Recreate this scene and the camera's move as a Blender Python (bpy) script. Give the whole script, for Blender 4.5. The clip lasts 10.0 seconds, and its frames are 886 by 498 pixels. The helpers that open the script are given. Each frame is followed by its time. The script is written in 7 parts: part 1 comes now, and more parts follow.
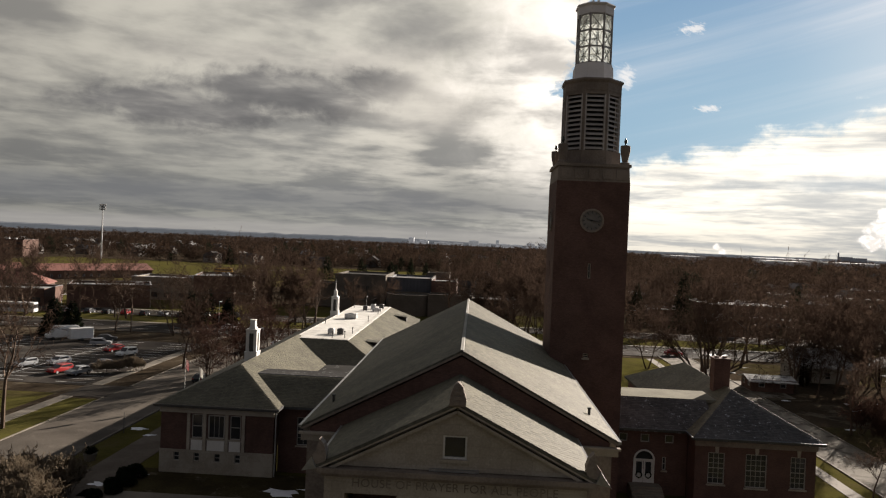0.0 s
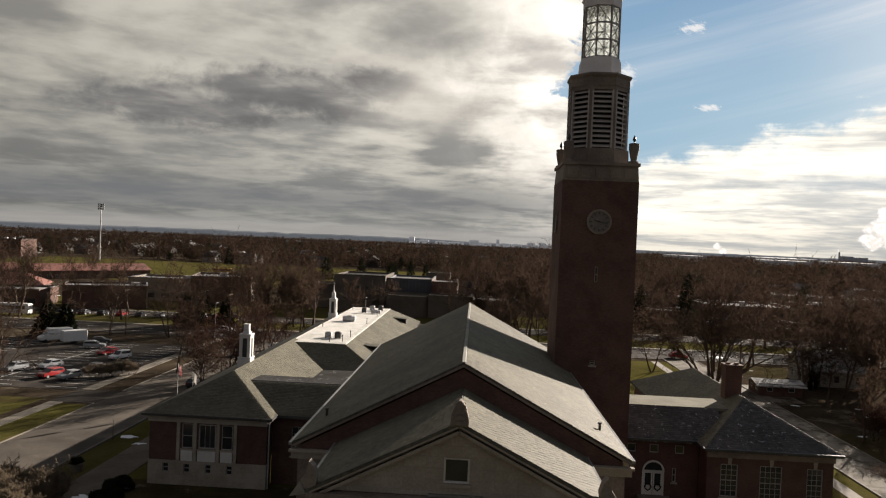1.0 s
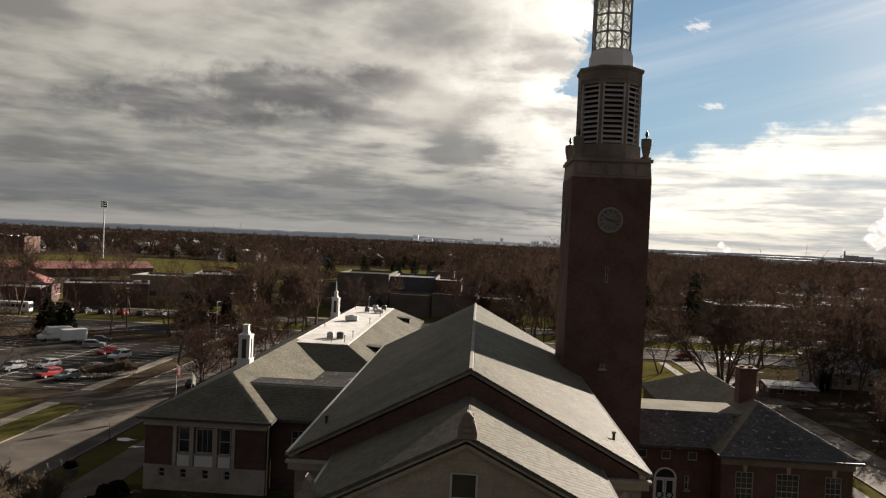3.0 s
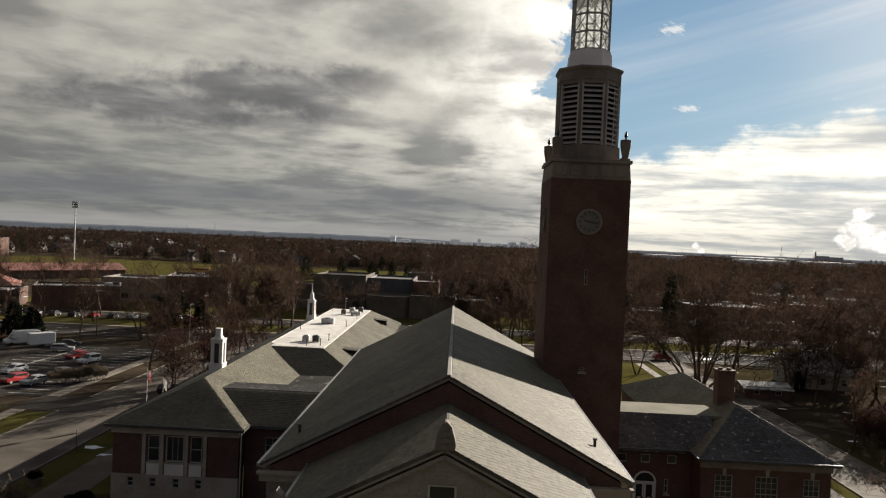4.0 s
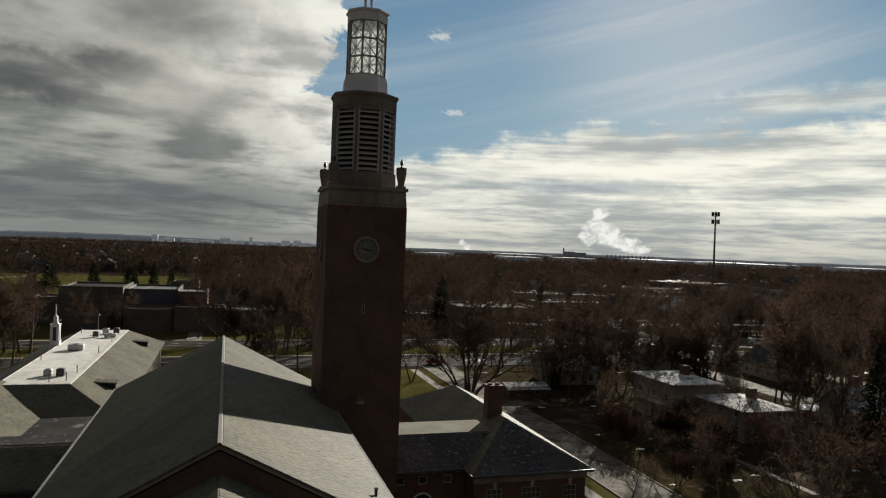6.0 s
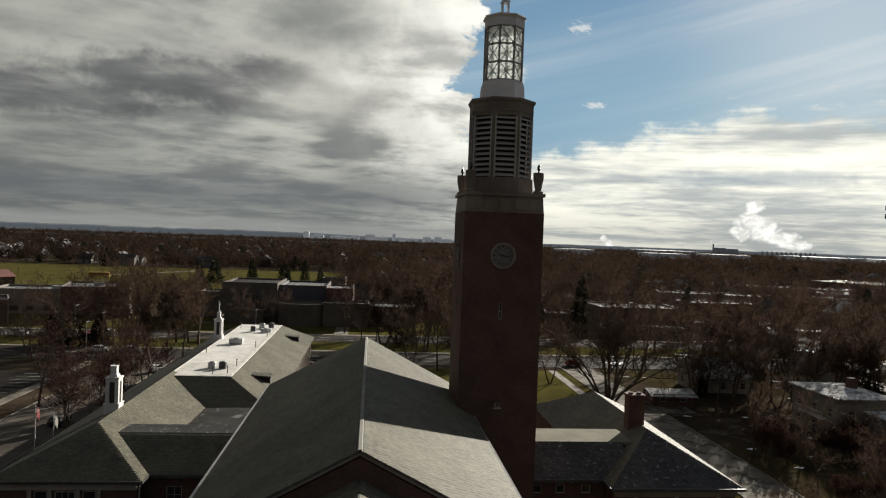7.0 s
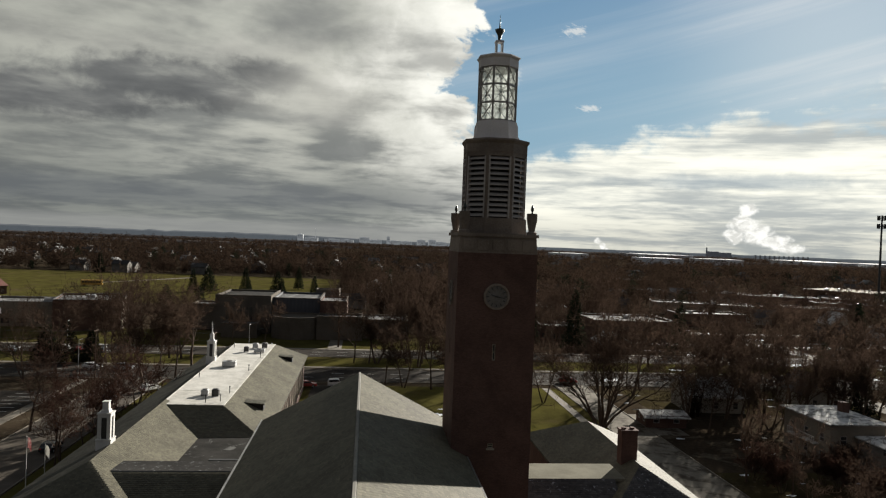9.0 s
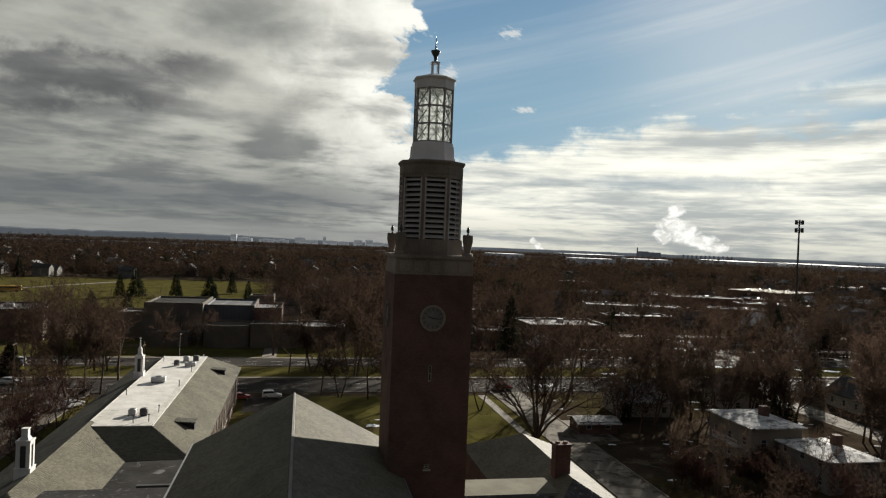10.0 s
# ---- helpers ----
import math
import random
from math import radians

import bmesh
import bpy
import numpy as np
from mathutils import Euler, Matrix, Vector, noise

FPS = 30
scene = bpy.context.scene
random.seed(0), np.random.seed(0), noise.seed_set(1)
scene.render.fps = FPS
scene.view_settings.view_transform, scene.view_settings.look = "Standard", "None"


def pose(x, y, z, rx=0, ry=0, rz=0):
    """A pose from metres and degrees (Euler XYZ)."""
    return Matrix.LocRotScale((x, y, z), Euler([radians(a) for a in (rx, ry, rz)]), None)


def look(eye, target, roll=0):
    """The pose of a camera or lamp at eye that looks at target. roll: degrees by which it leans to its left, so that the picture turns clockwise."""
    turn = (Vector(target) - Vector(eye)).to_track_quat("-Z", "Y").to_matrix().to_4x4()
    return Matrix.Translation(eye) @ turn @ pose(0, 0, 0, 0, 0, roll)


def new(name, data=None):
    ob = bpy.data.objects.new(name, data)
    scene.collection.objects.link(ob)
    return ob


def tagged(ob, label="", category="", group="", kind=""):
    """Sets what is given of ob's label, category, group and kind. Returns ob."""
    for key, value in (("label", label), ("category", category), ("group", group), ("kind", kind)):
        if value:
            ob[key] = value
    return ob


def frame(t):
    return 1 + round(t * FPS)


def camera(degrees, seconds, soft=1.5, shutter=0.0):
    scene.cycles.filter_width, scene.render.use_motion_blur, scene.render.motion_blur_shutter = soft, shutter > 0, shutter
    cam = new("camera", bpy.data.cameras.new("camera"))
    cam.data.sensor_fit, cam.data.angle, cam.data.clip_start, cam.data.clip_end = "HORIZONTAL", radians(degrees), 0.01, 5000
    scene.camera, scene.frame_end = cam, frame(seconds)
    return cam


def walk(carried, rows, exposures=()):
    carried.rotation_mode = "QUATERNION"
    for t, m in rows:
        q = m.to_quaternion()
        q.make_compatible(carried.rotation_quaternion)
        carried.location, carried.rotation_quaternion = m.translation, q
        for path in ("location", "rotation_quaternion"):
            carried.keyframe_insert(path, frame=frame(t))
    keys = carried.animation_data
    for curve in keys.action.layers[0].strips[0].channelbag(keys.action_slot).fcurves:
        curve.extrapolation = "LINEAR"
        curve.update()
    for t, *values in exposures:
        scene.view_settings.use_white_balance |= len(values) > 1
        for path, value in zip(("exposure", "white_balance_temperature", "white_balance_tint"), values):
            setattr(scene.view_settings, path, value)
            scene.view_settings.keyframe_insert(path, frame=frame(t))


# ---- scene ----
# World: x to the right along the church front, y along the nave away from the front, ground at z = 0.
cam = camera(64.1, 10.0, soft=1.2)
PATH = [
    (0, (0.582, -44.039, 25.5), (0.49, -42.041, 25.476), 2.4),
    (0.5, (0.509, -42.57, 25.663), (0.416, -40.572, 25.638), 2.4),
    (1, (0.421, -40.991, 25.764), (0.328, -38.993, 25.738), 2.4),
    (1.5, (0.336, -39.804, 25.906), (0.249, -37.806, 25.88), 2.45),
    (2, (0.232, -39.405, 25.934), (0.144, -37.407, 25.906), 2.5),
    (2.5, (0.165, -39.251, 25.871), (0.07, -37.254, 25.843), 2.5),
    (2.7, (0.19, -39.025, 25.838), (0.091, -37.028, 25.808), 2.5),
    (3.8, (0.163, -37.785, 25.713), (0.056, -35.788, 25.681), 2.55),
    (4, (0.138, -37.516, 25.887), (0.098, -35.517, 25.861), 2.5),
    (4.5, (0.195, -36.527, 26.803), (0.54, -34.557, 26.793), 2.6),
    (5, (0.13, -36.16, 27.922), (0.871, -34.302, 27.928), 2.55),
    (5.5, (0.051, -36.112, 28.595), (0.945, -34.323, 28.602), 2.3),
    (6, (0.027, -35.858, 28.656), (0.61, -33.945, 28.649), 2.15),
    (6.2, (0.144, -35.806, 28.761), (0.57, -33.852, 28.745), 2.15),
    (7.3, (0.247, -35.69, 29.938), (0.441, -33.699, 29.906), 2.1),
    (7.5, (0.219, -35.679, 30.182), (0.414, -33.689, 30.153), 2.2),
    (8, (0.257, -35.666, 31.189), (0.452, -33.675, 31.16), 2.2),
    (8.5, (0.216, -35.758, 32.124), (0.412, -33.768, 32.096), 2.2),
    (9, (0.177, -35.686, 33.095), (0.393, -33.697, 33.069), 2.2),
    (9.5, (0.18, -35.635, 34.077), (0.511, -33.663, 34.056), 2.2),
    (10, (0.194, -35.719, 35.092), (0.585, -33.757, 35.072), 2.2),
]
EXPOSURES = [(0, 1.68, 6800, 15.0), (3.8, 1.68, 6800, 15.0), (4.3, 1.44, 6450, 9.0), (5.0, 1.38, 6450, 9.0), (5.5, 1.2, 6450, 9.0), (6.0, 1.12, 6450, 9.0), (7.3, 1.4, 6450, 9.0), (10, 1.36, 6450, 9.0)]
walk(cam, [(t, look(eye, target, roll)) for t, eye, target, roll in PATH], EXPOSURES)

# ---- sky and sun ----
SUN_AZ, SUN_EL = radians(35.9), radians(17.7)  # azimuth from +y towards +x


class Net:
    """Short hand for node trees: every call adds a node and returns its first output."""

    def __init__(self, tree):
        self.t = tree
        tree.nodes.clear()

    def node(self, kind, props=None, **inputs):
        n = self.t.nodes.new(kind)
        for k, v in (props or {}).items():
            setattr(n, k, v)
        for k, v in inputs.items():
            key = int(k[1:]) if k[0] == "i" and k[1:].isdigit() else k.replace("_", " ")
            self.put(n.inputs[key], v)
        return n

    def put(self, socket, v):
        if hasattr(v, "is_output"):
            self.t.links.new(v, socket)
        else:
            socket.default_value = v

    def math(self, op, a, b=0.0, c=0.0, clamp=False):
        n = self.t.nodes.new("ShaderNodeMath")
        n.operation, n.use_clamp = op, clamp
        for s, v in zip(n.inputs, (a, b, c)):
            self.put(s, v)
        return n.outputs[0]

    def ramp(self, v, lo, hi, a=0.0, b=1.0):
        n = self.t.nodes.new("ShaderNodeMapRange")
        n.interpolation_type = "SMOOTHSTEP"
        for s, w in zip(n.inputs, (v, lo, hi, a, b)):
            self.put(s, w)
        return n.outputs[0]

    def noise(self, vec, scale, detail=4.0, rough=0.55, distort=0.0):
        n = self.node("ShaderNodeTexNoise", None, Vector=vec, Scale=scale, Detail=detail, Roughness=rough, Distortion=distort)
        return n.outputs["Fac"]

    def mix(self, f, a, b, mode="MIX"):
        n = self.t.nodes.new("ShaderNodeMix")
        n.data_type, n.blend_type = "RGBA", mode
        self.put(n.inputs[0], f)
        self.put(n.inputs[6], a if hasattr(a, "is_output") else (*a, 1.0))
        self.put(n.inputs[7], b if hasattr(b, "is_output") else (*b, 1.0))
        return n.outputs[2]

    def vec(self, x, y, z):
        n = self.t.nodes.new("ShaderNodeCombineXYZ")
        for s, v in zip(n.inputs, (x, y, z)):
            self.put(s, v)
        return n.outputs[0]


def build_world():
    world = bpy.data.worlds.new("sky")
    scene.world = world
    world.use_nodes = True
    n = Net(world.node_tree)
    co = n.node("ShaderNodeTexCoord").outputs["Generated"]
    sky = n.node("ShaderNodeTexSky", {"sky_type": "NISHITA", "sun_disc": False, "sun_elevation": SUN_EL, "sun_rotation": SUN_AZ})
    sep = n.node("ShaderNodeSeparateXYZ", None, Vector=co)
    x, y, z = sep.outputs[0], sep.outputs[1], sep.outputs[2]
    az = n.math("MULTIPLY", n.math("ARCTAN2", x, y), 57.2958)  # degrees right of +y
    el = n.math("MULTIPLY", n.math("ARCSINE", z), 57.2958)
    zz = n.math("ADD", n.math("MAXIMUM", z, 0.0), 0.085)
    px, py = n.math("DIVIDE", x, zz), n.math("DIVIDE", y, zz)
    layer = n.noise(n.vec(px, py, 0.0), 1.15, 7.0, 0.52, 0.3)  # a cloud layer seen in perspective
    mid = n.noise(n.vec(px, py, 3.7), 3.1, 6.0, 0.55, 0.25)
    streak = n.noise(n.vec(n.math("MULTIPLY", az, 0.045), n.math("MULTIPLY", el, 0.62), 1.3), 1.0, 7.0, 0.58, 0.3)
    edge = n.noise(n.vec(n.math("MULTIPLY", az, 0.3), n.math("MULTIPLY", el, 0.4), 5.0), 1.0, 7.0, 0.56, 0.35)
    ragged = n.noise(n.vec(n.math("MULTIPLY", az, 1.1), n.math("MULTIPLY", el, 1.5), 2.0), 1.0, 7.0, 0.65, 0.6)
    puff = n.noise(n.vec(n.math("MULTIPLY", az, 0.13), n.math("MULTIPLY", el, 0.3), 9.0), 1.0, 6.0, 0.5, 0.25)
    wob = n.math("ADD", n.math("SUBTRACT", edge, 0.5), n.math("MULTIPLY", n.math("SUBTRACT", ragged, 0.5), 0.3))

    def blob(ca, ce, wa, we, rag=1.2, soft=0.35, rim=None):
        """A cloud patch round a place in the sky, with a ragged rim."""
        da = n.math("DIVIDE", n.math("SUBTRACT", az, ca), wa)
        de = n.math("DIVIDE", n.math("SUBTRACT", el, ce), we)
        far = n.math("SQRT", n.math("ADD", n.math("MULTIPLY", da, da), n.math("MULTIPLY", de, de)))
        return n.ramp(n.math("ADD", far, n.math("MULTIPLY", rim or wob, rag)), 1.0 + soft, 1.0 - soft)

    def tint(f, amount, col, to):
        return n.mix(n.math("MULTIPLY", f, amount), col, to)

    # the grey sheet: everything to the left of a ragged edge with a blue notch in it
    notch = n.math("MULTIPLY", n.ramp(el, 10.4, 12.6), n.ramp(el, 15.4, 13.6))
    lim = n.math("ADD", 8.3, n.math("MULTIPLY", n.math("MAXIMUM", n.math("SUBTRACT", 9.5, el), 0.0), 0.25))
    lim = n.math("SUBTRACT", lim, n.math("MULTIPLY", notch, 2.6))
    lim = n.math("ADD", lim, n.math("MULTIPLY", wob, 9.0))
    inside = n.math("SUBTRACT", lim, az)
    sheet = n.ramp(inside, -0.35, 0.75)
    # the bright bank under the clear strip
    top = n.math("MINIMUM", n.math("ADD", 6.8, n.math("MULTIPLY", n.math("SUBTRACT", az, 14.0), 0.21)), 9.9)
    top = n.math("ADD", n.math("ADD", top, n.math("MULTIPLY", wob, 4.0)), n.math("MULTIPLY", n.math("SUBTRACT", streak, 0.5), 5.0))
    bank = n.ramp(n.math("SUBTRACT", top, el), -0.5, 1.1)
    bank = n.math("MAXIMUM", bank, n.math("MULTIPLY", blob(46.0, 11.3, 8.0, 0.75, 2.4, 0.8), 0.75))
    # colour of the sheet: soft lumps with lit tops, long rows towards the horizon
    lum = n.math("ADD", n.math("MULTIPLY", layer, 0.5), n.math("ADD", n.math("MULTIPLY", mid, 0.24), n.math("MULTIPLY", puff, 0.26)))
    tone = n.ramp(lum, 0.41, 0.6)
    up = n.ramp(el, 1.5, 12.0)
    side = n.ramp(az, -42.0, -6.0, 0.7, 1.0)
    grey = n.mix(tone, n.mix(up, (0.18, 0.188, 0.188), (0.27, 0.27, 0.257)), n.mix(up, (0.29, 0.295, 0.275), (0.57, 0.56, 0.5)))
    grey = n.mix(1.0, grey, n.vec(n.math("MULTIPLY", side, 0.98), side, n.math("MULTIPLY", side, 0.99)), "MULTIPLY")
    grey = tint(blob(-8.0, 13.4, 5.5, 1.5, 2.2, 0.8), 0.5, grey, (0.6, 0.585, 0.525))
    grey = tint(blob(-20.0, 13.2, 6.0, 1.0, 2.2, 0.8), 0.3, grey, (0.44, 0.43, 0.39))
    grey = tint(n.math("MULTIPLY", blob(-5.0, 8.0, 10.0, 4.0, 1.5, 0.9), tone), 0.45, grey, (0.68, 0.665, 0.59))
    dark = n.math("MAXIMUM", blob(-23.8, 9.2, 6.2, 1.5, 2.0, 0.4), n.math("MAXIMUM", blob(-15.0, 11.0, 7.5, 1.7, 2.0, 0.4), blob(-8.6, 11.9, 3.6, 1.4, 2.0, 0.5)))
    grey = tint(dark, n.ramp(lum, 0.66, 0.5, 0.35, 0.95), grey, n.mix(tone, (0.116, 0.12, 0.122), (0.19, 0.193, 0.19)))
    grey = tint(blob(1.5, 15.8, 5.5, 1.8, 2.0, 0.8), 0.32, grey, (0.25, 0.25, 0.243))
    grey = tint(blob(-3.5, 10.8, 5.0, 1.8, 1.2, 0.9), 0.55, grey, (0.6, 0.585, 0.525))
    glow = n.ramp(inside, 12.0, 0.0)  # thinner towards the edge by the sun
    grey = tint(n.math("MULTIPLY", glow, n.ramp(lum, 0.42, 0.56, 0.3, 1.0)), n.ramp(el, 3.0, 9.0, 0.4, 1.0), grey, (1.08, 1.06, 0.97))
    grey = tint(blob(-3.6, 9.0, 3.0, 0.4, 0.8, 0.6), 0.35, grey, (0.24, 0.24, 0.235))
    grey = tint(blob(-24.0, 2.7, 26.0, 1.0, 1.4, 0.6), 0.55, grey, (0.135, 0.147, 0.16))
    grey = tint(blob(0.0, 3.4, 9.0, 0.9, 1.4, 0.6), 0.4, grey, (0.16, 0.17, 0.18))
    grey = tint(n.ramp(el, 1.3, 0.5), 0.7, grey, (0.32, 0.322, 0.31))
    # colour of the bank
    bt = n.math("ADD", n.math("MULTIPLY", streak, 0.6), n.math("ADD", n.math("MULTIPLY", layer, 0.22), n.math("MULTIPLY", mid, 0.2)))
    white = n.mix(n.ramp(bt, 0.40, 0.6), (0.5, 0.53, 0.52), (1.17, 1.14, 0.99))
    white = tint(blob(28.5, 5.1, 7.5, 0.5, 2.4, 0.7), 0.6, white, (0.37, 0.44, 0.49))
    white = tint(n.ramp(el, 4.0, 0.2), 0.8, white, n.mix(n.ramp(bt, 0.42, 0.56), (0.39, 0.41, 0.4), (0.66, 0.65, 0.57)))
    # clear air with thin high cloud
    clear = n.mix(1.0, sky.outputs[0], (0.05, 0.058, 0.066), "MULTIPLY")
    clear = n.mix(0.88, clear, n.mix(n.ramp(el, 8.0, 26.0), (0.23, 0.4, 0.535), (0.115, 0.25, 0.43)))
    wisp = n.noise(n.vec(n.math("MULTIPLY", n.math("ADD", az, n.math("MULTIPLY", el, -1.6)), 0.02), n.math("MULTIPLY", n.math("ADD", el, n.math("MULTIPLY", az, -0.2)), 0.3), 8.0), 1.0, 6.0, 0.6)
    near_sun = n.ramp(n.math("SQRT", n.math("ADD", n.math("POWER", n.math("SUBTRACT", az, 35.0), 2.0), n.math("POWER", n.math("SUBTRACT", el, 19.0), 2.0))), 15.0, 2.0)
    clear = tint(n.ramp(wisp, 0.44, 0.78), n.math("ADD", 0.3, n.math("MULTIPLY", near_sun, 0.6)), clear, (0.74, 0.76, 0.77))
    clear = tint(near_sun, 0.28, clear, (0.85, 0.86, 0.85))
    rip = n.math("SUBTRACT", n.noise(n.vec(n.math("MULTIPLY", az, 1.6), n.math("MULTIPLY", n.math("ADD", el, n.math("MULTIPLY", az, 0.35)), 3.4), 7.0), 1.0, 6.0, 0.6, 0.4), 0.5)
    bits = n.math("MAXIMUM", blob(16.0, 16.5, 0.65, 0.25, 5.5, 0.9, rip), n.math("MAXIMUM", blob(17.4, 10.7, 0.55, 0.2, 5.5, 0.9, rip), blob(11.2, 13.2, 0.5, 0.6, 4.0, 0.8, rip)))
    clear = tint(bits, 0.7, clear, (0.82, 0.82, 0.79))
    col = n.mix(bank, clear, white)
    col = n.mix(sheet, col, grey)
    # steam drifting off the power station, kilometres away
    billow = n.math("SUBTRACT", n.noise(n.vec(n.math("MULTIPLY", az, 0.9), n.math("MULTIPLY", el, 1.0), 4.0), 1.0, 5.0, 0.6, 0.3), 0.5)
    steam = blob(32.3, 0.35, 0.9, 0.35, 2.0, 0.3, billow)
    for ca, ce, wa, we in ((31.2, 0.75, 1.2, 0.55), (30.1, 1.2, 1.2, 0.75), (29.2, 2.0, 0.9, 0.8), (28.6, 1.1, 0.7, 0.5), (29.4, 3.0, 0.6, 0.5), (19.2, -0.4, 0.18, 0.25), (18.9, 0.0, 0.24, 0.28), (18.5, 0.35, 0.32, 0.25), (26.5, 0.4, 0.05, 0.12)):
        steam = n.math("MAXIMUM", steam, blob(ca, ce, wa, we, 2.2, 0.35, billow))
    col = n.mix(n.math("MULTIPLY", steam, 0.96), col, n.mix(n.ramp(ragged, 0.4, 0.58), (0.78, 0.77, 0.72), (1.12, 1.1, 1.04)))
    # unseen dark cloud overhead and behind, away from the sun, added to limit fill
    over = n.math("MAXIMUM", n.ramp(el, 26.0, 48.0), n.ramp(n.math("ABSOLUTE", n.math("SUBTRACT", az, 15.0)), 60.0, 95.0))
    col = n.mix(over, col, n.mix(tone, (0.1, 0.106, 0.116), (0.165, 0.172, 0.184)))
    bg = n.node("ShaderNodeBackground", None, Color=col, Strength=0.38)
    out = n.t.nodes.new("ShaderNodeOutputWorld")
    n.t.links.new(bg.outputs[0], out.inputs[0])


build_world()
sun = new("sun", bpy.data.lights.new("sun", "SUN"))
sun.data.energy, sun.data.angle, sun.data.color = 4.0, radians(0.6), (1.0, 0.93, 0.82)
sun_dir = Vector((math.sin(SUN_AZ) * math.cos(SUN_EL), math.cos(SUN_AZ) * math.cos(SUN_EL), math.sin(SUN_EL)))
sun.matrix_world = look(sun_dir * 200, (0, 0, 0))

# ---- materials ----
def material(name, dark, light, rough=0.8, scale=1.0, fine=18.0, bump=0.2, metal=0.0, spot=None, spot_at=(0.6, 0.7), spot_scale=0.4, courses=None, joint=0.5, vary=0.0, spec=0.5, island=0.0, through_light=0.0, glow=None):
    """A surface with large stains, fine grain, optional courses (length, height, axis) and optional patches of another colour."""
    m = bpy.data.materials.new(name)
    m.use_nodes = True
    n = Net(m.node_tree)
    co = n.node("ShaderNodeTexCoord").outputs["Object"]
    large = n.noise(co, 0.35 * scale, 5.0, 0.6, 0.2)
    grain = n.noise(co, fine, 3.0, 0.6)
    f = n.math("ADD", n.math("MULTIPLY", large, 0.65), n.math("MULTIPLY", grain, 0.35))
    col = n.mix(n.ramp(f, 0.36, 0.64), dark, light)
    height = n.math("MULTIPLY", grain, 0.4)
    if courses:
        length, tall, axis = courses
        sep = n.node("ShaderNodeSeparateXYZ", None, Vector=co)
        x, y, z = sep.outputs
        if axis == "z":  # walls: along the wall, and up
            v = n.vec(n.math("ADD", x, y), z, 0.0)
        elif axis == "x":  # roofs that fall along x
            v = n.vec(y, n.math("MULTIPLY", x, 1.12), 0.0)
        else:
            v = n.vec(x, n.math("MULTIPLY", y, 1.12), 0.0)
        b = n.node("ShaderNodeTexBrick", {"offset": 0.5}, Vector=v, Color1=(0.62, 0.62, 0.62, 1), Color2=(1, 1, 1, 1), Mortar=(0.5, 0.5, 0.5, 1), Scale=1.0)
        for key, val in (("Mortar Size", 0.06 * tall), ("Mortar Smooth", 0.3), ("Bias", 0.0), ("Brick Width", length), ("Row Height", tall)):
            b.inputs[key].default_value = val
        col = n.mix(joint, col, n.mix(1.0, col, b.outputs["Color"], "MULTIPLY"))
        height = n.math("ADD", height, n.math("MULTIPLY", n.math("SUBTRACT", 1.0, b.outputs["Fac"]), 0.6))
    if vary:
        r = n.node("ShaderNodeObjectInfo").outputs["Random"]
        col = n.mix(n.math("MULTIPLY", r, vary), col, n.mix(1.0, col, (0.35, 0.35, 0.38), "MULTIPLY"))
    if island:
        r = n.node("ShaderNodeNewGeometry").outputs["Random Per Island"]
        col = n.mix(n.math("MULTIPLY", r, island), col, n.mix(1.0, col, (0.3, 0.3, 0.34), "MULTIPLY"))
    if spot:
        s = n.noise(co, spot_scale, 7.0, 0.65, 0.5)
        sf = n.ramp(n.math("ADD", n.math("MULTIPLY", s, 0.85), n.math("MULTIPLY", grain, 0.15)), *spot_at)
        col = n.mix(sf, col, spot)
    bsdf = n.node("ShaderNodeBsdfPrincipled", None, Base_Color=col, Roughness=rough, Metallic=metal)
    bsdf.inputs["Specular IOR Level"].default_value = spec
    if bump:
        bp = n.node("ShaderNodeBump", None, Strength=bump, Distance=0.04, Height=height)
        n.t.links.new(bp.outputs[0], bsdf.inputs["Normal"])
    out = n.t.nodes.new("ShaderNodeOutputMaterial")
    top = bsdf.outputs[0]
    if through_light:  # translucency added to brighten the shaded side of slivers; twigs are opaque
        tl = n.node("ShaderNodeBsdfTranslucent", None, Color=col)
        top = n.node("ShaderNodeMixShader", None, i0=through_light, i1=top, i2=tl.outputs[0]).outputs[0]
    if glow:  # haze put in as emission on far rises, blocks and stacks
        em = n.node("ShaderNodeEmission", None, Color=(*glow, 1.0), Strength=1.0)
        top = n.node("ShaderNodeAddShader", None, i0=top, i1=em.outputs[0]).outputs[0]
    n.t.links.new(top, out.inputs[0])
    return m


M = {}
M["brick"] = material("red brick", (0.095, 0.055, 0.045), (0.15, 0.088, 0.072), 0.9, courses=(0.22, 0.075, "z"), joint=0.6, spec=0.2)
M["brick_dark"] = material("brown brick", (0.09, 0.05, 0.04), (0.14, 0.085, 0.065), 0.9, courses=(0.22, 0.075, "z"), joint=0.6, spec=0.2)
M["stone"] = material("limestone", (0.27, 0.235, 0.19), (0.40, 0.36, 0.30), 0.85, fine=9.0, courses=(1.1, 0.55, "z"), joint=0.25, spec=0.25)
M["stone_dark"] = material("weathered limestone", (0.145, 0.12, 0.1), (0.245, 0.205, 0.172), 0.9, fine=7.0, spec=0.2)
M["white_paint"] = material("white paint", (0.5, 0.49, 0.465), (0.66, 0.65, 0.62), 0.6, fine=12.0, bump=0.1)
M["roof_x"] = material("grey roof slates across x", (0.075, 0.073, 0.06), (0.125, 0.12, 0.1), 0.85, scale=1.2, fine=3.2, courses=(0.45, 0.28, "x"), joint=0.4, bump=0.5, spec=0.05, spot=(0.145, 0.14, 0.115), spot_at=(0.48, 0.7), spot_scale=1.3)
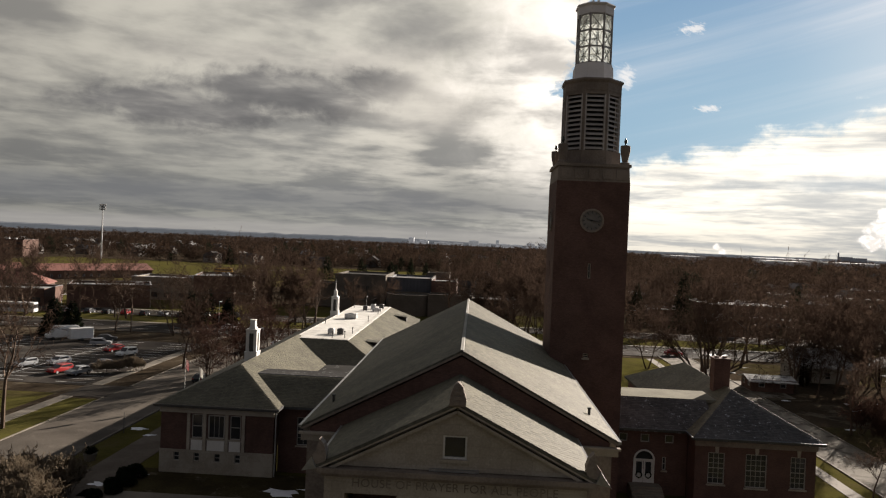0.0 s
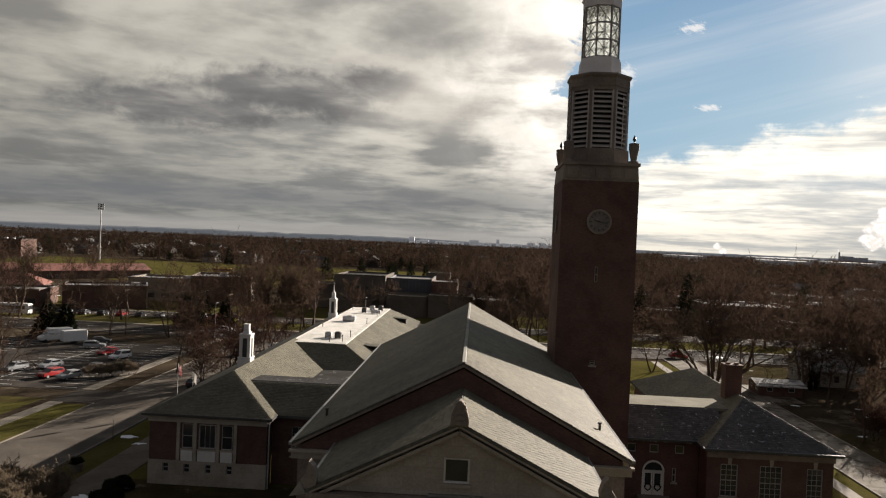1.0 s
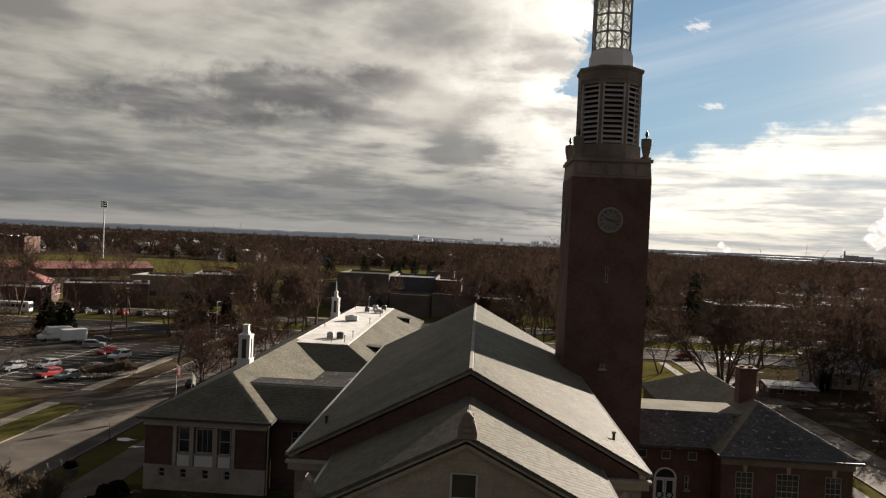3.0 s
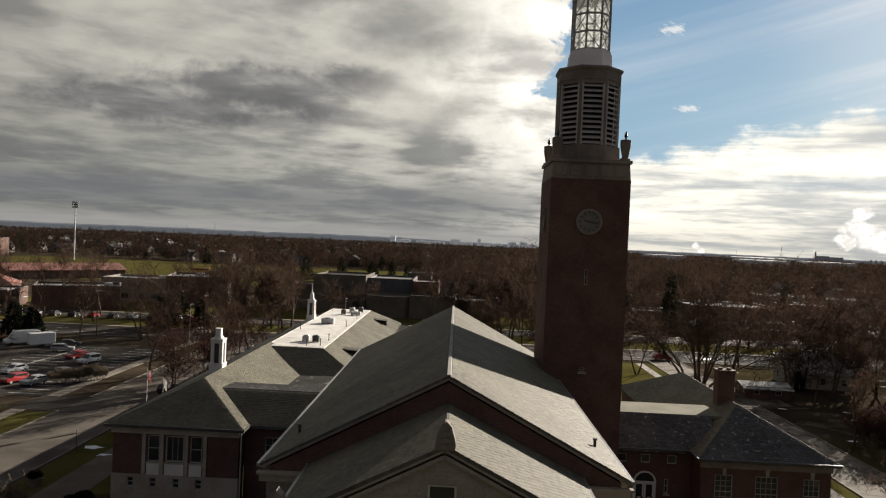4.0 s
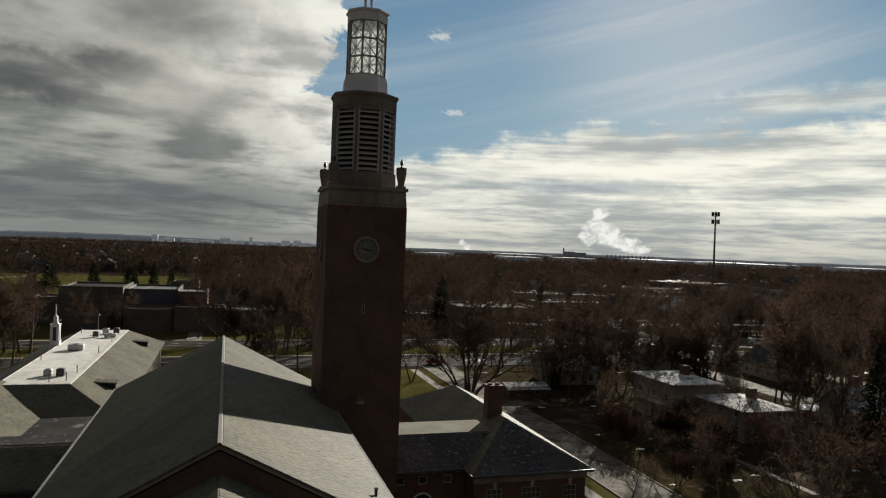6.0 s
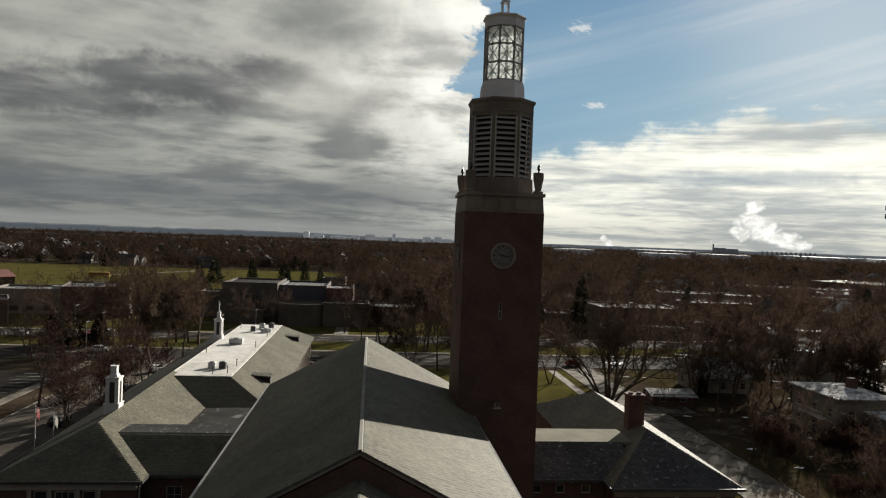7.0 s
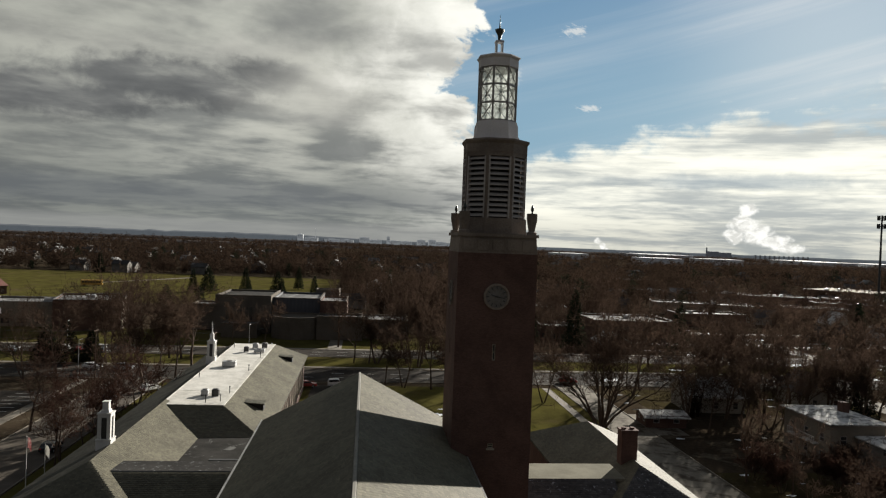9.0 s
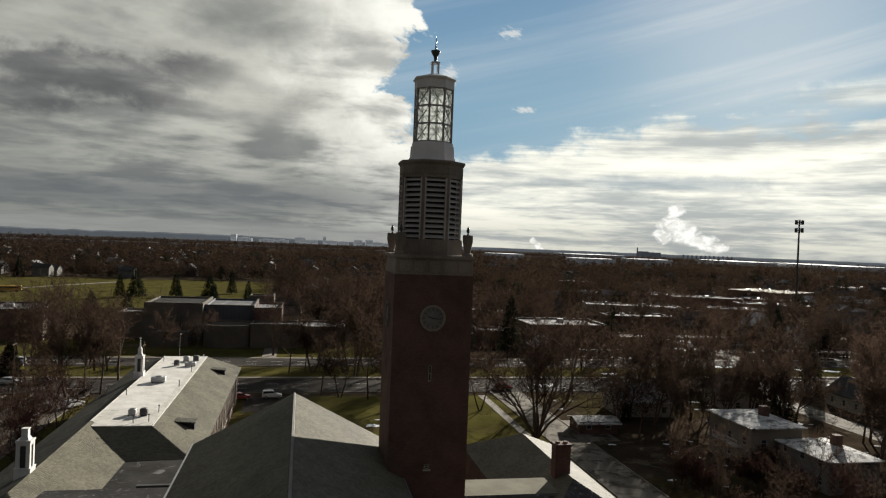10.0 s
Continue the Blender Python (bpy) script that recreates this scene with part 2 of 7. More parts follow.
M["ridge"] = material("ridge tiles", (0.13, 0.125, 0.105), (0.2, 0.19, 0.165), 0.8, fine=4.0)
M["stone_lilac"] = material("pale painted stone", (0.6, 0.58, 0.57), (0.72, 0.7, 0.69), 0.8, fine=6.0, spec=0.2)
M["deck_snow"] = material("felt with melting snow", (0.026, 0.025, 0.023), (0.046, 0.044, 0.041), 0.9, spot=(0.14, 0.14, 0.135), spot_at=(0.58, 0.63), spot_scale=0.5, spec=0.03)
M["roof_y"] = material("grey roof slates across y", (0.075, 0.075, 0.075), (0.12, 0.12, 0.117), 0.9, scale=0.6, fine=7.0, courses=(0.45, 0.28, "y"), joint=0.45, bump=0.35, spec=0.08)
M["roof_frost"] = material("frosted roof slates", (0.075, 0.073, 0.075), (0.12, 0.115, 0.115), 0.9, scale=0.6, fine=5.0, courses=(0.6, 0.3, "y"), joint=0.6, bump=0.4, spot=(0.45, 0.47, 0.50), spot_at=(0.54, 0.72), spot_scale=2.2, spec=0.08)
M["membrane"] = material("white roof membrane", (0.5, 0.485, 0.44), (0.68, 0.66, 0.615), 0.6, scale=1.2, fine=3.0, bump=0.05, spot=(0.4, 0.385, 0.35), spot_at=(0.58, 0.7), spot_scale=0.35)
M["deck"] = material("roofing felt with snow", (0.03, 0.029, 0.028), (0.05, 0.048, 0.046), 0.9, spot=(0.15, 0.152, 0.154), spot_at=(0.56, 0.64), spot_scale=1.6, spec=0.03)
M["deck_tan"] = material("tan gravel roof", (0.15, 0.142, 0.11), (0.22, 0.21, 0.165), 0.95, fine=25.0, spec=0.05)
M["metal"] = material("painted metal", (0.35, 0.36, 0.37), (0.48, 0.48, 0.48), 0.45, metal=0.4, fine=6.0, bump=0.05)
M["lantern_metal"] = material("weathered bronze-grey frame", (0.2, 0.185, 0.178), (0.28, 0.26, 0.25), 0.6, fine=6.0, bump=0.05)
M["metal_dark"] = material("dark metal", (0.05, 0.05, 0.05), (0.09, 0.09, 0.09), 0.5, metal=0.6, fine=6.0, bump=0.05)
M["gutter"] = material("metal flashing", (0.2, 0.2, 0.195), (0.33, 0.33, 0.32), 0.45, metal=0.6, fine=3.0, bump=0.03)
M["bronze"] = material("patinated bronze", (0.04, 0.045, 0.04), (0.07, 0.08, 0.07), 0.5, metal=0.5, bump=0.1)
# near-black colour stands for the shade inside openings
M["void"] = material("near-black interior shade", (0.012, 0.012, 0.013), (0.02, 0.02, 0.022), 0.9, bump=0.0)
M["grass"] = material("winter grass", (0.051, 0.046, 0.016), (0.09, 0.082, 0.025), 0.95, scale=0.35, fine=4.0, bump=0.3, spot=(0.085, 0.066, 0.035), spot_at=(0.5, 0.68), spot_scale=0.06, spec=0.0)
M["asphalt"] = material("asphalt", (0.033, 0.029, 0.026), (0.055, 0.049, 0.043), 0.85, scale=0.4, fine=14.0, spot=(0.09, 0.081, 0.07), spot_at=(0.5, 0.68), spot_scale=0.12, spec=0.015)
M["asphalt_side"] = material("worn pale asphalt", (0.07, 0.061, 0.052), (0.115, 0.101, 0.086), 0.9, scale=0.4, fine=12.0, spot=(0.15, 0.132, 0.112), spot_at=(0.5, 0.66), spot_scale=0.15, spec=0.02)
M["concrete"] = material("concrete", (0.13, 0.115, 0.094), (0.195, 0.172, 0.142), 0.9, scale=0.8, fine=10.0, spec=0.2)
M["concrete_brown"] = material("brown concrete", (0.10, 0.085, 0.072), (0.15, 0.13, 0.11), 0.95, scale=0.8, fine=8.0, spec=0.0)
M["earth"] = material("woodland floor", (0.032, 0.025, 0.018), (0.06, 0.046, 0.032), 0.95, scale=0.3, fine=1.5, bump=0.3, spot=(0.1, 0.085, 0.062), spot_at=(0.52, 0.64), spot_scale=0.16, spec=0.0)
M["snow"] = material("old snow", (0.6, 0.62, 0.66), (0.78, 0.8, 0.83), 0.8, fine=4.0)
M["paint_line"] = material("road paint", (0.5, 0.5, 0.48), (0.62, 0.62, 0.6), 0.8)
M["bark"] = material("bark", (0.07, 0.05, 0.038), (0.13, 0.095, 0.072), 0.95, fine=6.0, bump=0.5, spec=0.1)
M["twig"] = material("twigs", (0.057, 0.039, 0.029), (0.1, 0.067, 0.05), 0.95, fine=3.0, bump=0.0, vary=0.45, spec=0.0, through_light=0.42)
M["twig_straw"] = material("straw-coloured twigs", (0.19, 0.152, 0.11), (0.29, 0.233, 0.17), 0.95, fine=3.0, bump=0.0, vary=0.4, spec=0.0, through_light=0.4)
M["twig_red"] = material("reddish twigs", (0.055, 0.031, 0.024), (0.095, 0.054, 0.042), 0.95, fine=3.0, bump=0.0, vary=0.3, spec=0.0, through_light=0.4)
M["wood_far"] = material("bare crowns", (0.02, 0.0135, 0.01), (0.043, 0.029, 0.021), 0.95, scale=0.1, fine=0.25, bump=0.0, spec=0.0, island=0.2, through_light=0.4, spot=(0.052, 0.031, 0.02), spot_at=(0.55, 0.66), spot_scale=0.02)
M["theatre_brick"] = material("dark beige brick", (0.1, 0.088, 0.074), (0.15, 0.132, 0.11), 0.9, scale=0.4, courses=(0.8, 0.4, "z"), joint=0.3, spec=0.1)
M["needles"] = material("conifer needles", (0.012, 0.016, 0.01), (0.024, 0.03, 0.018), 0.9, fine=5.0, bump=0.0, vary=0.4, spec=0.0, through_light=0.25)


def glass_mat():
    m = bpy.data.materials.new("window glass")
    m.use_nodes = True
    n = Net(m.node_tree)
    co = n.node("ShaderNodeTexCoord").outputs["Object"]
    tint = n.mix(n.noise(co, 0.8, 3.0), (0.015, 0.017, 0.02), (0.05, 0.052, 0.055))
    b = n.node("ShaderNodeBsdfPrincipled", None, Base_Color=tint, Roughness=0.08)
    out = n.t.nodes.new("ShaderNodeOutputMaterial")
    n.t.links.new(b.outputs[0], out.inputs[0])
    return m


def clear_glass():
    """Hazy lantern glass: part clear, part scattering."""
    m = bpy.data.materials.new("hazy glass")
    m.use_nodes = True
    n = Net(m.node_tree)
    a = n.node("ShaderNodeBsdfTransparent", None, Color=(0.95, 0.96, 0.95, 1))
    g = n.node("ShaderNodeBsdfTranslucent", None, Color=(0.58, 0.6, 0.59, 1))
    mixer = n.node("ShaderNodeMixShader", None, i0=0.5, i1=a.outputs[0], i2=g.outputs[0])
    out = n.t.nodes.new("ShaderNodeOutputMaterial")
    n.t.links.new(mixer.outputs[0], out.inputs[0])
    return m


M["louvre_stone"] = material("grey louvre stone", (0.34, 0.315, 0.295), (0.45, 0.42, 0.395), 0.85, fine=6.0, spec=0.1)
M["frame_cream"] = material("weathered cream window paint", (0.3, 0.285, 0.26), (0.4, 0.38, 0.35), 0.7, fine=10.0, bump=0.1)
M["glass"], M["clear_glass"] = glass_mat(), clear_glass()

M["asphalt_wet"] = material("pale worn road surface", (0.135, 0.121, 0.098), (0.205, 0.186, 0.152), 0.9, scale=0.5, fine=12.0, spot=(0.06, 0.048, 0.036), spot_at=(0.46, 0.6), spot_scale=0.35, spec=0.05)
M["litter"] = material("leaf litter and thin grass", (0.034, 0.027, 0.016), (0.06, 0.05, 0.024), 0.95, scale=0.6, fine=5.0, bump=0.4, spot=(0.12, 0.1, 0.075), spot_at=(0.55, 0.68), spot_scale=0.5, spec=0.0)
M["deck_grey"] = material("grey roofing", (0.09, 0.09, 0.095), (0.16, 0.16, 0.165), 0.8, scale=0.4, fine=6.0)
M["snow_roof"] = material("roofing with snow", (0.1, 0.1, 0.103), (0.17, 0.17, 0.17), 0.75, scale=0.5, fine=4.0, spot=(0.31, 0.31, 0.305), spot_at=(0.52, 0.6), spot_scale=0.3, spec=0.05)
M["roof_red"] = material("dull red roof", (0.13, 0.045, 0.035), (0.2, 0.075, 0.055), 0.8, scale=0.3, fine=3.0)
M["brick_tan"] = material("tan brick", (0.2, 0.175, 0.14), (0.28, 0.245, 0.195), 0.9, scale=0.5, courses=(0.4, 0.2, "z"), joint=0.3, spec=0.2)
M["brick_slate"] = material("slate grey cladding", (0.045, 0.05, 0.065), (0.075, 0.08, 0.095), 0.6, scale=0.5, courses=(1.2, 6.0, "z"), joint=0.4)
M["siding"] = material("grey wooden siding", (0.22, 0.21, 0.19), (0.32, 0.30, 0.27), 0.8, courses=(30.0, 0.2, "z"), joint=0.4, vary=0.5)
M["siding_cream"] = material("cream wooden siding", (0.36, 0.34, 0.29), (0.46, 0.44, 0.38), 0.8, courses=(30.0, 0.2, "z"), joint=0.4, vary=0.4)
M["roof_house"] = material("dark shingles", (0.035, 0.033, 0.033), (0.075, 0.07, 0.068), 0.85, fine=5.0, courses=(0.5, 0.3, "x"), joint=0.4, vary=0.4)
M["roof_pale"] = material("shingles with thawing snow", (0.10, 0.097, 0.09), (0.16, 0.155, 0.145), 0.9, fine=5.0, spot=(0.56, 0.56, 0.55), spot_at=(0.38, 0.56), spot_scale=0.7, spec=0.3)
for key, a, b in (("car_white", (0.62, 0.62, 0.61), (0.72, 0.72, 0.71)), ("car_red", (0.25, 0.02, 0.02), (0.33, 0.03, 0.03)), ("car_silver", (0.28, 0.29, 0.3), (0.36, 0.37, 0.38)), ("car_dark", (0.02, 0.022, 0.026), (0.04, 0.042, 0.048))):
    M[key] = material(key.replace("_", " "), a, b, 0.25, fine=2.0, bump=0.0)
M["flag_red"] = material("red striped cloth", (0.35, 0.04, 0.05), (0.55, 0.5, 0.48), 0.9, fine=5.0, bump=0.0)
M["rubber"] = material("tyre rubber", (0.015, 0.015, 0.015), (0.025, 0.025, 0.025), 0.8, bump=0.0)
# far buildings: haze put into the colour, with a faint emission though unlit
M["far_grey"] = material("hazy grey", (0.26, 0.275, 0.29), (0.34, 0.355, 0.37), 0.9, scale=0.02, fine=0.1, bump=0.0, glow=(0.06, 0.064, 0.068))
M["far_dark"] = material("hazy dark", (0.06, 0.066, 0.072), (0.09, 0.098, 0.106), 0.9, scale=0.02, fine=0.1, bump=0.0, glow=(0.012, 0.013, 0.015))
# haze put into the rises: paler or bluer colour and a faint emission
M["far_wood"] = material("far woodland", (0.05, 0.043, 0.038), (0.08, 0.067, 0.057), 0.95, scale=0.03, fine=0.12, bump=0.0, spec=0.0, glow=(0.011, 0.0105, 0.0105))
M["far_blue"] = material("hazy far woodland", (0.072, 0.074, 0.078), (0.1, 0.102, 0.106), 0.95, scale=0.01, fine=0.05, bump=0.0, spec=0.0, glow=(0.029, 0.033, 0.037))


# ---- shapes ----
def box(bm, x0, x1, y0, y1, z0, z1, taper=0.0):
    """An axis-aligned block; taper shrinks the top by that many metres a side."""
    t = taper
    v = [bm.verts.new(p) for p in ((x0, y0, z0), (x1, y0, z0), (x1, y1, z0), (x0, y1, z0), (x0 + t, y0 + t, z1), (x1 - t, y0 + t, z1), (x1 - t, y1 - t, z1), (x0 + t, y1 - t, z1))]
    for f in ((3, 2, 1, 0), (4, 5, 6, 7), (0, 1, 5, 4), (1, 2, 6, 5), (2, 3, 7, 6), (3, 0, 4, 7)):
        bm.faces.new([v[i] for i in f])
    return bm


def slab(bm, pts, thick):
    """A plate: the polygon pts (anticlockwise from above) and its copy thick metres below."""
    a = [bm.verts.new(p) for p in pts]
    b = [bm.verts.new((p[0], p[1], p[2] - thick)) for p in pts]
    bm.faces.new(a)
    bm.faces.new(b[::-1])
    n = len(a)
    for i in range(n):
        bm.faces.new((a[i], b[i], b[(i + 1) % n], a[(i + 1) % n]))
    return bm


def prism(bm, outline, y0, y1):
    """An outline in x and z, drawn out from y0 to y1."""
    a = [bm.verts.new((x, y0, z)) for x, z in outline]
    b = [bm.verts.new((x, y1, z)) for x, z in outline]
    bm.faces.new(a)
    bm.faces.new(b[::-1])
    n = len(a)
    for i in range(n):
        bm.faces.new((a[i], b[i], b[(i + 1) % n], a[(i + 1) % n]))
    return bm


def lathe(bm, rings, sides=16, cx=0.0, cy=0.0, turn=0.0, squash=1.0):
    """Rings of (radius, z), joined and capped."""
    loops = []
    for r, z in rings:
        loops.append([bm.verts.new((cx + r * math.cos(turn + 2 * math.pi * i / sides), cy + squash * r * math.sin(turn + 2 * math.pi * i / sides), z)) for i in range(sides)])
    for a, b in zip(loops, loops[1:]):
        for i in range(sides):
            bm.faces.new((a[i], a[(i + 1) % sides], b[(i + 1) % sides], b[i]))
    bm.faces.new(loops[0][::-1])
    bm.faces.new(loops[-1])
    return bm


def rod(bm, p, q, r, sides=5, r2=None):
    """A thin round bar from p to q."""
    p, q = Vector(p), Vector(q)
    d = (q - p).normalized()
    a = d.orthogonal().normalized()
    b = d.cross(a)
    r2 = r if r2 is None else r2
    lo = [bm.verts.new(p + r * (math.cos(2 * math.pi * i / sides) * a + math.sin(2 * math.pi * i / sides) * b)) for i in range(sides)]
    hi = [bm.verts.new(q + r2 * (math.cos(2 * math.pi * i / sides) * a + math.sin(2 * math.pi * i / sides) * b)) for i in range(sides)]
    for i in range(sides):
        bm.faces.new((lo[i], lo[(i + 1) % sides], hi[(i + 1) % sides], hi[i]))
    bm.faces.new(lo[::-1])
    bm.faces.new(hi)
    return bm


def bar(bm, p, q, w, d):
    """A straight bar from p to q, w wide across and d deep, in a plane y = const (upright faces)."""
    p, q = Vector(p), Vector(q)
    along = (q - p).normalized()
    side = along.cross(Vector((0, 1, 0)))
    if side.length < 1e-4:
        side = Vector((1, 0, 0))
    side = side.normalized() * w / 2
    deep = along.cross(side).normalized() * d / 2
    lo = [bm.verts.new(p + s * side + e * deep) for s, e in ((-1, -1), (1, -1), (1, 1), (-1, 1))]
    hi = [bm.verts.new(q + s * side + e * deep) for s, e in ((-1, -1), (1, -1), (1, 1), (-1, 1))]
    for i in range(4):
        bm.faces.new((lo[i], lo[(i + 1) % 4], hi[(i + 1) % 4], hi[i]))
    bm.faces.new(lo[::-1])
    bm.faces.new(hi)
    return bm


def mesh_of(name, bm, mat, smooth=False):
    bmesh.ops.recalc_face_normals(bm, faces=bm.faces)
    me = bpy.data.meshes.new(name)
    bm.to_mesh(me)
    bm.free()
    me.materials.append(mat)
    if smooth:
        for p in me.polygons:
            p.use_smooth = True
    return me


def part(name, bm, mat, parent=None, label="", smooth=False):
    """Links a bmesh as one mesh object under a thing or a part."""
    ob = new(name, mesh_of(name, bm, mat, smooth))
    if parent is not None:
        ob.parent = parent
    if label:
        ob["label"] = label
    return ob


def thing(name, at, label, category, group="", kind=""):
    ob = new(name)
    ob.location = at
    ob.empty_display_size = 0.5
    return tagged(ob, label, category, group, kind)


def B():
    return bmesh.new()


# ---- walls with openings ----
def wall(bm, p0, p1, z0, z1, openings=(), thick=0.4, cut=0.0):
    """An upright wall from p0 to p1 in plan, its outer face on the right of that way. openings: (u0, u1, z0, z1) along it."""
    p0, p1 = Vector(p0), Vector(p1)
    d = (p1 - p0).normalized()
    inward = Vector((-d.y, d.x)) * thick
    length = (p1 - p0).length - cut
    us = sorted({0.0, length, *(u for o in openings for u in o[:2])})
    zs = sorted({z0, z1, *(z for o in openings for z in o[2:4])})

    def at(u, z, deep):
        p = p0 + d * u + inward * deep
        return (p.x, p.y, z)

    def quad(*pts):
        bm.faces.new([bm.verts.new(p) for p in pts])

    for ua, ub in zip(us, us[1:]):
        for za, zb in zip(zs, zs[1:]):
            um, zm = (ua + ub) / 2, (za + zb) / 2
            if any(o[0] < um < o[1] and o[2] < zm < o[3] for o in openings):
                continue
            for deep in (0, 1):
                quad(at(ua, za, deep), at(ub, za, deep), at(ub, zb, deep), at(ua, zb, deep))
    for ua, ub, za, zb in [(0.0, length, z0, z1), *(o[:4] for o in openings)]:
        for a, b in (((ua, za), (ub, za)), ((ub, za), (ub, zb)), ((ub, zb), (ua, zb)), ((ua, zb), (ua, za))):
            quad(at(*a, 0), at(*b, 0), at(*b, 1), at(*a, 1))
    return bm


def window(parent, p0, p1, o, cols=2, rows=3, frame_mat="frame_cream", recess=0.14, fw=0.09, sill=True, glass="glass", label=""):
    """A framed window with its panes in the opening o of the wall from p0 to p1."""
    p0, p1 = Vector(p0), Vector(p1)
    d = (p1 - p0).normalized()
    inn = Vector((-d.y, d.x))
    u0, u1, z0, z1 = o[:4]

    def blk(bm, ua, ub, za, zb, da, db):
        pts = [p0 + d * u + inn * e for u, e in ((ua, da), (ub, da), (ub, db), (ua, db))]
        lo = [bm.verts.new((p.x, p.y, za)) for p in pts]
        hi = [bm.verts.new((p.x, p.y, zb)) for p in pts]
        for i in range(4):
            bm.faces.new((lo[i], lo[(i + 1) % 4], hi[(i + 1) % 4], hi[i]))
        bm.faces.new(lo[::-1])
        bm.faces.new(hi)

    bm = B()
    a, b = recess, recess + 0.08
    blk(bm, u0, u0 + fw, z0, z1, a - 0.05, b)
    blk(bm, u1 - fw, u1, z0, z1, a - 0.05, b)
    blk(bm, u0 + fw, u1 - fw, z0, z0 + fw, a - 0.05, b)
    blk(bm, u0 + fw, u1 - fw, z1 - fw, z1, a - 0.05, b)
    w, h = (u1 - u0 - 2 * fw) / cols, (z1 - z0 - 2 * fw) / rows
    bars = []
    for i in range(1, cols):
        bars.append(B() if cols * rows > 5 else bm)
        blk(bars[-1], u0 + fw + i * w - 0.02, u0 + fw + i * w + 0.02, z0 + fw, z1 - fw, a, b - 0.01)
    for j in range(1, rows):
        t = 0.04 if rows % 2 == 0 and j == rows // 2 else 0.02
        bars.append(B() if cols * rows > 5 else bm)
        blk(bars[-1], u0 + fw, u1 - fw, z0 + fw + j * h - t, z0 + fw + j * h + t, a + 0.005, b - 0.005)
    win = part("window", bm, M[frame_mat], parent, label)
    for b2 in bars:
        if b2 is not bm:
            part("glazing_bar", b2, M[frame_mat], win)
    for i in range(cols):
        for j in range(rows):
            pane = B()
            blk(pane, u0 + fw + i * w, u0 + fw + (i + 1) * w, z0 + fw + j * h, z0 + fw + (j + 1) * h, a + 0.03, a + 0.045)
            part("pane", pane, M[glass], win)
    if sill:
        bm = B()
        blk(bm, u0 - 0.12, u1 + 0.12, z0 - 0.16, z0 - 0.004, -0.1, 0.2)
        part("sill", bm, M["stone"], win)
    return win


def clip_arch(bm, cx, cz, r, y0, y1, width):
    """A half ring in the plane y, for arched heads."""
    pts = [(cx + (r + w) * math.cos(math.pi * i / 12), cz + (r + w) * math.sin(math.pi * i / 12)) for w in (0, width) for i in (range(13) if w == 0 else range(12, -1, -1))]
    return prism(bm, pts, y0, y1)


# ---- the nave with its front porch ----
church = thing("church", (0, 0, 0), "red brick church with grey slate gable roofs and limestone porch", "church")

bm = B()
wall(bm, (-9.4, 38.3), (-9.4, 0.75), 0, 13.3)
part("side_wall", bm, M["brick"], church)
bm = B()
wall(bm, (9.4, 0.75), (9.4, 38.3), 0, 13.3)
part("side_wall", bm, M["brick"], church)
part("gable_wall", prism(B(), [(-9.4, 0), (9.4, 0), (9.4, 13.35), (0, 18.3), (-9.4, 13.35)], 0.14, 0.7), M["brick"], church)
part("gable_wall", prism(B(), [(-9.4, 0), (9.4, 0), (9.4, 13.35), (0, 18.25), (-9.4, 13.35)], 38.4, 38.9), M["brick"], church)
for s in (-1, 1):
    pts = [(0, 0, 18.69), (0, 39.7, 18.69), (10 * s, 39.7, 13.44), (10 * s, 0, 13.44)]
    part("roof_slope", slab(B(), pts if s < 0 else pts[::-1], 0.2), M["roof_x"], church)
    bm = B()
    bar(bm, (9.9 * s, 0.02, 13.3), (0.0, 0.02, 18.5), 0.13, 0.1)
    part("rake_trim", bm, M["stone_dark"], church)
    bm = B()
    box(bm, 10 * s - 0.09, 10 * s + 0.09, -0.02, 39.7, 13.36, 13.52)
    part("gutter", bm, M["gutter"], church, "pale metal gutter")
    bm = B()
    box(bm, min(7.6 * s, 10.02 * s), max(7.6 * s, 10.02 * s), -0.25, 0.13, 13.0, 13.14)
    box(bm, min(7.7 * s, 9.9 * s), max(7.7 * s, 9.9 * s), -0.1, 0.13, 12.6, 12.99)
    part("eaves_return", bm, M["stone"], church)
    bm = B()
    box(bm, min(9.42 * s, 9.9 * s), max(9.42 * s, 9.9 * s), 0.72, 38.9, 12.6, 13.28)
    part("eaves_cornice", bm, M["stone"], church)
    # stone corner piers of the front
    bm = B()
    box(bm, min(8.1 * s, 9.5 * s), max(8.1 * s, 9.5 * s), -0.06, 0.5, 0, 12.58)
    part("corner_pier", bm, M["stone_dark"], church)
    bm = B()
    lathe(bm, [(0.09, 13.2), (0.09, 14.55), (0.13, 14.56), (0.13, 14.66)], 8, 8.7 * s, 4.0)
    part("vent_pipe", bm, M["metal_dark"], church)
bm = B()
prism(bm, [(-0.13, 18.62), (-0.09, 18.74), (0.09, 18.74), (0.13, 18.62)], 0.0, 39.72)
part("ridge_cap", bm, M["ridge"], church, "pale ridge tiles")

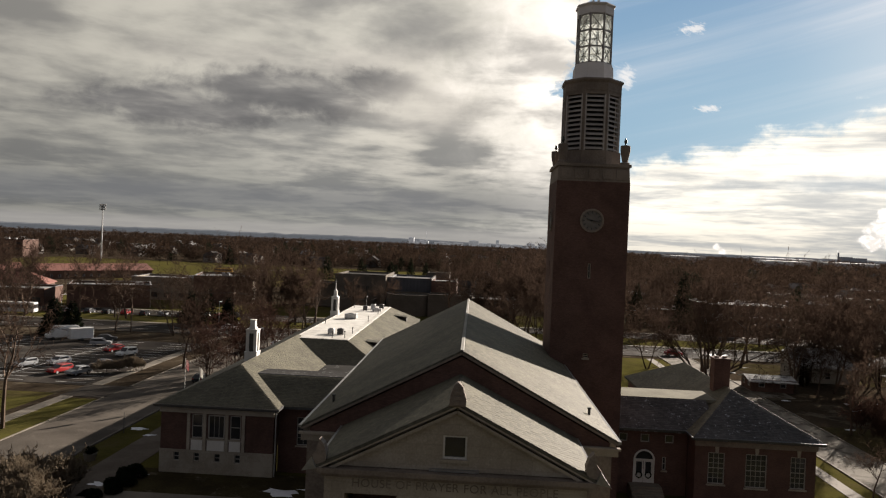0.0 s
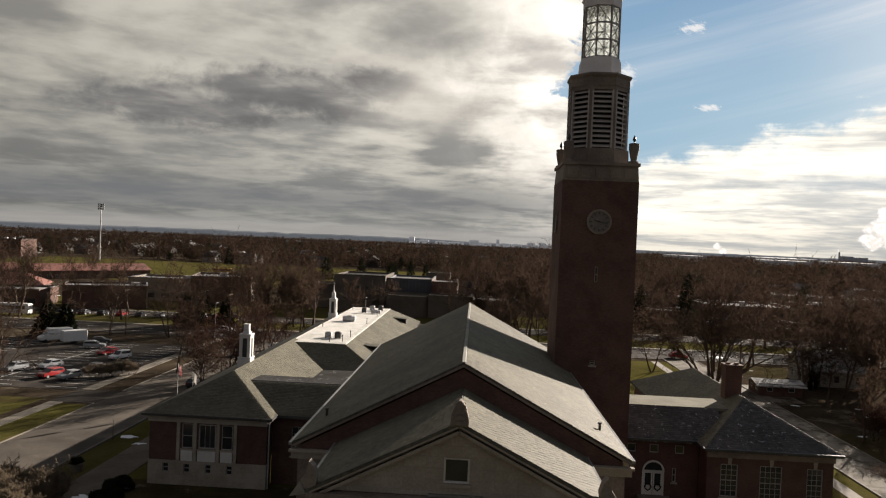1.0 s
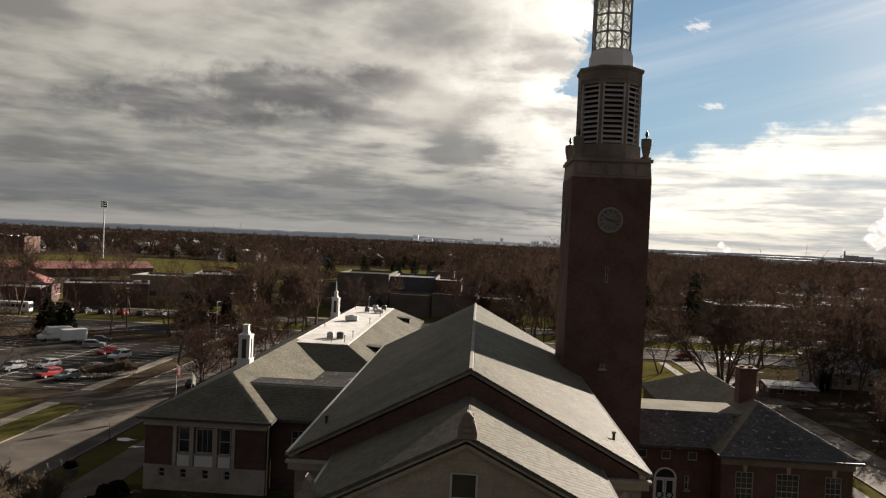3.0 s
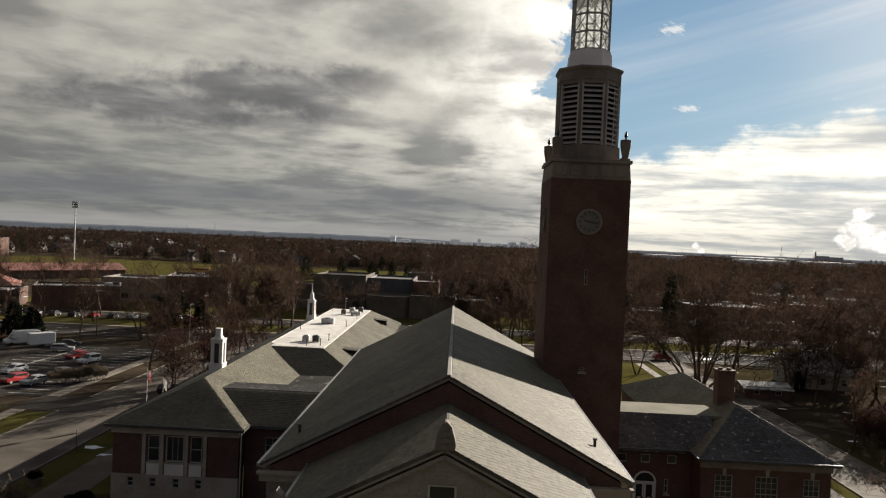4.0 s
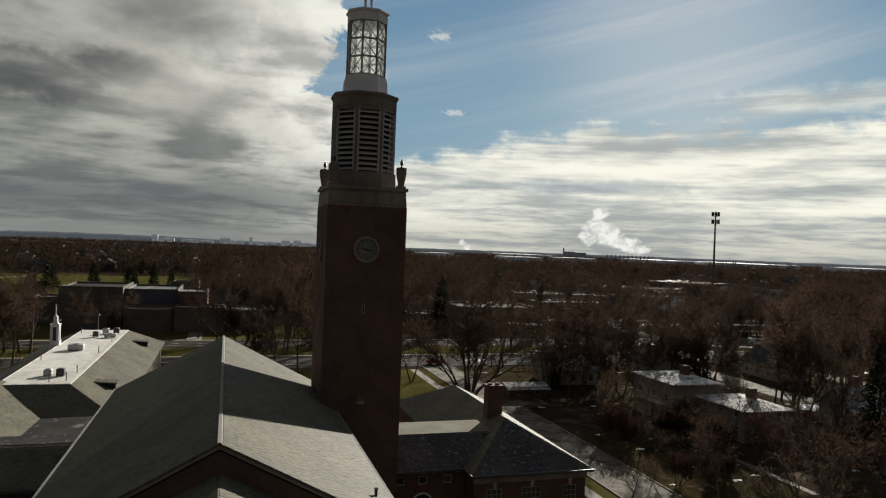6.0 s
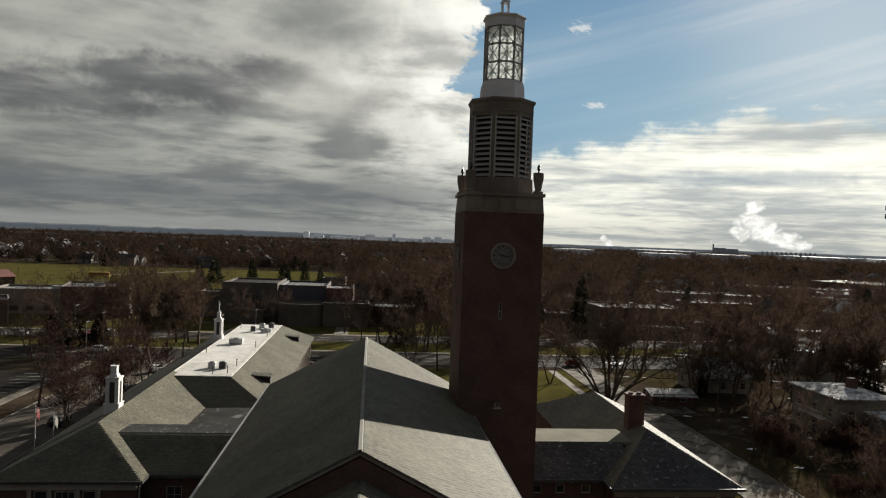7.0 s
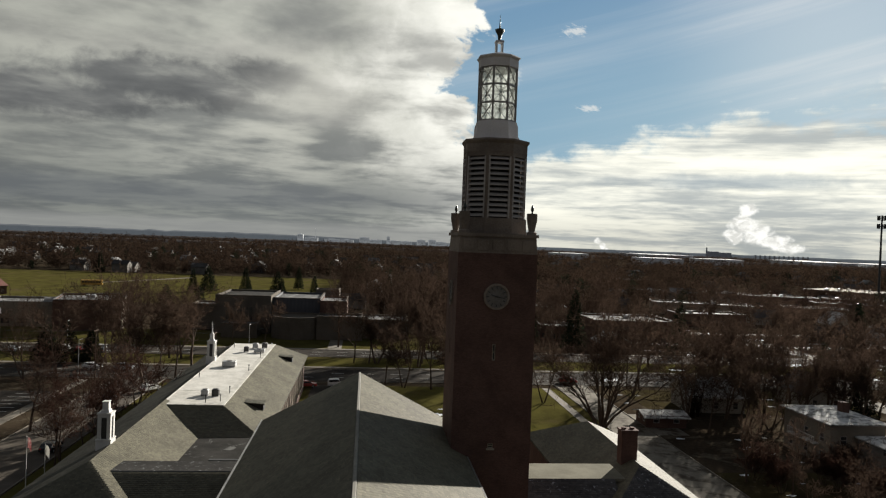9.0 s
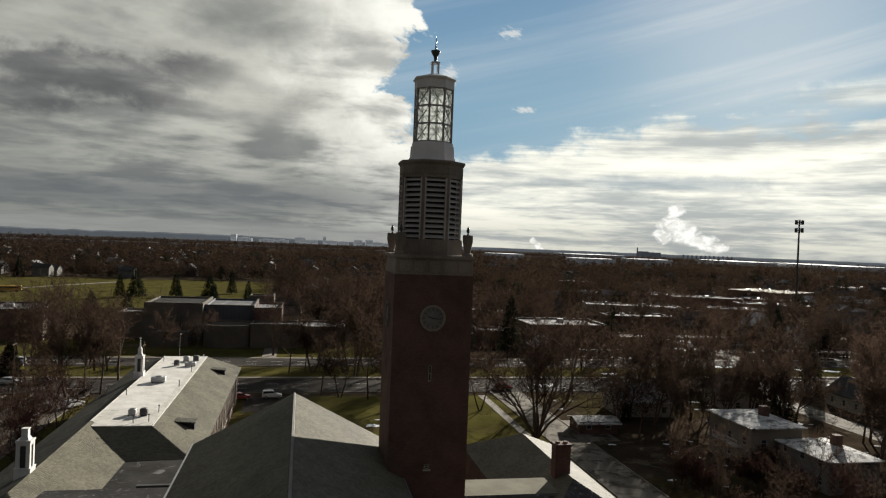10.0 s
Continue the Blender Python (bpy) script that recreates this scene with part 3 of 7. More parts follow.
# porch
for s in (-1, 1):
    pts = [(0, -7.75, 17.2), (0, 0.7, 17.2), (7.35 * s, 0.7, 13.52), (7.35 * s, -7.75, 13.52)]
    part("porch_roof_slope", slab(B(), pts if s < 0 else pts[::-1], 0.16), M["roof_x"], church)
    bm = B()
    bar(bm, (7.25 * s, -7.66, 13.4), (0, -7.66, 17.02), 0.16, 0.14)
    bar(bm, (6.9 * s, -7.45, 13.22), (0, -7.45, 16.68), 0.16, 0.3)
    part("raking_cornice", bm, M["stone"], church)
    bm = B()
    box(bm, 7.35 * s - 0.1, 7.35 * s + 0.1, -7.8, 0.65, 13.42, 13.58)
    part("gutter", bm, M["gutter"], church)
    # side walls of the porch
    bm = B()
    if s > 0:
        wall(bm, (6.85, -6.596), (6.85, 0.13), 0, 13.19)
    else:
        wall(bm, (-6.85, 0.13), (-6.85, -6.596), 0, 13.19)
    part("porch_wall", bm, M["stone"], church)
    # corner acroterion: stone block with a scrolled outline
    bm = B()
    prism(bm, [(6.75 * s, 13.75), (7.35 * s, 13.6), (7.5 * s, 14.0), (7.25 * s, 14.35), (7.1 * s, 14.95), (6.85 * s, 14.7), (6.7 * s, 14.2)][:: (1 if s > 0 else -1)], -7.75, -7.2)
    part("acroterion", bm, M["stone_dark"], church)
    bm = B()
    prism(bm, [(7.2 * s, 13.45), (7.95 * s, 13.3), (7.45 * s, 14.05)], -7.9, -7.35)
    part("kick_flashing", bm, M["gutter"], church, "pale metal flashing at the eave")
ws = [(1.1, 3.85, 0.5, 12.05), (5.475, 8.225, 0.5, 12.05), (9.85, 12.6, 0.5, 12.05)]
bm = B()
wall(bm, (-6.85, -7.3), (6.85, -7.3), 0, 13.2, ws, 0.7)
part("porch_front", bm, M["stone"], church)
po = (6.17, 7.43, 14.12, 15.36)
bm = B()
# the pediment, built round its window
for pts in ([(-6.6, 13.5), (6.6, 13.5), (5.36, 14.12), (-5.36, 14.12)], [(-5.36, 14.12), (-0.68, 14.12), (-0.68, 15.36), (-2.88, 15.36)], [(0.58, 14.12), (5.36, 14.12), (2.88, 15.36), (0.58, 15.36)], [(-2.88, 15.36), (2.88, 15.36), (0, 16.8)]):
    prism(bm, pts, -7.3, -6.9)
part("pediment", bm, M["stone"], church)
window(church, (-6.85, -7.3), (6.85, -7.3), po, 1, 1, "white_paint", fw=0.1, label="white attic window in the pediment")
bm = B()
box(bm, -7.2, 7.2, -7.85, -7.1, 13.2, 13.46)
box(bm, -7.0, 7.0, -7.6, -7.1, 12.98, 13.2)
part("horizontal_cornice", bm, M["stone_dark"], church)
bm = B()
box(bm, -1.35, 1.25, -7.5, -7.28, 13.5, 13.62)
part("window_ledge", bm, M["gutter"], church)
bm = B()
outline = []
for k in range(17):
    f = k / 16
    a = math.pi * f
    wob = 0.035 * math.sin(9.5 * a) ** 2
    outline.append(((0.4 + wob) * math.cos(a) * (1.0 if 0.15 < f < 0.85 else 1.06), 17.0 + 0.3 * (1 - abs(2 * f - 1)) + (0.95 + wob) * math.sin(a) ** 0.8))
prism(bm, outline, -7.9, -7.35)
bmesh.ops.bevel(bm, geom=bm.edges[:], offset=0.05, segments=1, affect="EDGES")
part("acroterion", bm, M["stone_dark"], church, "rounded limestone block on the porch ridge")
bm = B()
for k in range(4):
    prism(bm, [(-0.3 + 0.05 * k, 17.12 + 0.26 * k), (0.3 - 0.05 * k, 17.12 + 0.26 * k), (0.24 - 0.05 * k, 17.3 + 0.26 * k), (-0.24 + 0.05 * k, 17.3 + 0.26 * k)], -7.95, -7.88)
part("carving", bm, M["stone_dark"], church)
# dark depth behind the porch openings
bm = B()
box(bm, -6.1, 6.1, -2.2, -2.0, 0.0, 12.5)
part("porch_back_wall", bm, M["brick_dark"], church)
letters = bpy.data.curves.new("inscription", "FONT")
letters.body, letters.size, letters.align_x, letters.extrude = "HOUSE OF PRAYER FOR ALL PEOPLE", 0.62, "CENTER", 0.012
letters.space_character = 1.08
ins = new("inscription", letters)
ins.parent = church
ins.matrix_basis = pose(0.0, -7.32, 12.42, 90, 0, 0)
letters.materials.append(M["stone_dark"])
ins["label"] = "carved letters in the limestone frieze"

# ---- the clock tower ----
TX, TY = 12.1, 31.25
tower = thing("clock_tower", (TX, TY, 0), "tall square red brick clock tower with a glazed octagonal lantern", "tower")
W = 3.65


def tower_face_windows():
    return [(W - 0.2, W + 0.1, 22.3, 23.8), (W - 0.3, W + 0.2, 14.3, 14.75)]


ring = [(-W, -W), (W, -W), (W, W), (-W, W)]
for i in range(4):
    bm = B()
    wall(bm, ring[i], ring[(i + 1) % 4], 0, 32.05, tower_face_windows(), 0.6, 0.6)
    part("shaft_wall", bm, M["brick"], tower)
    for o in tower_face_windows():
        window(tower, ring[i], ring[(i + 1) % 4], o, 1, 2, "stone", 0.12, 0.07, o[2] < 20)
bm = B()
box(bm, -W + 0.02, W - 0.02, -W + 0.02, W - 0.02, 32.05, 33.55, 0.1)
part("stone_band", bm, M["stone_dark"], tower, "weathered limestone band")
for k in range(5):
    x = -W + 0.9 + k * (2 * W - 1.8) / 4
    part("band_panel", box(B(), x - 0.5, x + 0.5, -W - 0.03, -W + 0.2, 32.3, 33.3), M["stone_dark"], tower)
bm = B()
box(bm, -W - 0.06, W + 0.06, -W - 0.06, W + 0.06, 33.55, 33.85)
part("parapet_cap", bm, M["stone_dark"], tower)


def clock_face(turn):
    """A round dial with rim, marks and pointers, facing -y before the turn."""
    m = Matrix.Rotation(turn, 4, "Z")

    def flat(bm):
        bmesh.ops.transform(bm, matrix=m @ Matrix.Translation((0, -W, 28.12)) @ Matrix.Rotation(math.pi / 2, 4, "X"), verts=bm.verts)
        return bm

    dial = part("clock_dial", flat(lathe(B(), [(1.02, -0.05), (1.02, 0.06)], 32)), M["dial"], tower, "pale stone clock dial")
    bm = B()
    for i in range(32):
        a, b = 2 * math.pi * i / 32, 2 * math.pi * (i + 1) / 32
        v = [bm.verts.new((r * math.cos(t), r * math.sin(t), z)) for t in (a, b) for r, z in ((1.0, 0.0), (1.2, 0.0), (1.2, 0.14), (1.0, 0.14))]
        for q in ((0, 1, 5, 4), (1, 2, 6, 5), (2, 3, 7, 6), (3, 0, 4, 7)):
            bm.faces.new([v[k] for k in q])
    part("rim", flat(bm), M["stone_dark"], dial)
    for i in range(12):
        a = 2 * math.pi * i / 12
        bm = B()
        box(bm, -0.045, 0.045, 0.7, 0.94, 0.06, 0.1)
        bmesh.ops.transform(bm, matrix=Matrix.Rotation(a, 4, "Z"), verts=bm.verts)
        part("hour_mark", flat(bm), M["metal_dark"], dial)
    for length, wide, ang in ((0.82, 0.07, -1.75), (0.55, 0.1, 1.25)):
        bm = B()
        box(bm, -wide / 2, wide / 2, -0.12, length, 0.1, 0.14)
        bmesh.ops.transform(bm, matrix=Matrix.Rotation(ang, 4, "Z"), verts=bm.verts)
        part("pointer", flat(bm), M["metal_dark"], dial)


M["dial"] = material("clock dial", (0.12, 0.11, 0.1), (0.18, 0.165, 0.15), 0.8, scale=2.0, fine=6.0)
for k in range(4):
    clock_face(k * math.pi / 2)


def octagon(bm, a0, z0, a1, z1):
    """An eight-sided block with flats to the four sides; a: half its width across the flats."""
    c = 1 / math.cos(math.pi / 8)
    return lathe(bm, [(a0 * c, z0), (a1 * c, z1)], 8, 0, 0, math.pi / 8)


bm = B()
octagon(bm, 3.05, 33.85, 3.0, 35.3)
part("belfry_base", bm, M["stone_dark"], tower)
# belfry: eight piers, eight louvred openings, a near-black core for the shade behind
A8 = 2.86
bm = B()
octagon(bm, A8 - 0.55, 35.3, A8 - 0.55, 41.4)
part("belfry_shade_core", bm, M["void"], tower)
half = A8 * math.tan(math.pi / 8)
for k in range(8):
    m = Matrix.Rotation(k * math.pi / 4, 4, "Z")
    bm = B()
    box(bm, -half - 0.02, -1.0, -A8, -A8 + 0.45, 35.3, 41.4)
    box(bm, 1.0, half + 0.02, -A8, -A8 + 0.45, 35.3, 41.4)
    box(bm, -1.0, 1.0, -A8 + 0.03, -A8 + 0.4, 41.02, 41.4)
    bmesh.ops.transform(bm, matrix=m, verts=bm.verts)
    pier = part("belfry_face", bm, M["stone_dark"], tower)
    for s in (-1, 1):
        bm = box(B(), s * 0.96 - 0.07, s * 0.96 + 0.07, -A8 - 0.04, -A8 + 0.3, 35.3, 41.0)
        bmesh.ops.transform(bm, matrix=m, verts=bm.verts)
        part("louvre_frame", bm, M["louvre_stone"], pier)
    for j in range(12):
        bm = B()
        z = 35.5 + j * 0.48
        v = [(-0.89, -A8 + 0.02, z), (0.89, -A8 + 0.02, z), (0.89, -A8 + 0.34, z + 0.22), (-0.89, -A8 + 0.34, z + 0.22)]
        slab(bm, v, 0.09)
        bmesh.ops.transform(bm, matrix=m, verts=bm.verts)
        part("louvre", bm, M["louvre_stone"], pier)
bm = B()
octagon(bm, A8 + 0.02, 41.4, A8 + 0.02, 42.2)
octagon(bm, A8 + 0.04, 42.2, 3.06, 42.45)
octagon(bm, 3.06, 42.45, 3.02, 42.62)
part("belfry_cornice", bm, M["stone_dark"], tower)
bm = B()
octagon(bm, 2.15, 42.62, 2.1, 43.0)
octagon(bm, 2.02, 43.0, 1.95, 44.15)
octagon(bm, 1.88, 44.15, 1.85, 44.45)
part("lantern_drum", bm, M["stone_lilac"], tower, "pale painted lantern drum")
A9 = 1.68
h9 = A9 * math.tan(math.pi / 8)
for k in range(8):
    m = Matrix.Rotation(k * math.pi / 4, 4, "Z")
    bm = B()
    lathe(bm, [(0.11, 44.45), (0.11, 49.6)], 6, h9, -A9)
    bmesh.ops.transform(bm, matrix=m, verts=bm.verts)
    part("lantern_post", bm, M["lantern_metal"], tower)
    bm = B()
    for j in range(4):
        z = 44.5 + j * 1.68
        box(bm, -h9, h9, -A9 - 0.05, -A9 + 0.05, z - 0.09, z + 0.09)
        if j < 3:
            bar(bm, (-h9, -A9, z), (h9, -A9, z + 1.68), 0.05, 0.05)
            bar(bm, (h9, -A9, z), (-h9, -A9, z + 1.68), 0.05, 0.05)
    bmesh.ops.transform(bm, matrix=m, verts=bm.verts)
    lat = part("lattice", bm, M["lantern_metal"], tower)
    bm = B()
    box(bm, -h9, h9, -A9 + 0.09, -A9 + 0.1, 44.5, 49.5)
    bmesh.ops.transform(bm, matrix=m, verts=bm.verts)
    part("pane", bm, M["clear_glass"], lat)
bm = B()
octagon(bm, 1.8, 49.55, 1.8, 50.3)
octagon(bm, 1.8, 50.3, 1.98, 50.5)
octagon(bm, 1.98, 50.5, 1.9, 50.62)
octagon(bm, 1.85, 50.62, 0.4, 51.1)
part("lantern_roof", bm, M["stone_lilac"], tower)
bm = B()
for sx in (-1, 1):
    for sy in (-1, 1):
        box(bm, sx * 0.28 - 0.07, sx * 0.28 + 0.07, sy * 0.28 - 0.07, sy * 0.28 + 0.07, 51.05, 52.1)
box(bm, -0.4, 0.4, -0.4, 0.4, 52.1, 52.25)
part("finial_box", bm, M["metal"], tower)
part("finial_bowl", lathe(B(), [(0.12, 52.25), (0.16, 52.5), (0.2, 52.8), (0.42, 53.15), (0.46, 53.35), (0.1, 53.4), (0.06, 53.9), (0.02, 54.7)], 10), M["bronze"], tower)
for sx in (-1, 1):
    for sy in (-1, 1):
        bm = B()
        cx, cy = sx * (W - 0.52), sy * (W - 0.52)
        lathe(bm, [(0.5, 33.85), (0.5, 34.05), (0.3, 34.15), (0.34, 34.4), (0.5, 35.2), (0.5, 35.75), (0.42, 35.8)], 10, cx, cy)
        urn = part("urn", bm, M["stone_dark"], tower)
        part("flame", lathe(B(), [(0.1, 35.8), (0.07, 35.95), (0.17, 36.15), (0.12, 36.4), (0.02, 36.6)], 8, cx, cy), M["bronze"], urn)

# ---- the hall wing (hipped block, link and long block with a white deck) ----
hall = thing("church_hall", (-25.65, 28.6, 0), "low red brick church hall with hipped grey roofs", "building")
HX, HY = -25.65, 28.6


def hp(*pts):
    return [(x - HX, y - HY, z) for x, y, z in pts]


def hbox(bm, x0, x1, y0, y1, z0, z1, taper=0.0):
    return box(bm, x0 - HX, x1 - HX, y0 - HY, y1 - HY, z0, z1, taper)


E0 = 7.26
part("roof_slope", slab(B(), hp((-32.2, 28, E0), (-19.05, 28, E0), (-25.65, 35.8, 10.4)), 0.25), M["roof_y"], hall)
part("roof_slope", slab(B(), hp((-19.05, 28, E0), (-19.05, 62, E0), (-25.65, 62, 10.4), (-25.65, 35.8, 10.4)), 0.25), M["roof_x"], hall)
part("roof_slope", slab(B(), hp((-32.2, 62, E0), (-32.2, 28, E0), (-25.65, 35.8, 10.4), (-25.65, 62, 10.4)), 0.25), M["roof_x"], hall)
part("link_slope", slab(B(), hp((-23.6, 29.9, 7.2), (-9.45, 29.9, 7.2), (-9.45, 35.6, 9.5), (-23.6, 35.6, 9.5)), 0.25), M["roof_y"], hall)
part("link_ridge_deck", slab(B(), hp((-24.0, 35.6, 9.5), (-9.45, 35.6, 9.5), (-9.45, 38.9, 9.42), (-24.0, 38.9, 9.42)), 1.9), M["deck"], hall, "dark flat roof strip streaked with snow")
part("link_deck", slab(B(), hp((-21.5, 38.9, 7.6), (-9.45, 38.9, 7.6), (-9.45, 56, 7.5), (-21.5, 56, 7.5)), 0.2), M["deck_snow"], hall, "low flat roof with melting snow")
part("link_box", hbox(B(), -16.2, -12.5, 44.0, 44.5, 7.5, 7.9), M["metal_dark"], hall)
part("long_slope", slab(B(), hp((-25.8, 53.0, 7.1), (-11.4, 53.6, 7.2), (-17.8, 60, 10.1), (-25.8, 60, 10.1)), 0.25), M["roof_y"], hall)
part("long_slope", slab(B(), hp((-11.4, 53.6, 7.2), (-11.4, 117.5, 7.2), (-17.8, 113.3, 10.1), (-17.8, 60, 10.1)), 0.25), M["roof_x"], hall)
part("long_slope", slab(B(), hp((-32.2, 117.5, 7.2), (-32.2, 61.0, 7.2), (-25.8, 61.0, 10.1), (-25.8, 113.3, 10.1)), 0.25), M["roof_x"], hall)
part("long_slope", slab(B(), hp((-11.4, 117.5, 7.2), (-32.2, 117.5, 7.2), (-25.8, 113.3, 10.1), (-17.8, 113.3, 10.1)), 0.25), M["roof_y"], hall)
part("white_deck", hbox(B(), -25.8, -17.8, 60, 113.3, 9.7, 10.16), M["membrane"], hall, "white membrane roof deck")
bm = B()
hbox(bm, -25.86, -17.74, 59.94, 60.05, 9.9, 10.19)
hbox(bm, -17.83, -17.7, 60.06, 113.3, 9.9, 10.19)
hbox(bm, -25.9, -25.78, 62, 113.3, 9.9, 10.19)
part("deck_edge", bm, M["membrane"], hall)
M["membrane_worn"] = material("greyed roof membrane", (0.42, 0.405, 0.365), (0.6, 0.58, 0.53), 0.65, scale=2.0, fine=3.0, bump=0.05, spot=(0.3, 0.285, 0.25), spot_at=(0.56, 0.66), spot_scale=0.6)
part("front_deck", hbox(B(), -25.6, -18.0, 60.2, 68.4, 10.162, 10.175), M["membrane_worn"], hall, "greyed front strip of the white deck")
part("deck_seam", hbox(B(), -25.6, -18.0, 68.42, 68.62, 10.162, 10.19), M["membrane"], hall)
part("stained_edge", hbox(B(), -18.7, -17.95, 70.0, 112.0, 10.162, 10.17), M["membrane_worn"], hall, "stained margin of the white deck")
# walls
A0, A1 = (-31.6 - HX, 0), (-19.65 - HX, 0)
ops = [(3.3, 4.45, 3.75, 6.25), (5.0, 6.8, 3.75, 6.25), (7.35, 8.5, 3.75, 6.25)]
base = [(1.45, 2.05, 1.3, 2.2), (3.6, 4.2, 1.3, 2.2), (5.8, 6.4, 1.3, 2.2), (7.95, 8.55, 1.3, 2.2)]
bm = B()
wall(bm, A0, A1, 2.5, 7.05, ops)
part("front_wall", bm, M["brick"], hall)
bm = B()
wall(bm, (A0[0] - 0.06, -0.06), (A1[0] + 0.06, -0.06), 0, 2.5, [(a + 0.06, b + 0.06, c, d) for a, b, c, d in base], 0.46)
part("basement_wall", bm, M["stone"], hall)
window(hall, A0, A1, ops[0], 1, 2)
window(hall, A0, A1, ops[1], 3, 1, fw=0.14)
window(hall, A0, A1, ops[2], 1, 2)
for o in base:
    window(hall, A0, A1, o, 1, 2, fw=0.06, recess=0.1)
for a, b, _, _ in ops:
    part("spandrel_panel", box(B(), A0[0] + a - 0.02, A0[0] + b + 0.02, -0.1, -0.004, 2.52, 3.57), M["white_paint"], hall)
for u in (3.0, 4.7, 7.05, 8.8):
    part("pilaster", box(B(), A0[0] + u - 0.17, A0[0] + u + 0.17, -0.16, -0.004, 2.52, 6.4), M["stone"], hall)
bm = B()
box(bm, A0[0] - 0.1, A1[0] + 0.1, -0.22, 0.05, 6.4, 7.0)
part("frieze", bm, M["stone"], hall)
bm = B()
box(bm, -32.25 - HX, -19.0 - HX, 27.93 - HY, 28.07 - HY, 7.1, 7.3)
box(bm, -19.1 - HX, -18.96 - HX, 27.95 - HY, 29.9 - HY, 7.1, 7.3)
part("gutter", bm, M["metal_dark"], hall)
bm = B()
lathe(bm, [(0.07, 0.2), (0.07, 7.0)], 8, -19.35 - HX, -0.2)
part("downpipe", bm, M["metal"], hall)
for p, q in (((-31.6, 116.596), (-31.6, 29.004)), ((-19.65, 29.004), (-19.65, 30.4)), ((-31.6, 117), (-12.0, 117))):
    a, b = (p, q) if p[0] != -31.6 or q[0] == -31.6 else (q, p)
    bm = B()
    wall(bm, (a[0] - HX, a[1] - HY), (b[0] - HX, b[1] - HY), 0, 7.05)
    part("wall", bm, M["brick"], hall)
lo = [(2.0, 3.4, 3.0, 6.0), (4.4, 5.6, 0.0, 3.2)]
bm = B()
L0, L1 = (-19.65 - HX, 30.5 - HY), (-9.45 - HX, 30.5 - HY)
wall(bm, L0, L1, 0, 7.05, lo[:1])
part("link_wall", bm, M["brick"], hall)
window(hall, L0, L1, lo[0], 2, 4)
# long side wall with tall windows between pale surrounds
S0, S1 = (-12.0 - HX, 54 - HY), (-12.0 - HX, 117 - HY)
lw = [(3.0 + 4.2 * k, 4.6 + 4.2 * k, 1.6, 6.2) for k in range(14)]
bm = B()
wall(bm, S0, S1, 0, 7.05, lw)
part("side_wall", bm, M["brick"], hall)
for o in lw:
    window(hall, S0, S1, o, 2, 4, fw=0.14)
for a, b, c, d in lw:
    for u in (a - 0.35, b + 0.05):
        part("window_surround", box(B(), S0[0] + 0.004, S0[0] + 0.12, S0[1] + u, S0[1] + u + 0.3, 1.4, 6.5), M["stone"], hall)
bm = B()
box(bm, S0[0] + 0.004, S0[0] + 0.2, S0[1], S1[1], 6.5, 7.0)
part("side_frieze", bm, M["stone"], hall)
# hooded roof vents on the long slope
for y in (65.2, 103.8):
    bm = B()
    v = hp((-15.9, y, 9.35), (-13.2, y, 9.15), (-13.2, y + 2.0, 9.2), (-15.9, y + 2.0, 9.4))
    slab(bm, v, 0.14)
    vent = part("roof_vent", bm, M["roof_x"], hall, "hooded roof vent")
    # near-black block puts the shade under the hood into colour
    bm = B()
    hbox(bm, -15.7, -13.35, y + 0.25, y + 1.9, 7.9, 9.05)
    part("vent_shade_block", bm, M["void"], vent)


def cupola(x, y, z, spire):
    """A white square ventilator with louvred sides, cap and spire."""
    c = thing("cupola", (x, y, z), "white painted wooden roof cupola with dark louvres" + (" and spire" if spire else ""), "cupola", "cupolas on the hall roof")
    bm = B()
    box(bm, -1.0, 1.0, -1.0, 1.0, -0.9, 0.75)
    box(bm, -1.06, 1.06, -1.06, 1.06, 0.75, 0.9)
    part("base", bm, M["white_paint"], c)
    for sx in (-1, 1):
        for sy in (-1, 1):
            part("post", box(B(), sx * 0.62 - 0.25, sx * 0.62 + 0.25, sy * 0.62 - 0.25, sy * 0.62 + 0.25, 0.9, 3.75), M["white_paint"], c)
    for k in range(4):
        bm = B()
        for j in range(11):
            box(bm, -0.38, 0.38, -0.76, -0.68, 1.2 + j * 0.2, 1.36 + j * 0.2)
        box(bm, -0.38, 0.38, -0.67, -0.6, 0.9, 3.72)
        bmesh.ops.transform(bm, matrix=Matrix.Rotation(k * math.pi / 2, 4, "Z"), verts=bm.verts)
        part("louvre_panel", bm, M["metal_dark"], c)
    bm = B()
    box(bm, -0.37, 0.37, -0.85, 0.85, 3.4, 3.74)
    box(bm, -0.85, 0.85, -0.37, 0.37, 3.41, 3.745)
    box(bm, -0.95, 0.95, -0.95, 0.95, 3.75, 3.95)
    box(bm, -0.6, 0.6, -0.6, 0.6, 3.95, 4.25, 0.1)
    box(bm, -0.42, 0.42, -0.42, 0.42, 4.25, 5.12, 0.03)
    box(bm, -0.46, 0.46, -0.46, 0.46, 5.12, 5.22)
    part("cap", bm, M["white_paint"], c)
    c.scale = (0.75, 0.75, 0.9)
    if spire:
        part("spire", lathe(B(), [(0.4, 5.22), (0.16, 5.7), (0.1, 6.6), (0.16, 6.75), (0.05, 6.95), (0.03, 7.6)], 8), M["white_paint"], c)
        part("cross_arm", box(B(), -0.3, 0.3, -0.03, 0.03, 7.15, 7.25), M["white_paint"], c)
    return c


cupola(-26.35, 41.9, 10.1, False)
cupola(-26.4, 93.3, 10.1, True)


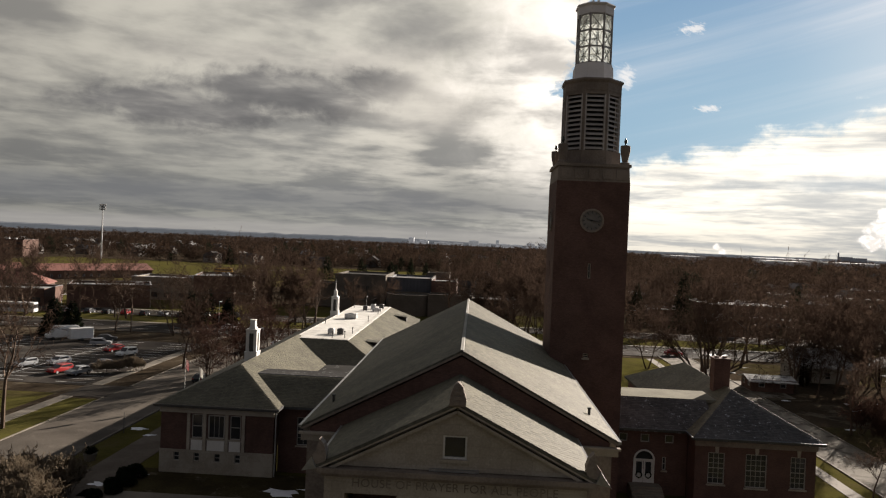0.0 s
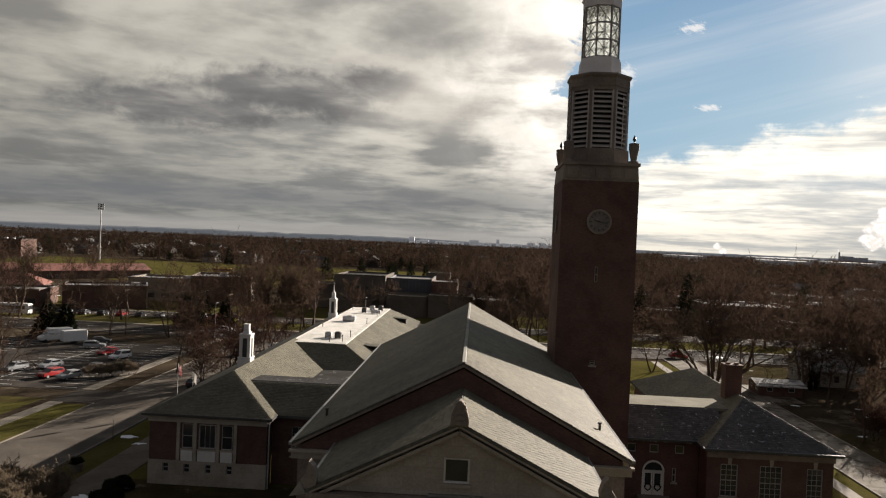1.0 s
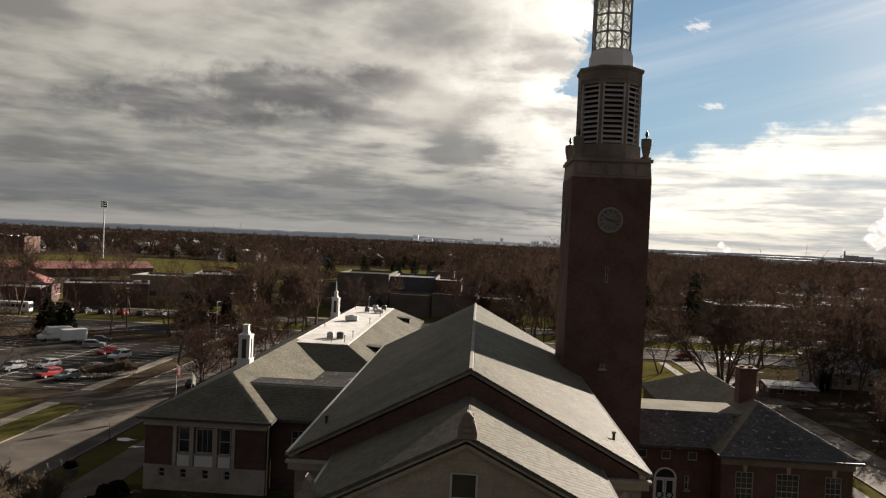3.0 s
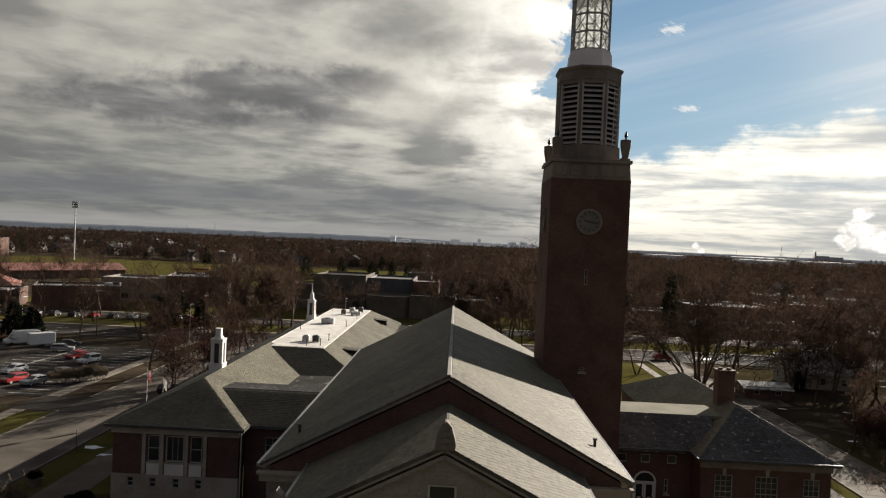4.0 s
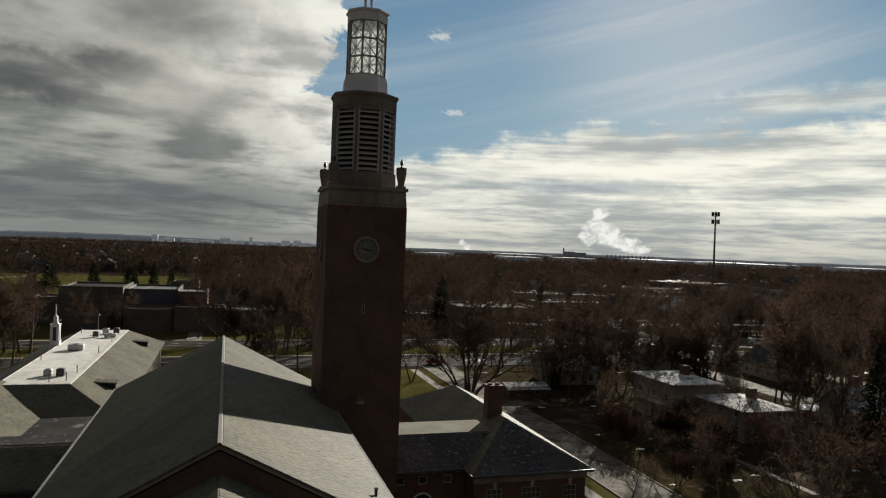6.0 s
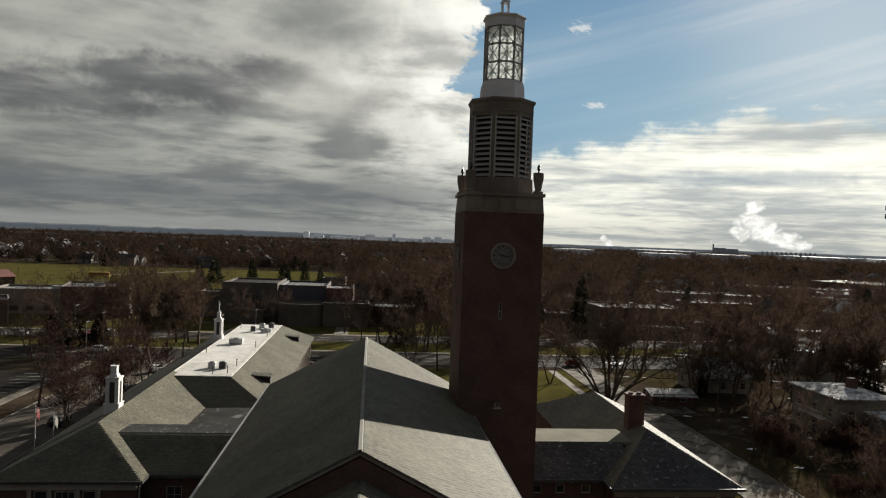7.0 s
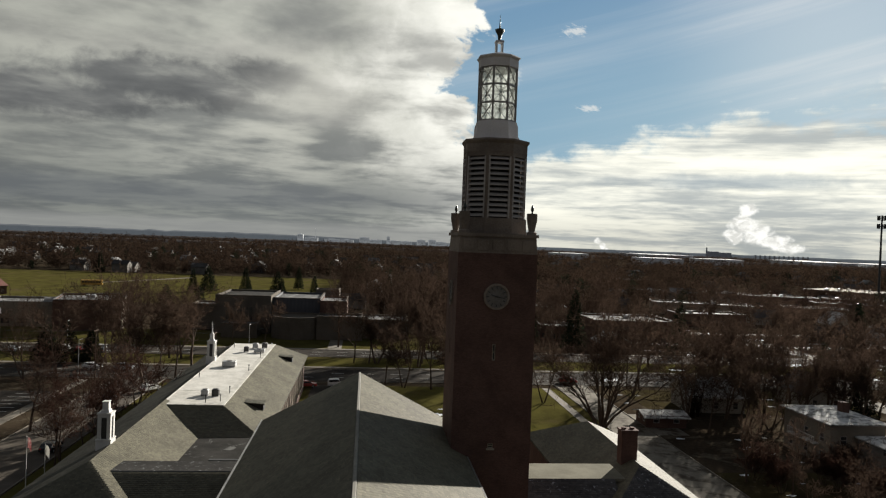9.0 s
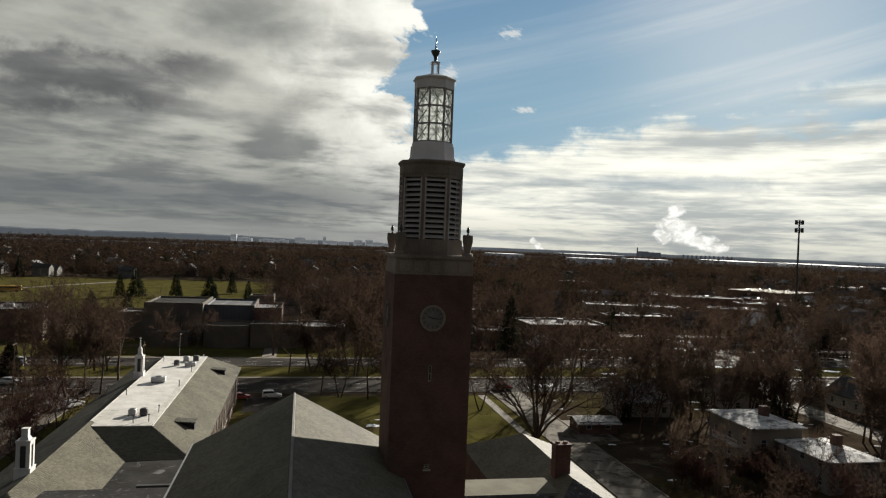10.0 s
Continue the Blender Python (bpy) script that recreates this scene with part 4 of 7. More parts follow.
def roof_unit(x, y, w, d, h, label, mat="metal"):
    u = thing("rooftop_unit", (x, y, 10.16), label, "air conditioner", "rooftop units on the white deck")
    bm = B()
    box(bm, -w / 2, w / 2, -d / 2, d / 2, 0.12, h)
    bmesh.ops.bevel(bm, geom=bm.edges[:], offset=0.05, segments=1, affect="EDGES")
    body = part("casing", bm, M[mat], u)
    bm = B()
    for sx in (-1, 1):
        box(bm, sx * w * 0.4 - 0.06, sx * w * 0.4 + 0.06, -d / 2, d / 2, 0, 0.12)
    part("rail", bm, M["metal_dark"], u)
    part("fan_guard", lathe(B(), [(min(w, d) * 0.36, h), (min(w, d) * 0.33, h + 0.06)], 14), M["metal_dark"], u)
    return u


roof_unit(-21.4, 65.6, 0.95, 0.95, 0.85, "grey metal rooftop condenser on the white deck", "metal")
roof_unit(-19.9, 65.4, 0.95, 0.95, 0.95, "dark metal rooftop condenser on the white deck", "metal_dark")
roof_unit(-22.2, 87.6, 2.2, 1.5, 0.95, "large pale metal rooftop unit", "metal")
roof_unit(-21.9, 103.0, 0.9, 0.9, 1.0, "small dark rooftop condenser", "metal_dark")
roof_unit(-20.9, 107.5, 1.0, 1.0, 1.0, "grey metal rooftop condenser near the far end", "metal")
roof_unit(-19.2, 108.2, 1.0, 1.0, 1.0, "dark metal rooftop condenser near the far end", "metal_dark")
roof_unit(-19.4, 102.4, 1.9, 1.0, 0.7, "low pale metal rooftop unit", "metal")
for x, y in ((-18.6, 62.0), (-18.3, 67.0), (-20.4, 61.4), (-25.0, 78.0), (-18.4, 84.0), (-18.4, 97.0), (-25.1, 108.0)):
    v = thing("vent_pipe", (x, y, 10.16), "thin dark vent pipe on the white deck", "pipe", "vent pipes on the white deck")
    part("pipe", lathe(B(), [(0.06, 0), (0.06, 0.9)], 8), M["metal_dark"], v)
    part("cap", lathe(B(), [(0.1, 0.9), (0.1, 1.05)], 8), M["metal_dark"], v)

# ---- the wing beyond the tower ----
wing = thing("church_wing", (29.35, 27.7, 0), "red brick church wing with frosted hipped slate roof", "building")
GX, GY = 29.35, 27.7


def gp(*pts):
    return [(x - GX, y - GY, z) for x, y, z in pts]


RZ, EZ = 10.45, 7.0
part("roof_slope", slab(B(), gp((22.9, 27.0, EZ), (35.8, 27.0, EZ), (29.35, 35.0, RZ)), 0.25), M["roof_frost"], wing)
part("roof_slope", slab(B(), gp((35.8, 27.0, EZ), (35.8, 59.5, EZ), (29.35, 52.6, RZ), (29.35, 35.0, RZ)), 0.25), M["roof_x"], wing)
part("roof_slope", slab(B(), gp((22.9, 59.5, EZ), (22.9, 27.0, EZ), (29.35, 35.0, RZ), (29.35, 52.6, RZ)), 0.25), M["roof_x"], wing)
part("roof_slope", slab(B(), gp((35.8, 59.5, EZ), (22.9, 59.5, EZ), (29.35, 52.6, RZ)), 0.25), M["roof_y"], wing)
part("entrance_slope", slab(B(), gp((15.7, 29.4, EZ), (26.2, 29.4, EZ), (26.2, 33.8, 9.4), (15.7, 33.8, 9.4)), 0.25), M["roof_frost"], wing)
part("entrance_deck", slab(B(), gp((15.7, 33.8, 9.42), (27.6, 33.8, 9.42), (27.6, 38.6, 9.42), (15.7, 38.6, 9.42)), 0.3), M["deck_tan"], wing, "tan gravel roof deck")
bm = B()
box(bm, 15.7 - GX, 27.0 - GX, 38.3 - GY, 38.6 - GY, 0.0, 9.1)
part("back_wall", bm, M["brick"], wing)
E0p, E1p = (23.4 - GX, 0), (35.25 - GX, 0)
wo = [(1.3, 2.95, 2.3, 5.45), (5.0, 7.1, 2.1, 5.45), (9.4, 10.9, 2.2, 5.4)]
bm = B()
wall(bm, E0p, E1p, 0, 6.8, wo)
part("front_wall", bm, M["brick"], wing)
window(wing, E0p, E1p, wo[0], 3, 6)
window(wing, E0p, E1p, wo[1], 4, 6)
window(wing, E0p, E1p, wo[2], 3, 6)
for a, b, c, d in wo:
    bm = B()
    m = E0p[0] + (a + b) / 2
    prism(bm, [(m - 0.14, d + 0.02), (m + 0.14, d + 0.02), (m + 0.2, 6.1), (m - 0.2, 6.1)], -0.08, -0.004)
    part("keystone", bm, M["stone"], wing)
bm = B()
box(bm, E0p[0] - 0.08, E1p[0] + 0.08, -0.2, 0.05, 6.1, 6.7)
box(bm, E0p[0] - 0.3, E1p[0] + 0.3, -0.55, 0.0, 6.7, 6.83)
part("frieze", bm, M["stone_dark"], wing)
for p, q in (((35.25, 28.104), (35.25, 58.596)), ((35.25, 59), (23.4, 59)), ((23.4, 58.596), (23.4, 38.7)), ((23.4, 30.196), (23.4, 28.104))):
    bm = B()
    wall(bm, (p[0] - GX, p[1] - GY), (q[0] - GX, q[1] - GY), 0, 6.8)
    part("wall", bm, M["brick"], wing)
D0, D1 = (15.75 - GX, 30.2 - GY), (23.35 - GX, 30.2 - GY)
do = [(2.15, 4.35, 1.2, 4.65), (0.55, 1.45, 5.45, 6.3), (2.8, 3.7, 5.45, 6.3), (5.3, 6.2, 5.45, 6.3), (5.1, 5.5, 2.6, 4.0)]
bm = B()
wall(bm, D0, D1, 0, 6.8, do)
part("entrance_wall", bm, M["brick"], wing)
for o in do[1:4]:
    window(wing, D0, D1, o, 1, 1, sill=False)
window(wing, D0, D1, do[4], 1, 2)
# arched double door with a fanlight and two wreaths
cx, y = D0[0] + 3.25, D0[1]
bm = B()
box(bm, cx - 1.1, cx - 0.93, y + 0.05, y + 0.3, 1.2, 3.6)
box(bm, cx + 0.93, cx + 1.1, y + 0.05, y + 0.3, 1.2, 3.6)
box(bm, cx - 0.93, cx + 0.93, y + 0.05, y + 0.3, 3.5, 3.66)
clip_arch(bm, cx, 3.6, 0.93, y - 0.06, y + 0.3, 0.17)
door = part("entrance_door", bm, M["white_paint"], wing, "white arched double door with two wreaths")
bm = B()
for s in (-1, 1):  # brick spandrels beside the arch
    pts = [(cx + s * 1.1, 4.65), (cx + s * 1.1, 3.6)] + [(cx + s * 1.1 * math.cos(a), 3.6 + 1.05 * math.sin(a)) for a in [math.pi / 16 * k for k in range(1, 9)]]
    prism(bm, pts if s > 0 else pts[::-1], y + 0.01, y + 0.35)
part("spandrel", bm, M["brick"], door)
bm = B()
prism(bm, [(cx + 0.95 * math.cos(math.pi * k / 12), 3.6 + 0.95 * math.sin(math.pi * k / 12)) for k in range(13)], y + 0.18, y + 0.2)
part("fanlight", bm, M["glass"], door)
for s in (-1, 1):
    bm = B()
    x0, x1 = sorted((cx + s * 0.03, cx + s * 0.92))
    box(bm, x0, x0 + 0.14, y + 0.12, y + 0.2, 1.2, 3.5)
    box(bm, x1 - 0.14, x1, y + 0.12, y + 0.2, 1.2, 3.5)
    box(bm, x0 + 0.14, x1 - 0.14, y + 0.12, y + 0.2, 3.36, 3.5)
    box(bm, x0 + 0.14, x1 - 0.14, y + 0.12, y + 0.2, 1.2, 2.2)
    leaf = part("door_leaf", bm, M["white_paint"], door)
    bm = B()
    box(bm, x0 + 0.14, x1 - 0.14, y + 0.15, y + 0.17, 2.2, 3.36)
    part("pane", bm, M["glass"], leaf)
    wreath = thing("wreath", ((x0 + x1) / 2 + GX, y + GY + 0.06, 2.0), "dark green round wreath hung on the white door", "wreath", "wreaths on the door")
    bm = B()
    rng = random.Random(5)
    for i in range(90):
        a = 2 * math.pi * i / 90
        p = Vector((0.3 * math.cos(a), 0, 0.3 * math.sin(a)))
        q = p + Vector((rng.uniform(-0.12, 0.12), rng.uniform(-0.12, 0.0), rng.uniform(-0.12, 0.12)))
        rod(bm, p, q, 0.05, 4, 0.01)
    part("branches", bm, M["needles"], wreath)
for k in range(7):
    part("step", box(B(), cx - 1.6, cx + 1.6, y - 1.3 - 0.34 * k - 0.34, y - 1.3 - 0.34 * k, 0, 1.2 - 0.171 * (k + 1) + 0.03), M["concrete"], wing)
part("landing", box(B(), cx - 1.6, cx + 1.6, y - 1.3, y - 0.002, 0, 1.2), M["concrete"], wing)
bm = B()
box(bm, 28.05 - GX, 29.8 - GX, 37.0 - GY, 38.3 - GY, 8.8, 13.3)
box(bm, 27.97 - GX, 29.88 - GX, 36.92 - GY, 38.38 - GY, 13.3, 13.52)
chim = part("chimney", bm, M["brick"], wing)
for dx in (-0.45, 0.45):
    part("flue", lathe(B(), [(0.28, 13.52), (0.25, 13.7)], 10, 28.92 + dx - GX, 37.65 - GY), M["brick_dark"], chim)
bm = B()
box(bm, 15.7 - GX, 22.85 - GX, 29.3 - GY, 29.44 - GY, 6.85, 7.05)
box(bm, 22.85 - GX, 22.99 - GX, 26.9 - GY, 29.44 - GY, 6.85, 7.05)
box(bm, 22.85 - GX, 35.85 - GX, 26.88 - GY, 27.02 - GY, 6.85, 7.05)
part("gutter", bm, M["metal_dark"], wing)


# ---- ground, roads, pavements ----
def flat(name, x0, x1, y0, y1, z, mat, label, category, thick=0.3):
    return tagged(part(name, slab(B(), [(x0, y0, z), (x1, y0, z), (x1, y1, z), (x0, y1, z)], thick), M[mat]), label, category, "", "structure")


bm = B()
slab(bm, [(-4800, -900, 0), (4800, -900, 0), (4800, 4800, 0), (-4800, 4800, 0)], 1.0)
tagged(part("ground", bm, M["earth"]), "leaf-strewn winter ground with patches of grass", "ground", "", "structure")
flat("lawn", -42.6, 45.6, -60, 122, 0.03, "grass", "winter lawn round the church", "lawn")
flat("lawn", -60.0, -54.0, -60, 57.5, 0.03, "grass", "winter grass strip beside the street", "lawn")
flat("lawn", -140, -62, 20, 60, 0.02, "grass", "winter lawn south of the car park", "lawn")
flat("lawn", -320, 320, 142.5, 158, 0.03, "grass", "grass median of the avenue", "lawn")
flat("lawn", -300, 40, 172.4, 206, 0.03, "grass", "winter lawn before the low buildings", "lawn")
flat("lawn", -330, -18, 290, 506, 0.03, "grass", "wide green playing field", "lawn")
flat("lawn", 59, 108, 100, 122, 0.03, "litter", "winter lawn by the side street", "lawn")
flat("lawn", 53.0, 69.2, 33, 64, 0.03, "litter", "winter lawn before the houses", "lawn")
flat("road", -53.6, -43.0, -200, 126, 0.045, "asphalt_side", "worn grey asphalt side street", "road")
flat("road", 45.2, 52.4, -200, 126, 0.045, "asphalt_wet", "pale worn side street", "road")
flat("road", 52.6, 66, 25, 32.4, 0.05, "asphalt_wet", "pale driveway to a house", "road")
flat("road", 52.6, 58.5, 84, 99, 0.05, "asphalt_wet", "pale yard before a low garage", "road")
flat("road", 110, 117, 60, 126, 0.045, "asphalt_wet", "pale residential street among trees", "road")
flat("road", 140, 146.5, 172.8, 226, 0.045, "asphalt_wet", "pale residential street among trees", "road")
flat("road", 140, 146.5, 60, 125.8, 0.045, "asphalt_wet", "pale residential street among trees", "road")
flat("road", 60, 420, 226, 233, 0.045, "asphalt_wet", "pale residential street among trees", "road")
flat("road", -900, 900, 126, 140.5, 0.05, "asphalt", "wide asphalt avenue", "road")
flat("road", -900, 900, 158.5, 170, 0.05, "asphalt", "far roadway of the avenue", "road")
flat("car_park", -118, -60.5, 66, 112, 0.05, "asphalt", "asphalt car park with white bay lines", "car park")
flat("car_park", -60.5, -53.6, 58.5, 66.5, 0.055, "asphalt", "asphalt entrance of the car park", "car park")
flat("car_park", -10.5, 3, 108, 122, 0.055, "asphalt", "small asphalt car park behind the church", "car park")
flat("pavement", -60.2, -58.3, -60, 58.4, 0.08, "concrete", "pale concrete pavement", "pavement")
flat("pavement", -60.2, -58.3, 66.6, 124, 0.08, "concrete", "pale concrete pavement", "pavement")
flat("path", -38.9, -34.6, -60, 47, 0.08, "concrete_brown", "wide brown concrete drive beside the hall", "path")
flat("pavement", -39.2, -37.6, 47, 122, 0.08, "concrete", "pale concrete pavement", "pavement")
flat("pavement", 41.2, 42.9, -60, 122, 0.08, "concrete", "pale concrete pavement", "pavement")
flat("path", 69.4, 70.4, 33, 50, 0.08, "concrete", "narrow concrete path beside a house", "path")
flat("pavement", -900, 900, 142.4, 144.0, 0.08, "concrete", "pale concrete pavement of the avenue", "pavement")
flat("pavement", -900, 900, 171.0, 172.8, 0.08, "concrete", "pale concrete pavement of the avenue", "pavement")
flat("pavement", 17.4, 20.6, 10, 26.4, 0.08, "concrete", "concrete path to the side door", "path")
flat("bed", -34.4, -9, -30, 20.3, 0.042, "litter", "bare planting bed beside the church", "planting bed")
flat("bed", -34.4, -9, 22.7, 29.5, 0.042, "litter", "bare planting bed below the hall", "planting bed")
flat("pavement", -36, -8, 20.5, 22.5, 0.08, "concrete", "concrete path along the church hall", "path")
tagged(part("path", slab(B(), [(-160, 398, 0.08), (-158, 394, 0.08), (-118, 470, 0.08), (-122, 472, 0.08)], 0.3), M["concrete"]), "pale path across the playing field", "path", "", "structure")
flat("pavement", -10, -6, 172.9, 203, 0.08, "concrete", "pale path to the theatre", "path")
for x in (-53.7, -42.9, 45.1, 52.5):
    for y0, y1 in (((-200, 58.4), (66.6, 125.8)) if x == -53.7 else ((-200, 125.8),)):
        flat("kerb", x - 0.09, x + 0.09, y0, y1, 0.15, "concrete", "concrete kerb", "kerb")
for y in (125.9, 140.6, 158.4, 170.1):
    for x0, x1 in (((-900, -53.8), (-42.8, 45.0), (52.6, 900)) if y == 125.9 else ((-900, 900),)):
        flat("kerb", x0, x1, y - 0.09, y + 0.09, 0.15, "concrete", "concrete kerb", "kerb")
lines = thing("bay_lines", (-89, 89, 0.05), "white painted bay lines on the car park", "road marking", "", "stuff")
bm = B()
for x0, x1 in ((-117, -112), (-102, -92), (-82, -72), (-66.5, -61.5)):
    for k in range(16):
        y = 67.5 + k * 2.8
        box(bm, x0 + 89, x1 + 89, y - 89 - 0.06, y - 89 + 0.06, 0.0, 0.012)
for x in (-97, -77):
    box(bm, x + 89 - 0.06, x + 89 + 0.06, 67.5 - 89, 109.5 - 89, 0.0, 0.013)
part("line", bm, M["paint_line"], lines)
road_lines = thing("lane_lines", (0, 133, 0.05), "white dashed lane lines on the avenue", "road marking", "", "stuff")
bm = B()
for k in range(-60, 60):
    for y in (-2.4, 2.4, 28.6, 33.0):
        box(bm, k * 7.0, k * 7.0 + 3.0, y - 0.07, y + 0.07, 0.0, 0.012)
part("line", bm, M["paint_line"], road_lines)
# old snow in the shade by the hall and between the houses
rng = random.Random(31)


def snow_patch(x, y, r):
    bm = B()
    c = bm.verts.new((0, 0, 0.07))
    n = 14
    rim = []
    for i in range(n):
        a = 2 * math.pi * i / n
        q = r * rng.uniform(0.45, 1.15)
        rim.append(bm.verts.new((q * math.cos(a), 0.6 * q * math.sin(a), -0.03)))
    for i in range(n):
        bm.faces.new((c, rim[i], rim[(i + 1) % n]))
    t = tagged(part("snow_patch", bm, M["snow"]), "thin patch of old snow on the ground", "snow", "patches of old snow")
    t.location = (x, y, 0.1)


for x, y, r in ((-34.6, 25.5, 1.4), (-33.2, 27.0, 1.2), (-35.6, 23.9, 1.2), (-33.8, 24.0, 0.9), (-17.5, 24.5, 2.0), (-14.5, 25.6, 1.6), (-12.5, 24.2, 1.3), (-38.6, 41, 1.0), (-41, 43.5, 1.3), (18, 101, 3.0), (22, 98, 3.2), (26, 103, 2.4), (14.5, 97, 2.2)):
    snow_patch(x, y, r)
for k in range(46):
    snow_patch(rng.uniform(58, 190), rng.uniform(60, 260), rng.uniform(1.2, 4.5))
# small white patches stand for sunlit specks of ground as well as snow
for k in range(60):
    x, y = rng.uniform(53.5, 108), rng.uniform(30, 118)
    if not any(x0 < x < x1 and y0 < y < y1 for x0, x1, y0, y1 in ((70, 85, 63, 81), (74, 89, 51, 69), (84, 102, 26, 44), (51, 62, 84, 100), (52, 67, 24, 33))):
        snow_patch(x, y, rng.uniform(0.25, 0.9))


# ---- far buildings ----
def flat_block(name, x, y, w, d, h, turn, wall_mat, label, category="building", cols=0, rows=1, group="", roof="deck_grey", parapet=0.5, side=""):
    """A flat-roofed block with parapet and rows of windows on its near side; x, y: the middle of its near side."""
    t = thing(name, (x, y, 0), label, category, group)
    t.rotation_euler = (0, 0, radians(turn))
    wo = []
    if cols:
        step = w / cols
        for j in range(rows):
            for i in range(cols):
                z = 1.0 + j * (h - 0.8) / rows
                wo.append((step * (i + 0.22), step * (i + 0.78), z, z + min(1.7, (h - 1.2) / rows * 0.6)))
    corners = [(-w / 2, 0), (w / 2, 0), (w / 2, d), (-w / 2, d)]
    for k in range(4):
        bm = B()
        wall(bm, corners[k], corners[(k + 1) % 4], 0, h, wo if k == 0 else (), 0.35, 0.35)
        part("wall", bm, M[side if side and k == 1 else wall_mat], t)
    for o in wo:
        window(t, corners[0], corners[1], o, 1, 1, "metal_dark", 0.12, 0.07, False)
    part("roof", box(B(), -w / 2 + 0.35, w / 2 - 0.35, 0.35, d - 0.35, h - parapet - 0.3, h - parapet), M[roof], t)
    bm = B()
    for x0, x1, y0, y1 in ((-w / 2 - 0.06, w / 2 + 0.06, -0.06, 0.42), (-w / 2 - 0.06, w / 2 + 0.06, d - 0.42, d + 0.06), (-w / 2 - 0.06, -w / 2 + 0.42, 0.43, d - 0.43), (w / 2 - 0.42, w / 2 + 0.06, 0.43, d - 0.43)):
        box(bm, x0, x1, y0, y1, h + 0.002, h + 0.14)
    part("coping", bm, M["deck_grey"], t)
    r = random.Random(int(abs(x) * 7 + abs(y)))
    for k in range(max(1, int(w * d / 260))):
        bx, by, s = r.uniform(-w * 0.35, w * 0.35), r.uniform(d * 0.25, d * 0.8), r.uniform(0.7, 1.4)
        part("roof_unit", box(B(), bx - s, bx + s, by - s * 0.7, by + s * 0.7, h - parapet, h - parapet + 1.2), M["metal"], t)
    return t


# sunlit end walls get paler tan brick: part own tan, part light in colour
flat_block("school_building", -113.5, 173, 24, 16, 7.2, 26, "brick_dark", "low brown brick school building with a flat roof", cols=0, roof="snow_roof", side="brick_tan")
flat_block("school_building", -147, 166, 30, 16, 5.4, 12, "brick_dark", "low brown brick school building with pale roof edge", cols=7, roof="snow_roof")
flat_block("school_building", -86.5, 198.5, 20, 24, 9.8, 15, "brick_dark", "flat-roofed building with dark brick front and pale side", cols=0, roof="snow_roof", side="brick_tan")
flat_block("school_building", -109, 205, 26, 18, 8.0, 6, "brick_tan", "flat-roofed tan building with snowy roof", cols=5, roof="snow_roof")
# the theatre: several blocks and a rounded front
theatre = thing("theatre", (-22, 192, 0), "large beige brick theatre of plain flat-roofed blocks", "theatre")


def tblock(name, x0, x1, y0, y1, h, mat, roof="deck_grey"):
    x0, x1, y0, y1 = x0 + 22, x1 + 22, y0 - 205, y1 - 205
    c = [(x0, y0), (x1, y0), (x1, y1), (x0, y1)]
    for k in range(4):
        bm = B()
        wall(bm, c[k], c[(k + 1) % 4], 0, h, (), 0.4, 0.4)
        part(name, bm, M[mat], theatre)
    part("roof", box(B(), x0 + 0.4, x1 - 0.4, y0 + 0.4, y1 - 0.4, h - 0.9, h - 0.6), M[roof], theatre)
    bm = B()
    box(bm, x0 - 0.08, x1 + 0.08, y0 - 0.08, y0 + 0.45, h + 0.002, h + 0.18)
    box(bm, x1 - 0.45, x1 + 0.08, y0 + 0.46, y1, h + 0.002, h + 0.18)
    part("coping", bm, M["theatre_brick"], theatre)


tblock("stage_house", -48, -30.2, 214, 240, 12.4, "theatre_brick", "deck")
tblock("auditorium", -30.1, -14.4, 218, 244, 11.6, "brick_slate", "snow_roof")
tblock("fly_gallery", -18, -9.2, 246, 256, 12.6, "theatre_brick")
tblock("side_block", -14.3, -5.5, 215, 236, 11.2, "brick")
tblock("foyer", -14.5, 0, 203, 214.9, 7.4, "theatre_brick", "snow_roof")
tblock("foyer", 0.1, 15, 208, 226, 6.2, "theatre_brick", "snow_roof")
tblock("entrance_block", -44, -33, 204, 213.9, 4.4, "theatre_brick")
tblock("scene_dock", -58, -48.1, 222, 236, 8.4, "theatre_brick", "snow_roof")
bm = B()
lathe(bm, [(8.2, 0), (8.2, 7.0), (7.8, 7.0), (7.8, 6.4)], 40, 1.0, 4.5)
part("round_front", bm, M["theatre_brick"], theatre)
bm = B()
box(bm, -16.5, -9, -0.6, 0.1, 2.6, 3.0)
part("canopy", bm, M["metal_dark"], theatre)
for k in range(6):
    part("window_slot", box(B(), -22.5 + k * 1.5, -21.6 + k * 1.5, 8.9, 8.98, 3.0, 8.6), M["glass"], theatre)
flat_block("office_building", -370, 470, 60, 25, 13, 8, "brick_dark", "distant brown brick block with a pale roof edge", cols=8, rows=3, roof="snow_roof")
flat_block("apartment_block", 92.3, 195.5, 29, 22, 8.0, 0, "brick_dark", "long brown brick flat-roofed block among trees", cols=9, rows=2, roof="snow_roof")
flat_block("apartment_block", 66, 199, 12, 12, 5.2, -8, "brick", "small red brick flat-roofed building", cols=4, roof="snow_roof")
flat_block("apartment_block", 70, 262, 34, 18, 6.0, -8, "brick_tan", "flat-roofed building with a snowy roof", cols=6, roof="snow_roof")
flat_block("apartment_block", 168, 300, 48, 18, 6.0, -16, "brick_tan", "flat-roofed building with a snowy roof", cols=8, roof="snow_roof")
flat_block("apartment_block", 250, 366, 42, 16, 6.5, -18, "brick_dark", "long flat-roofed building with a snowy roof", cols=8, roof="snow_roof")
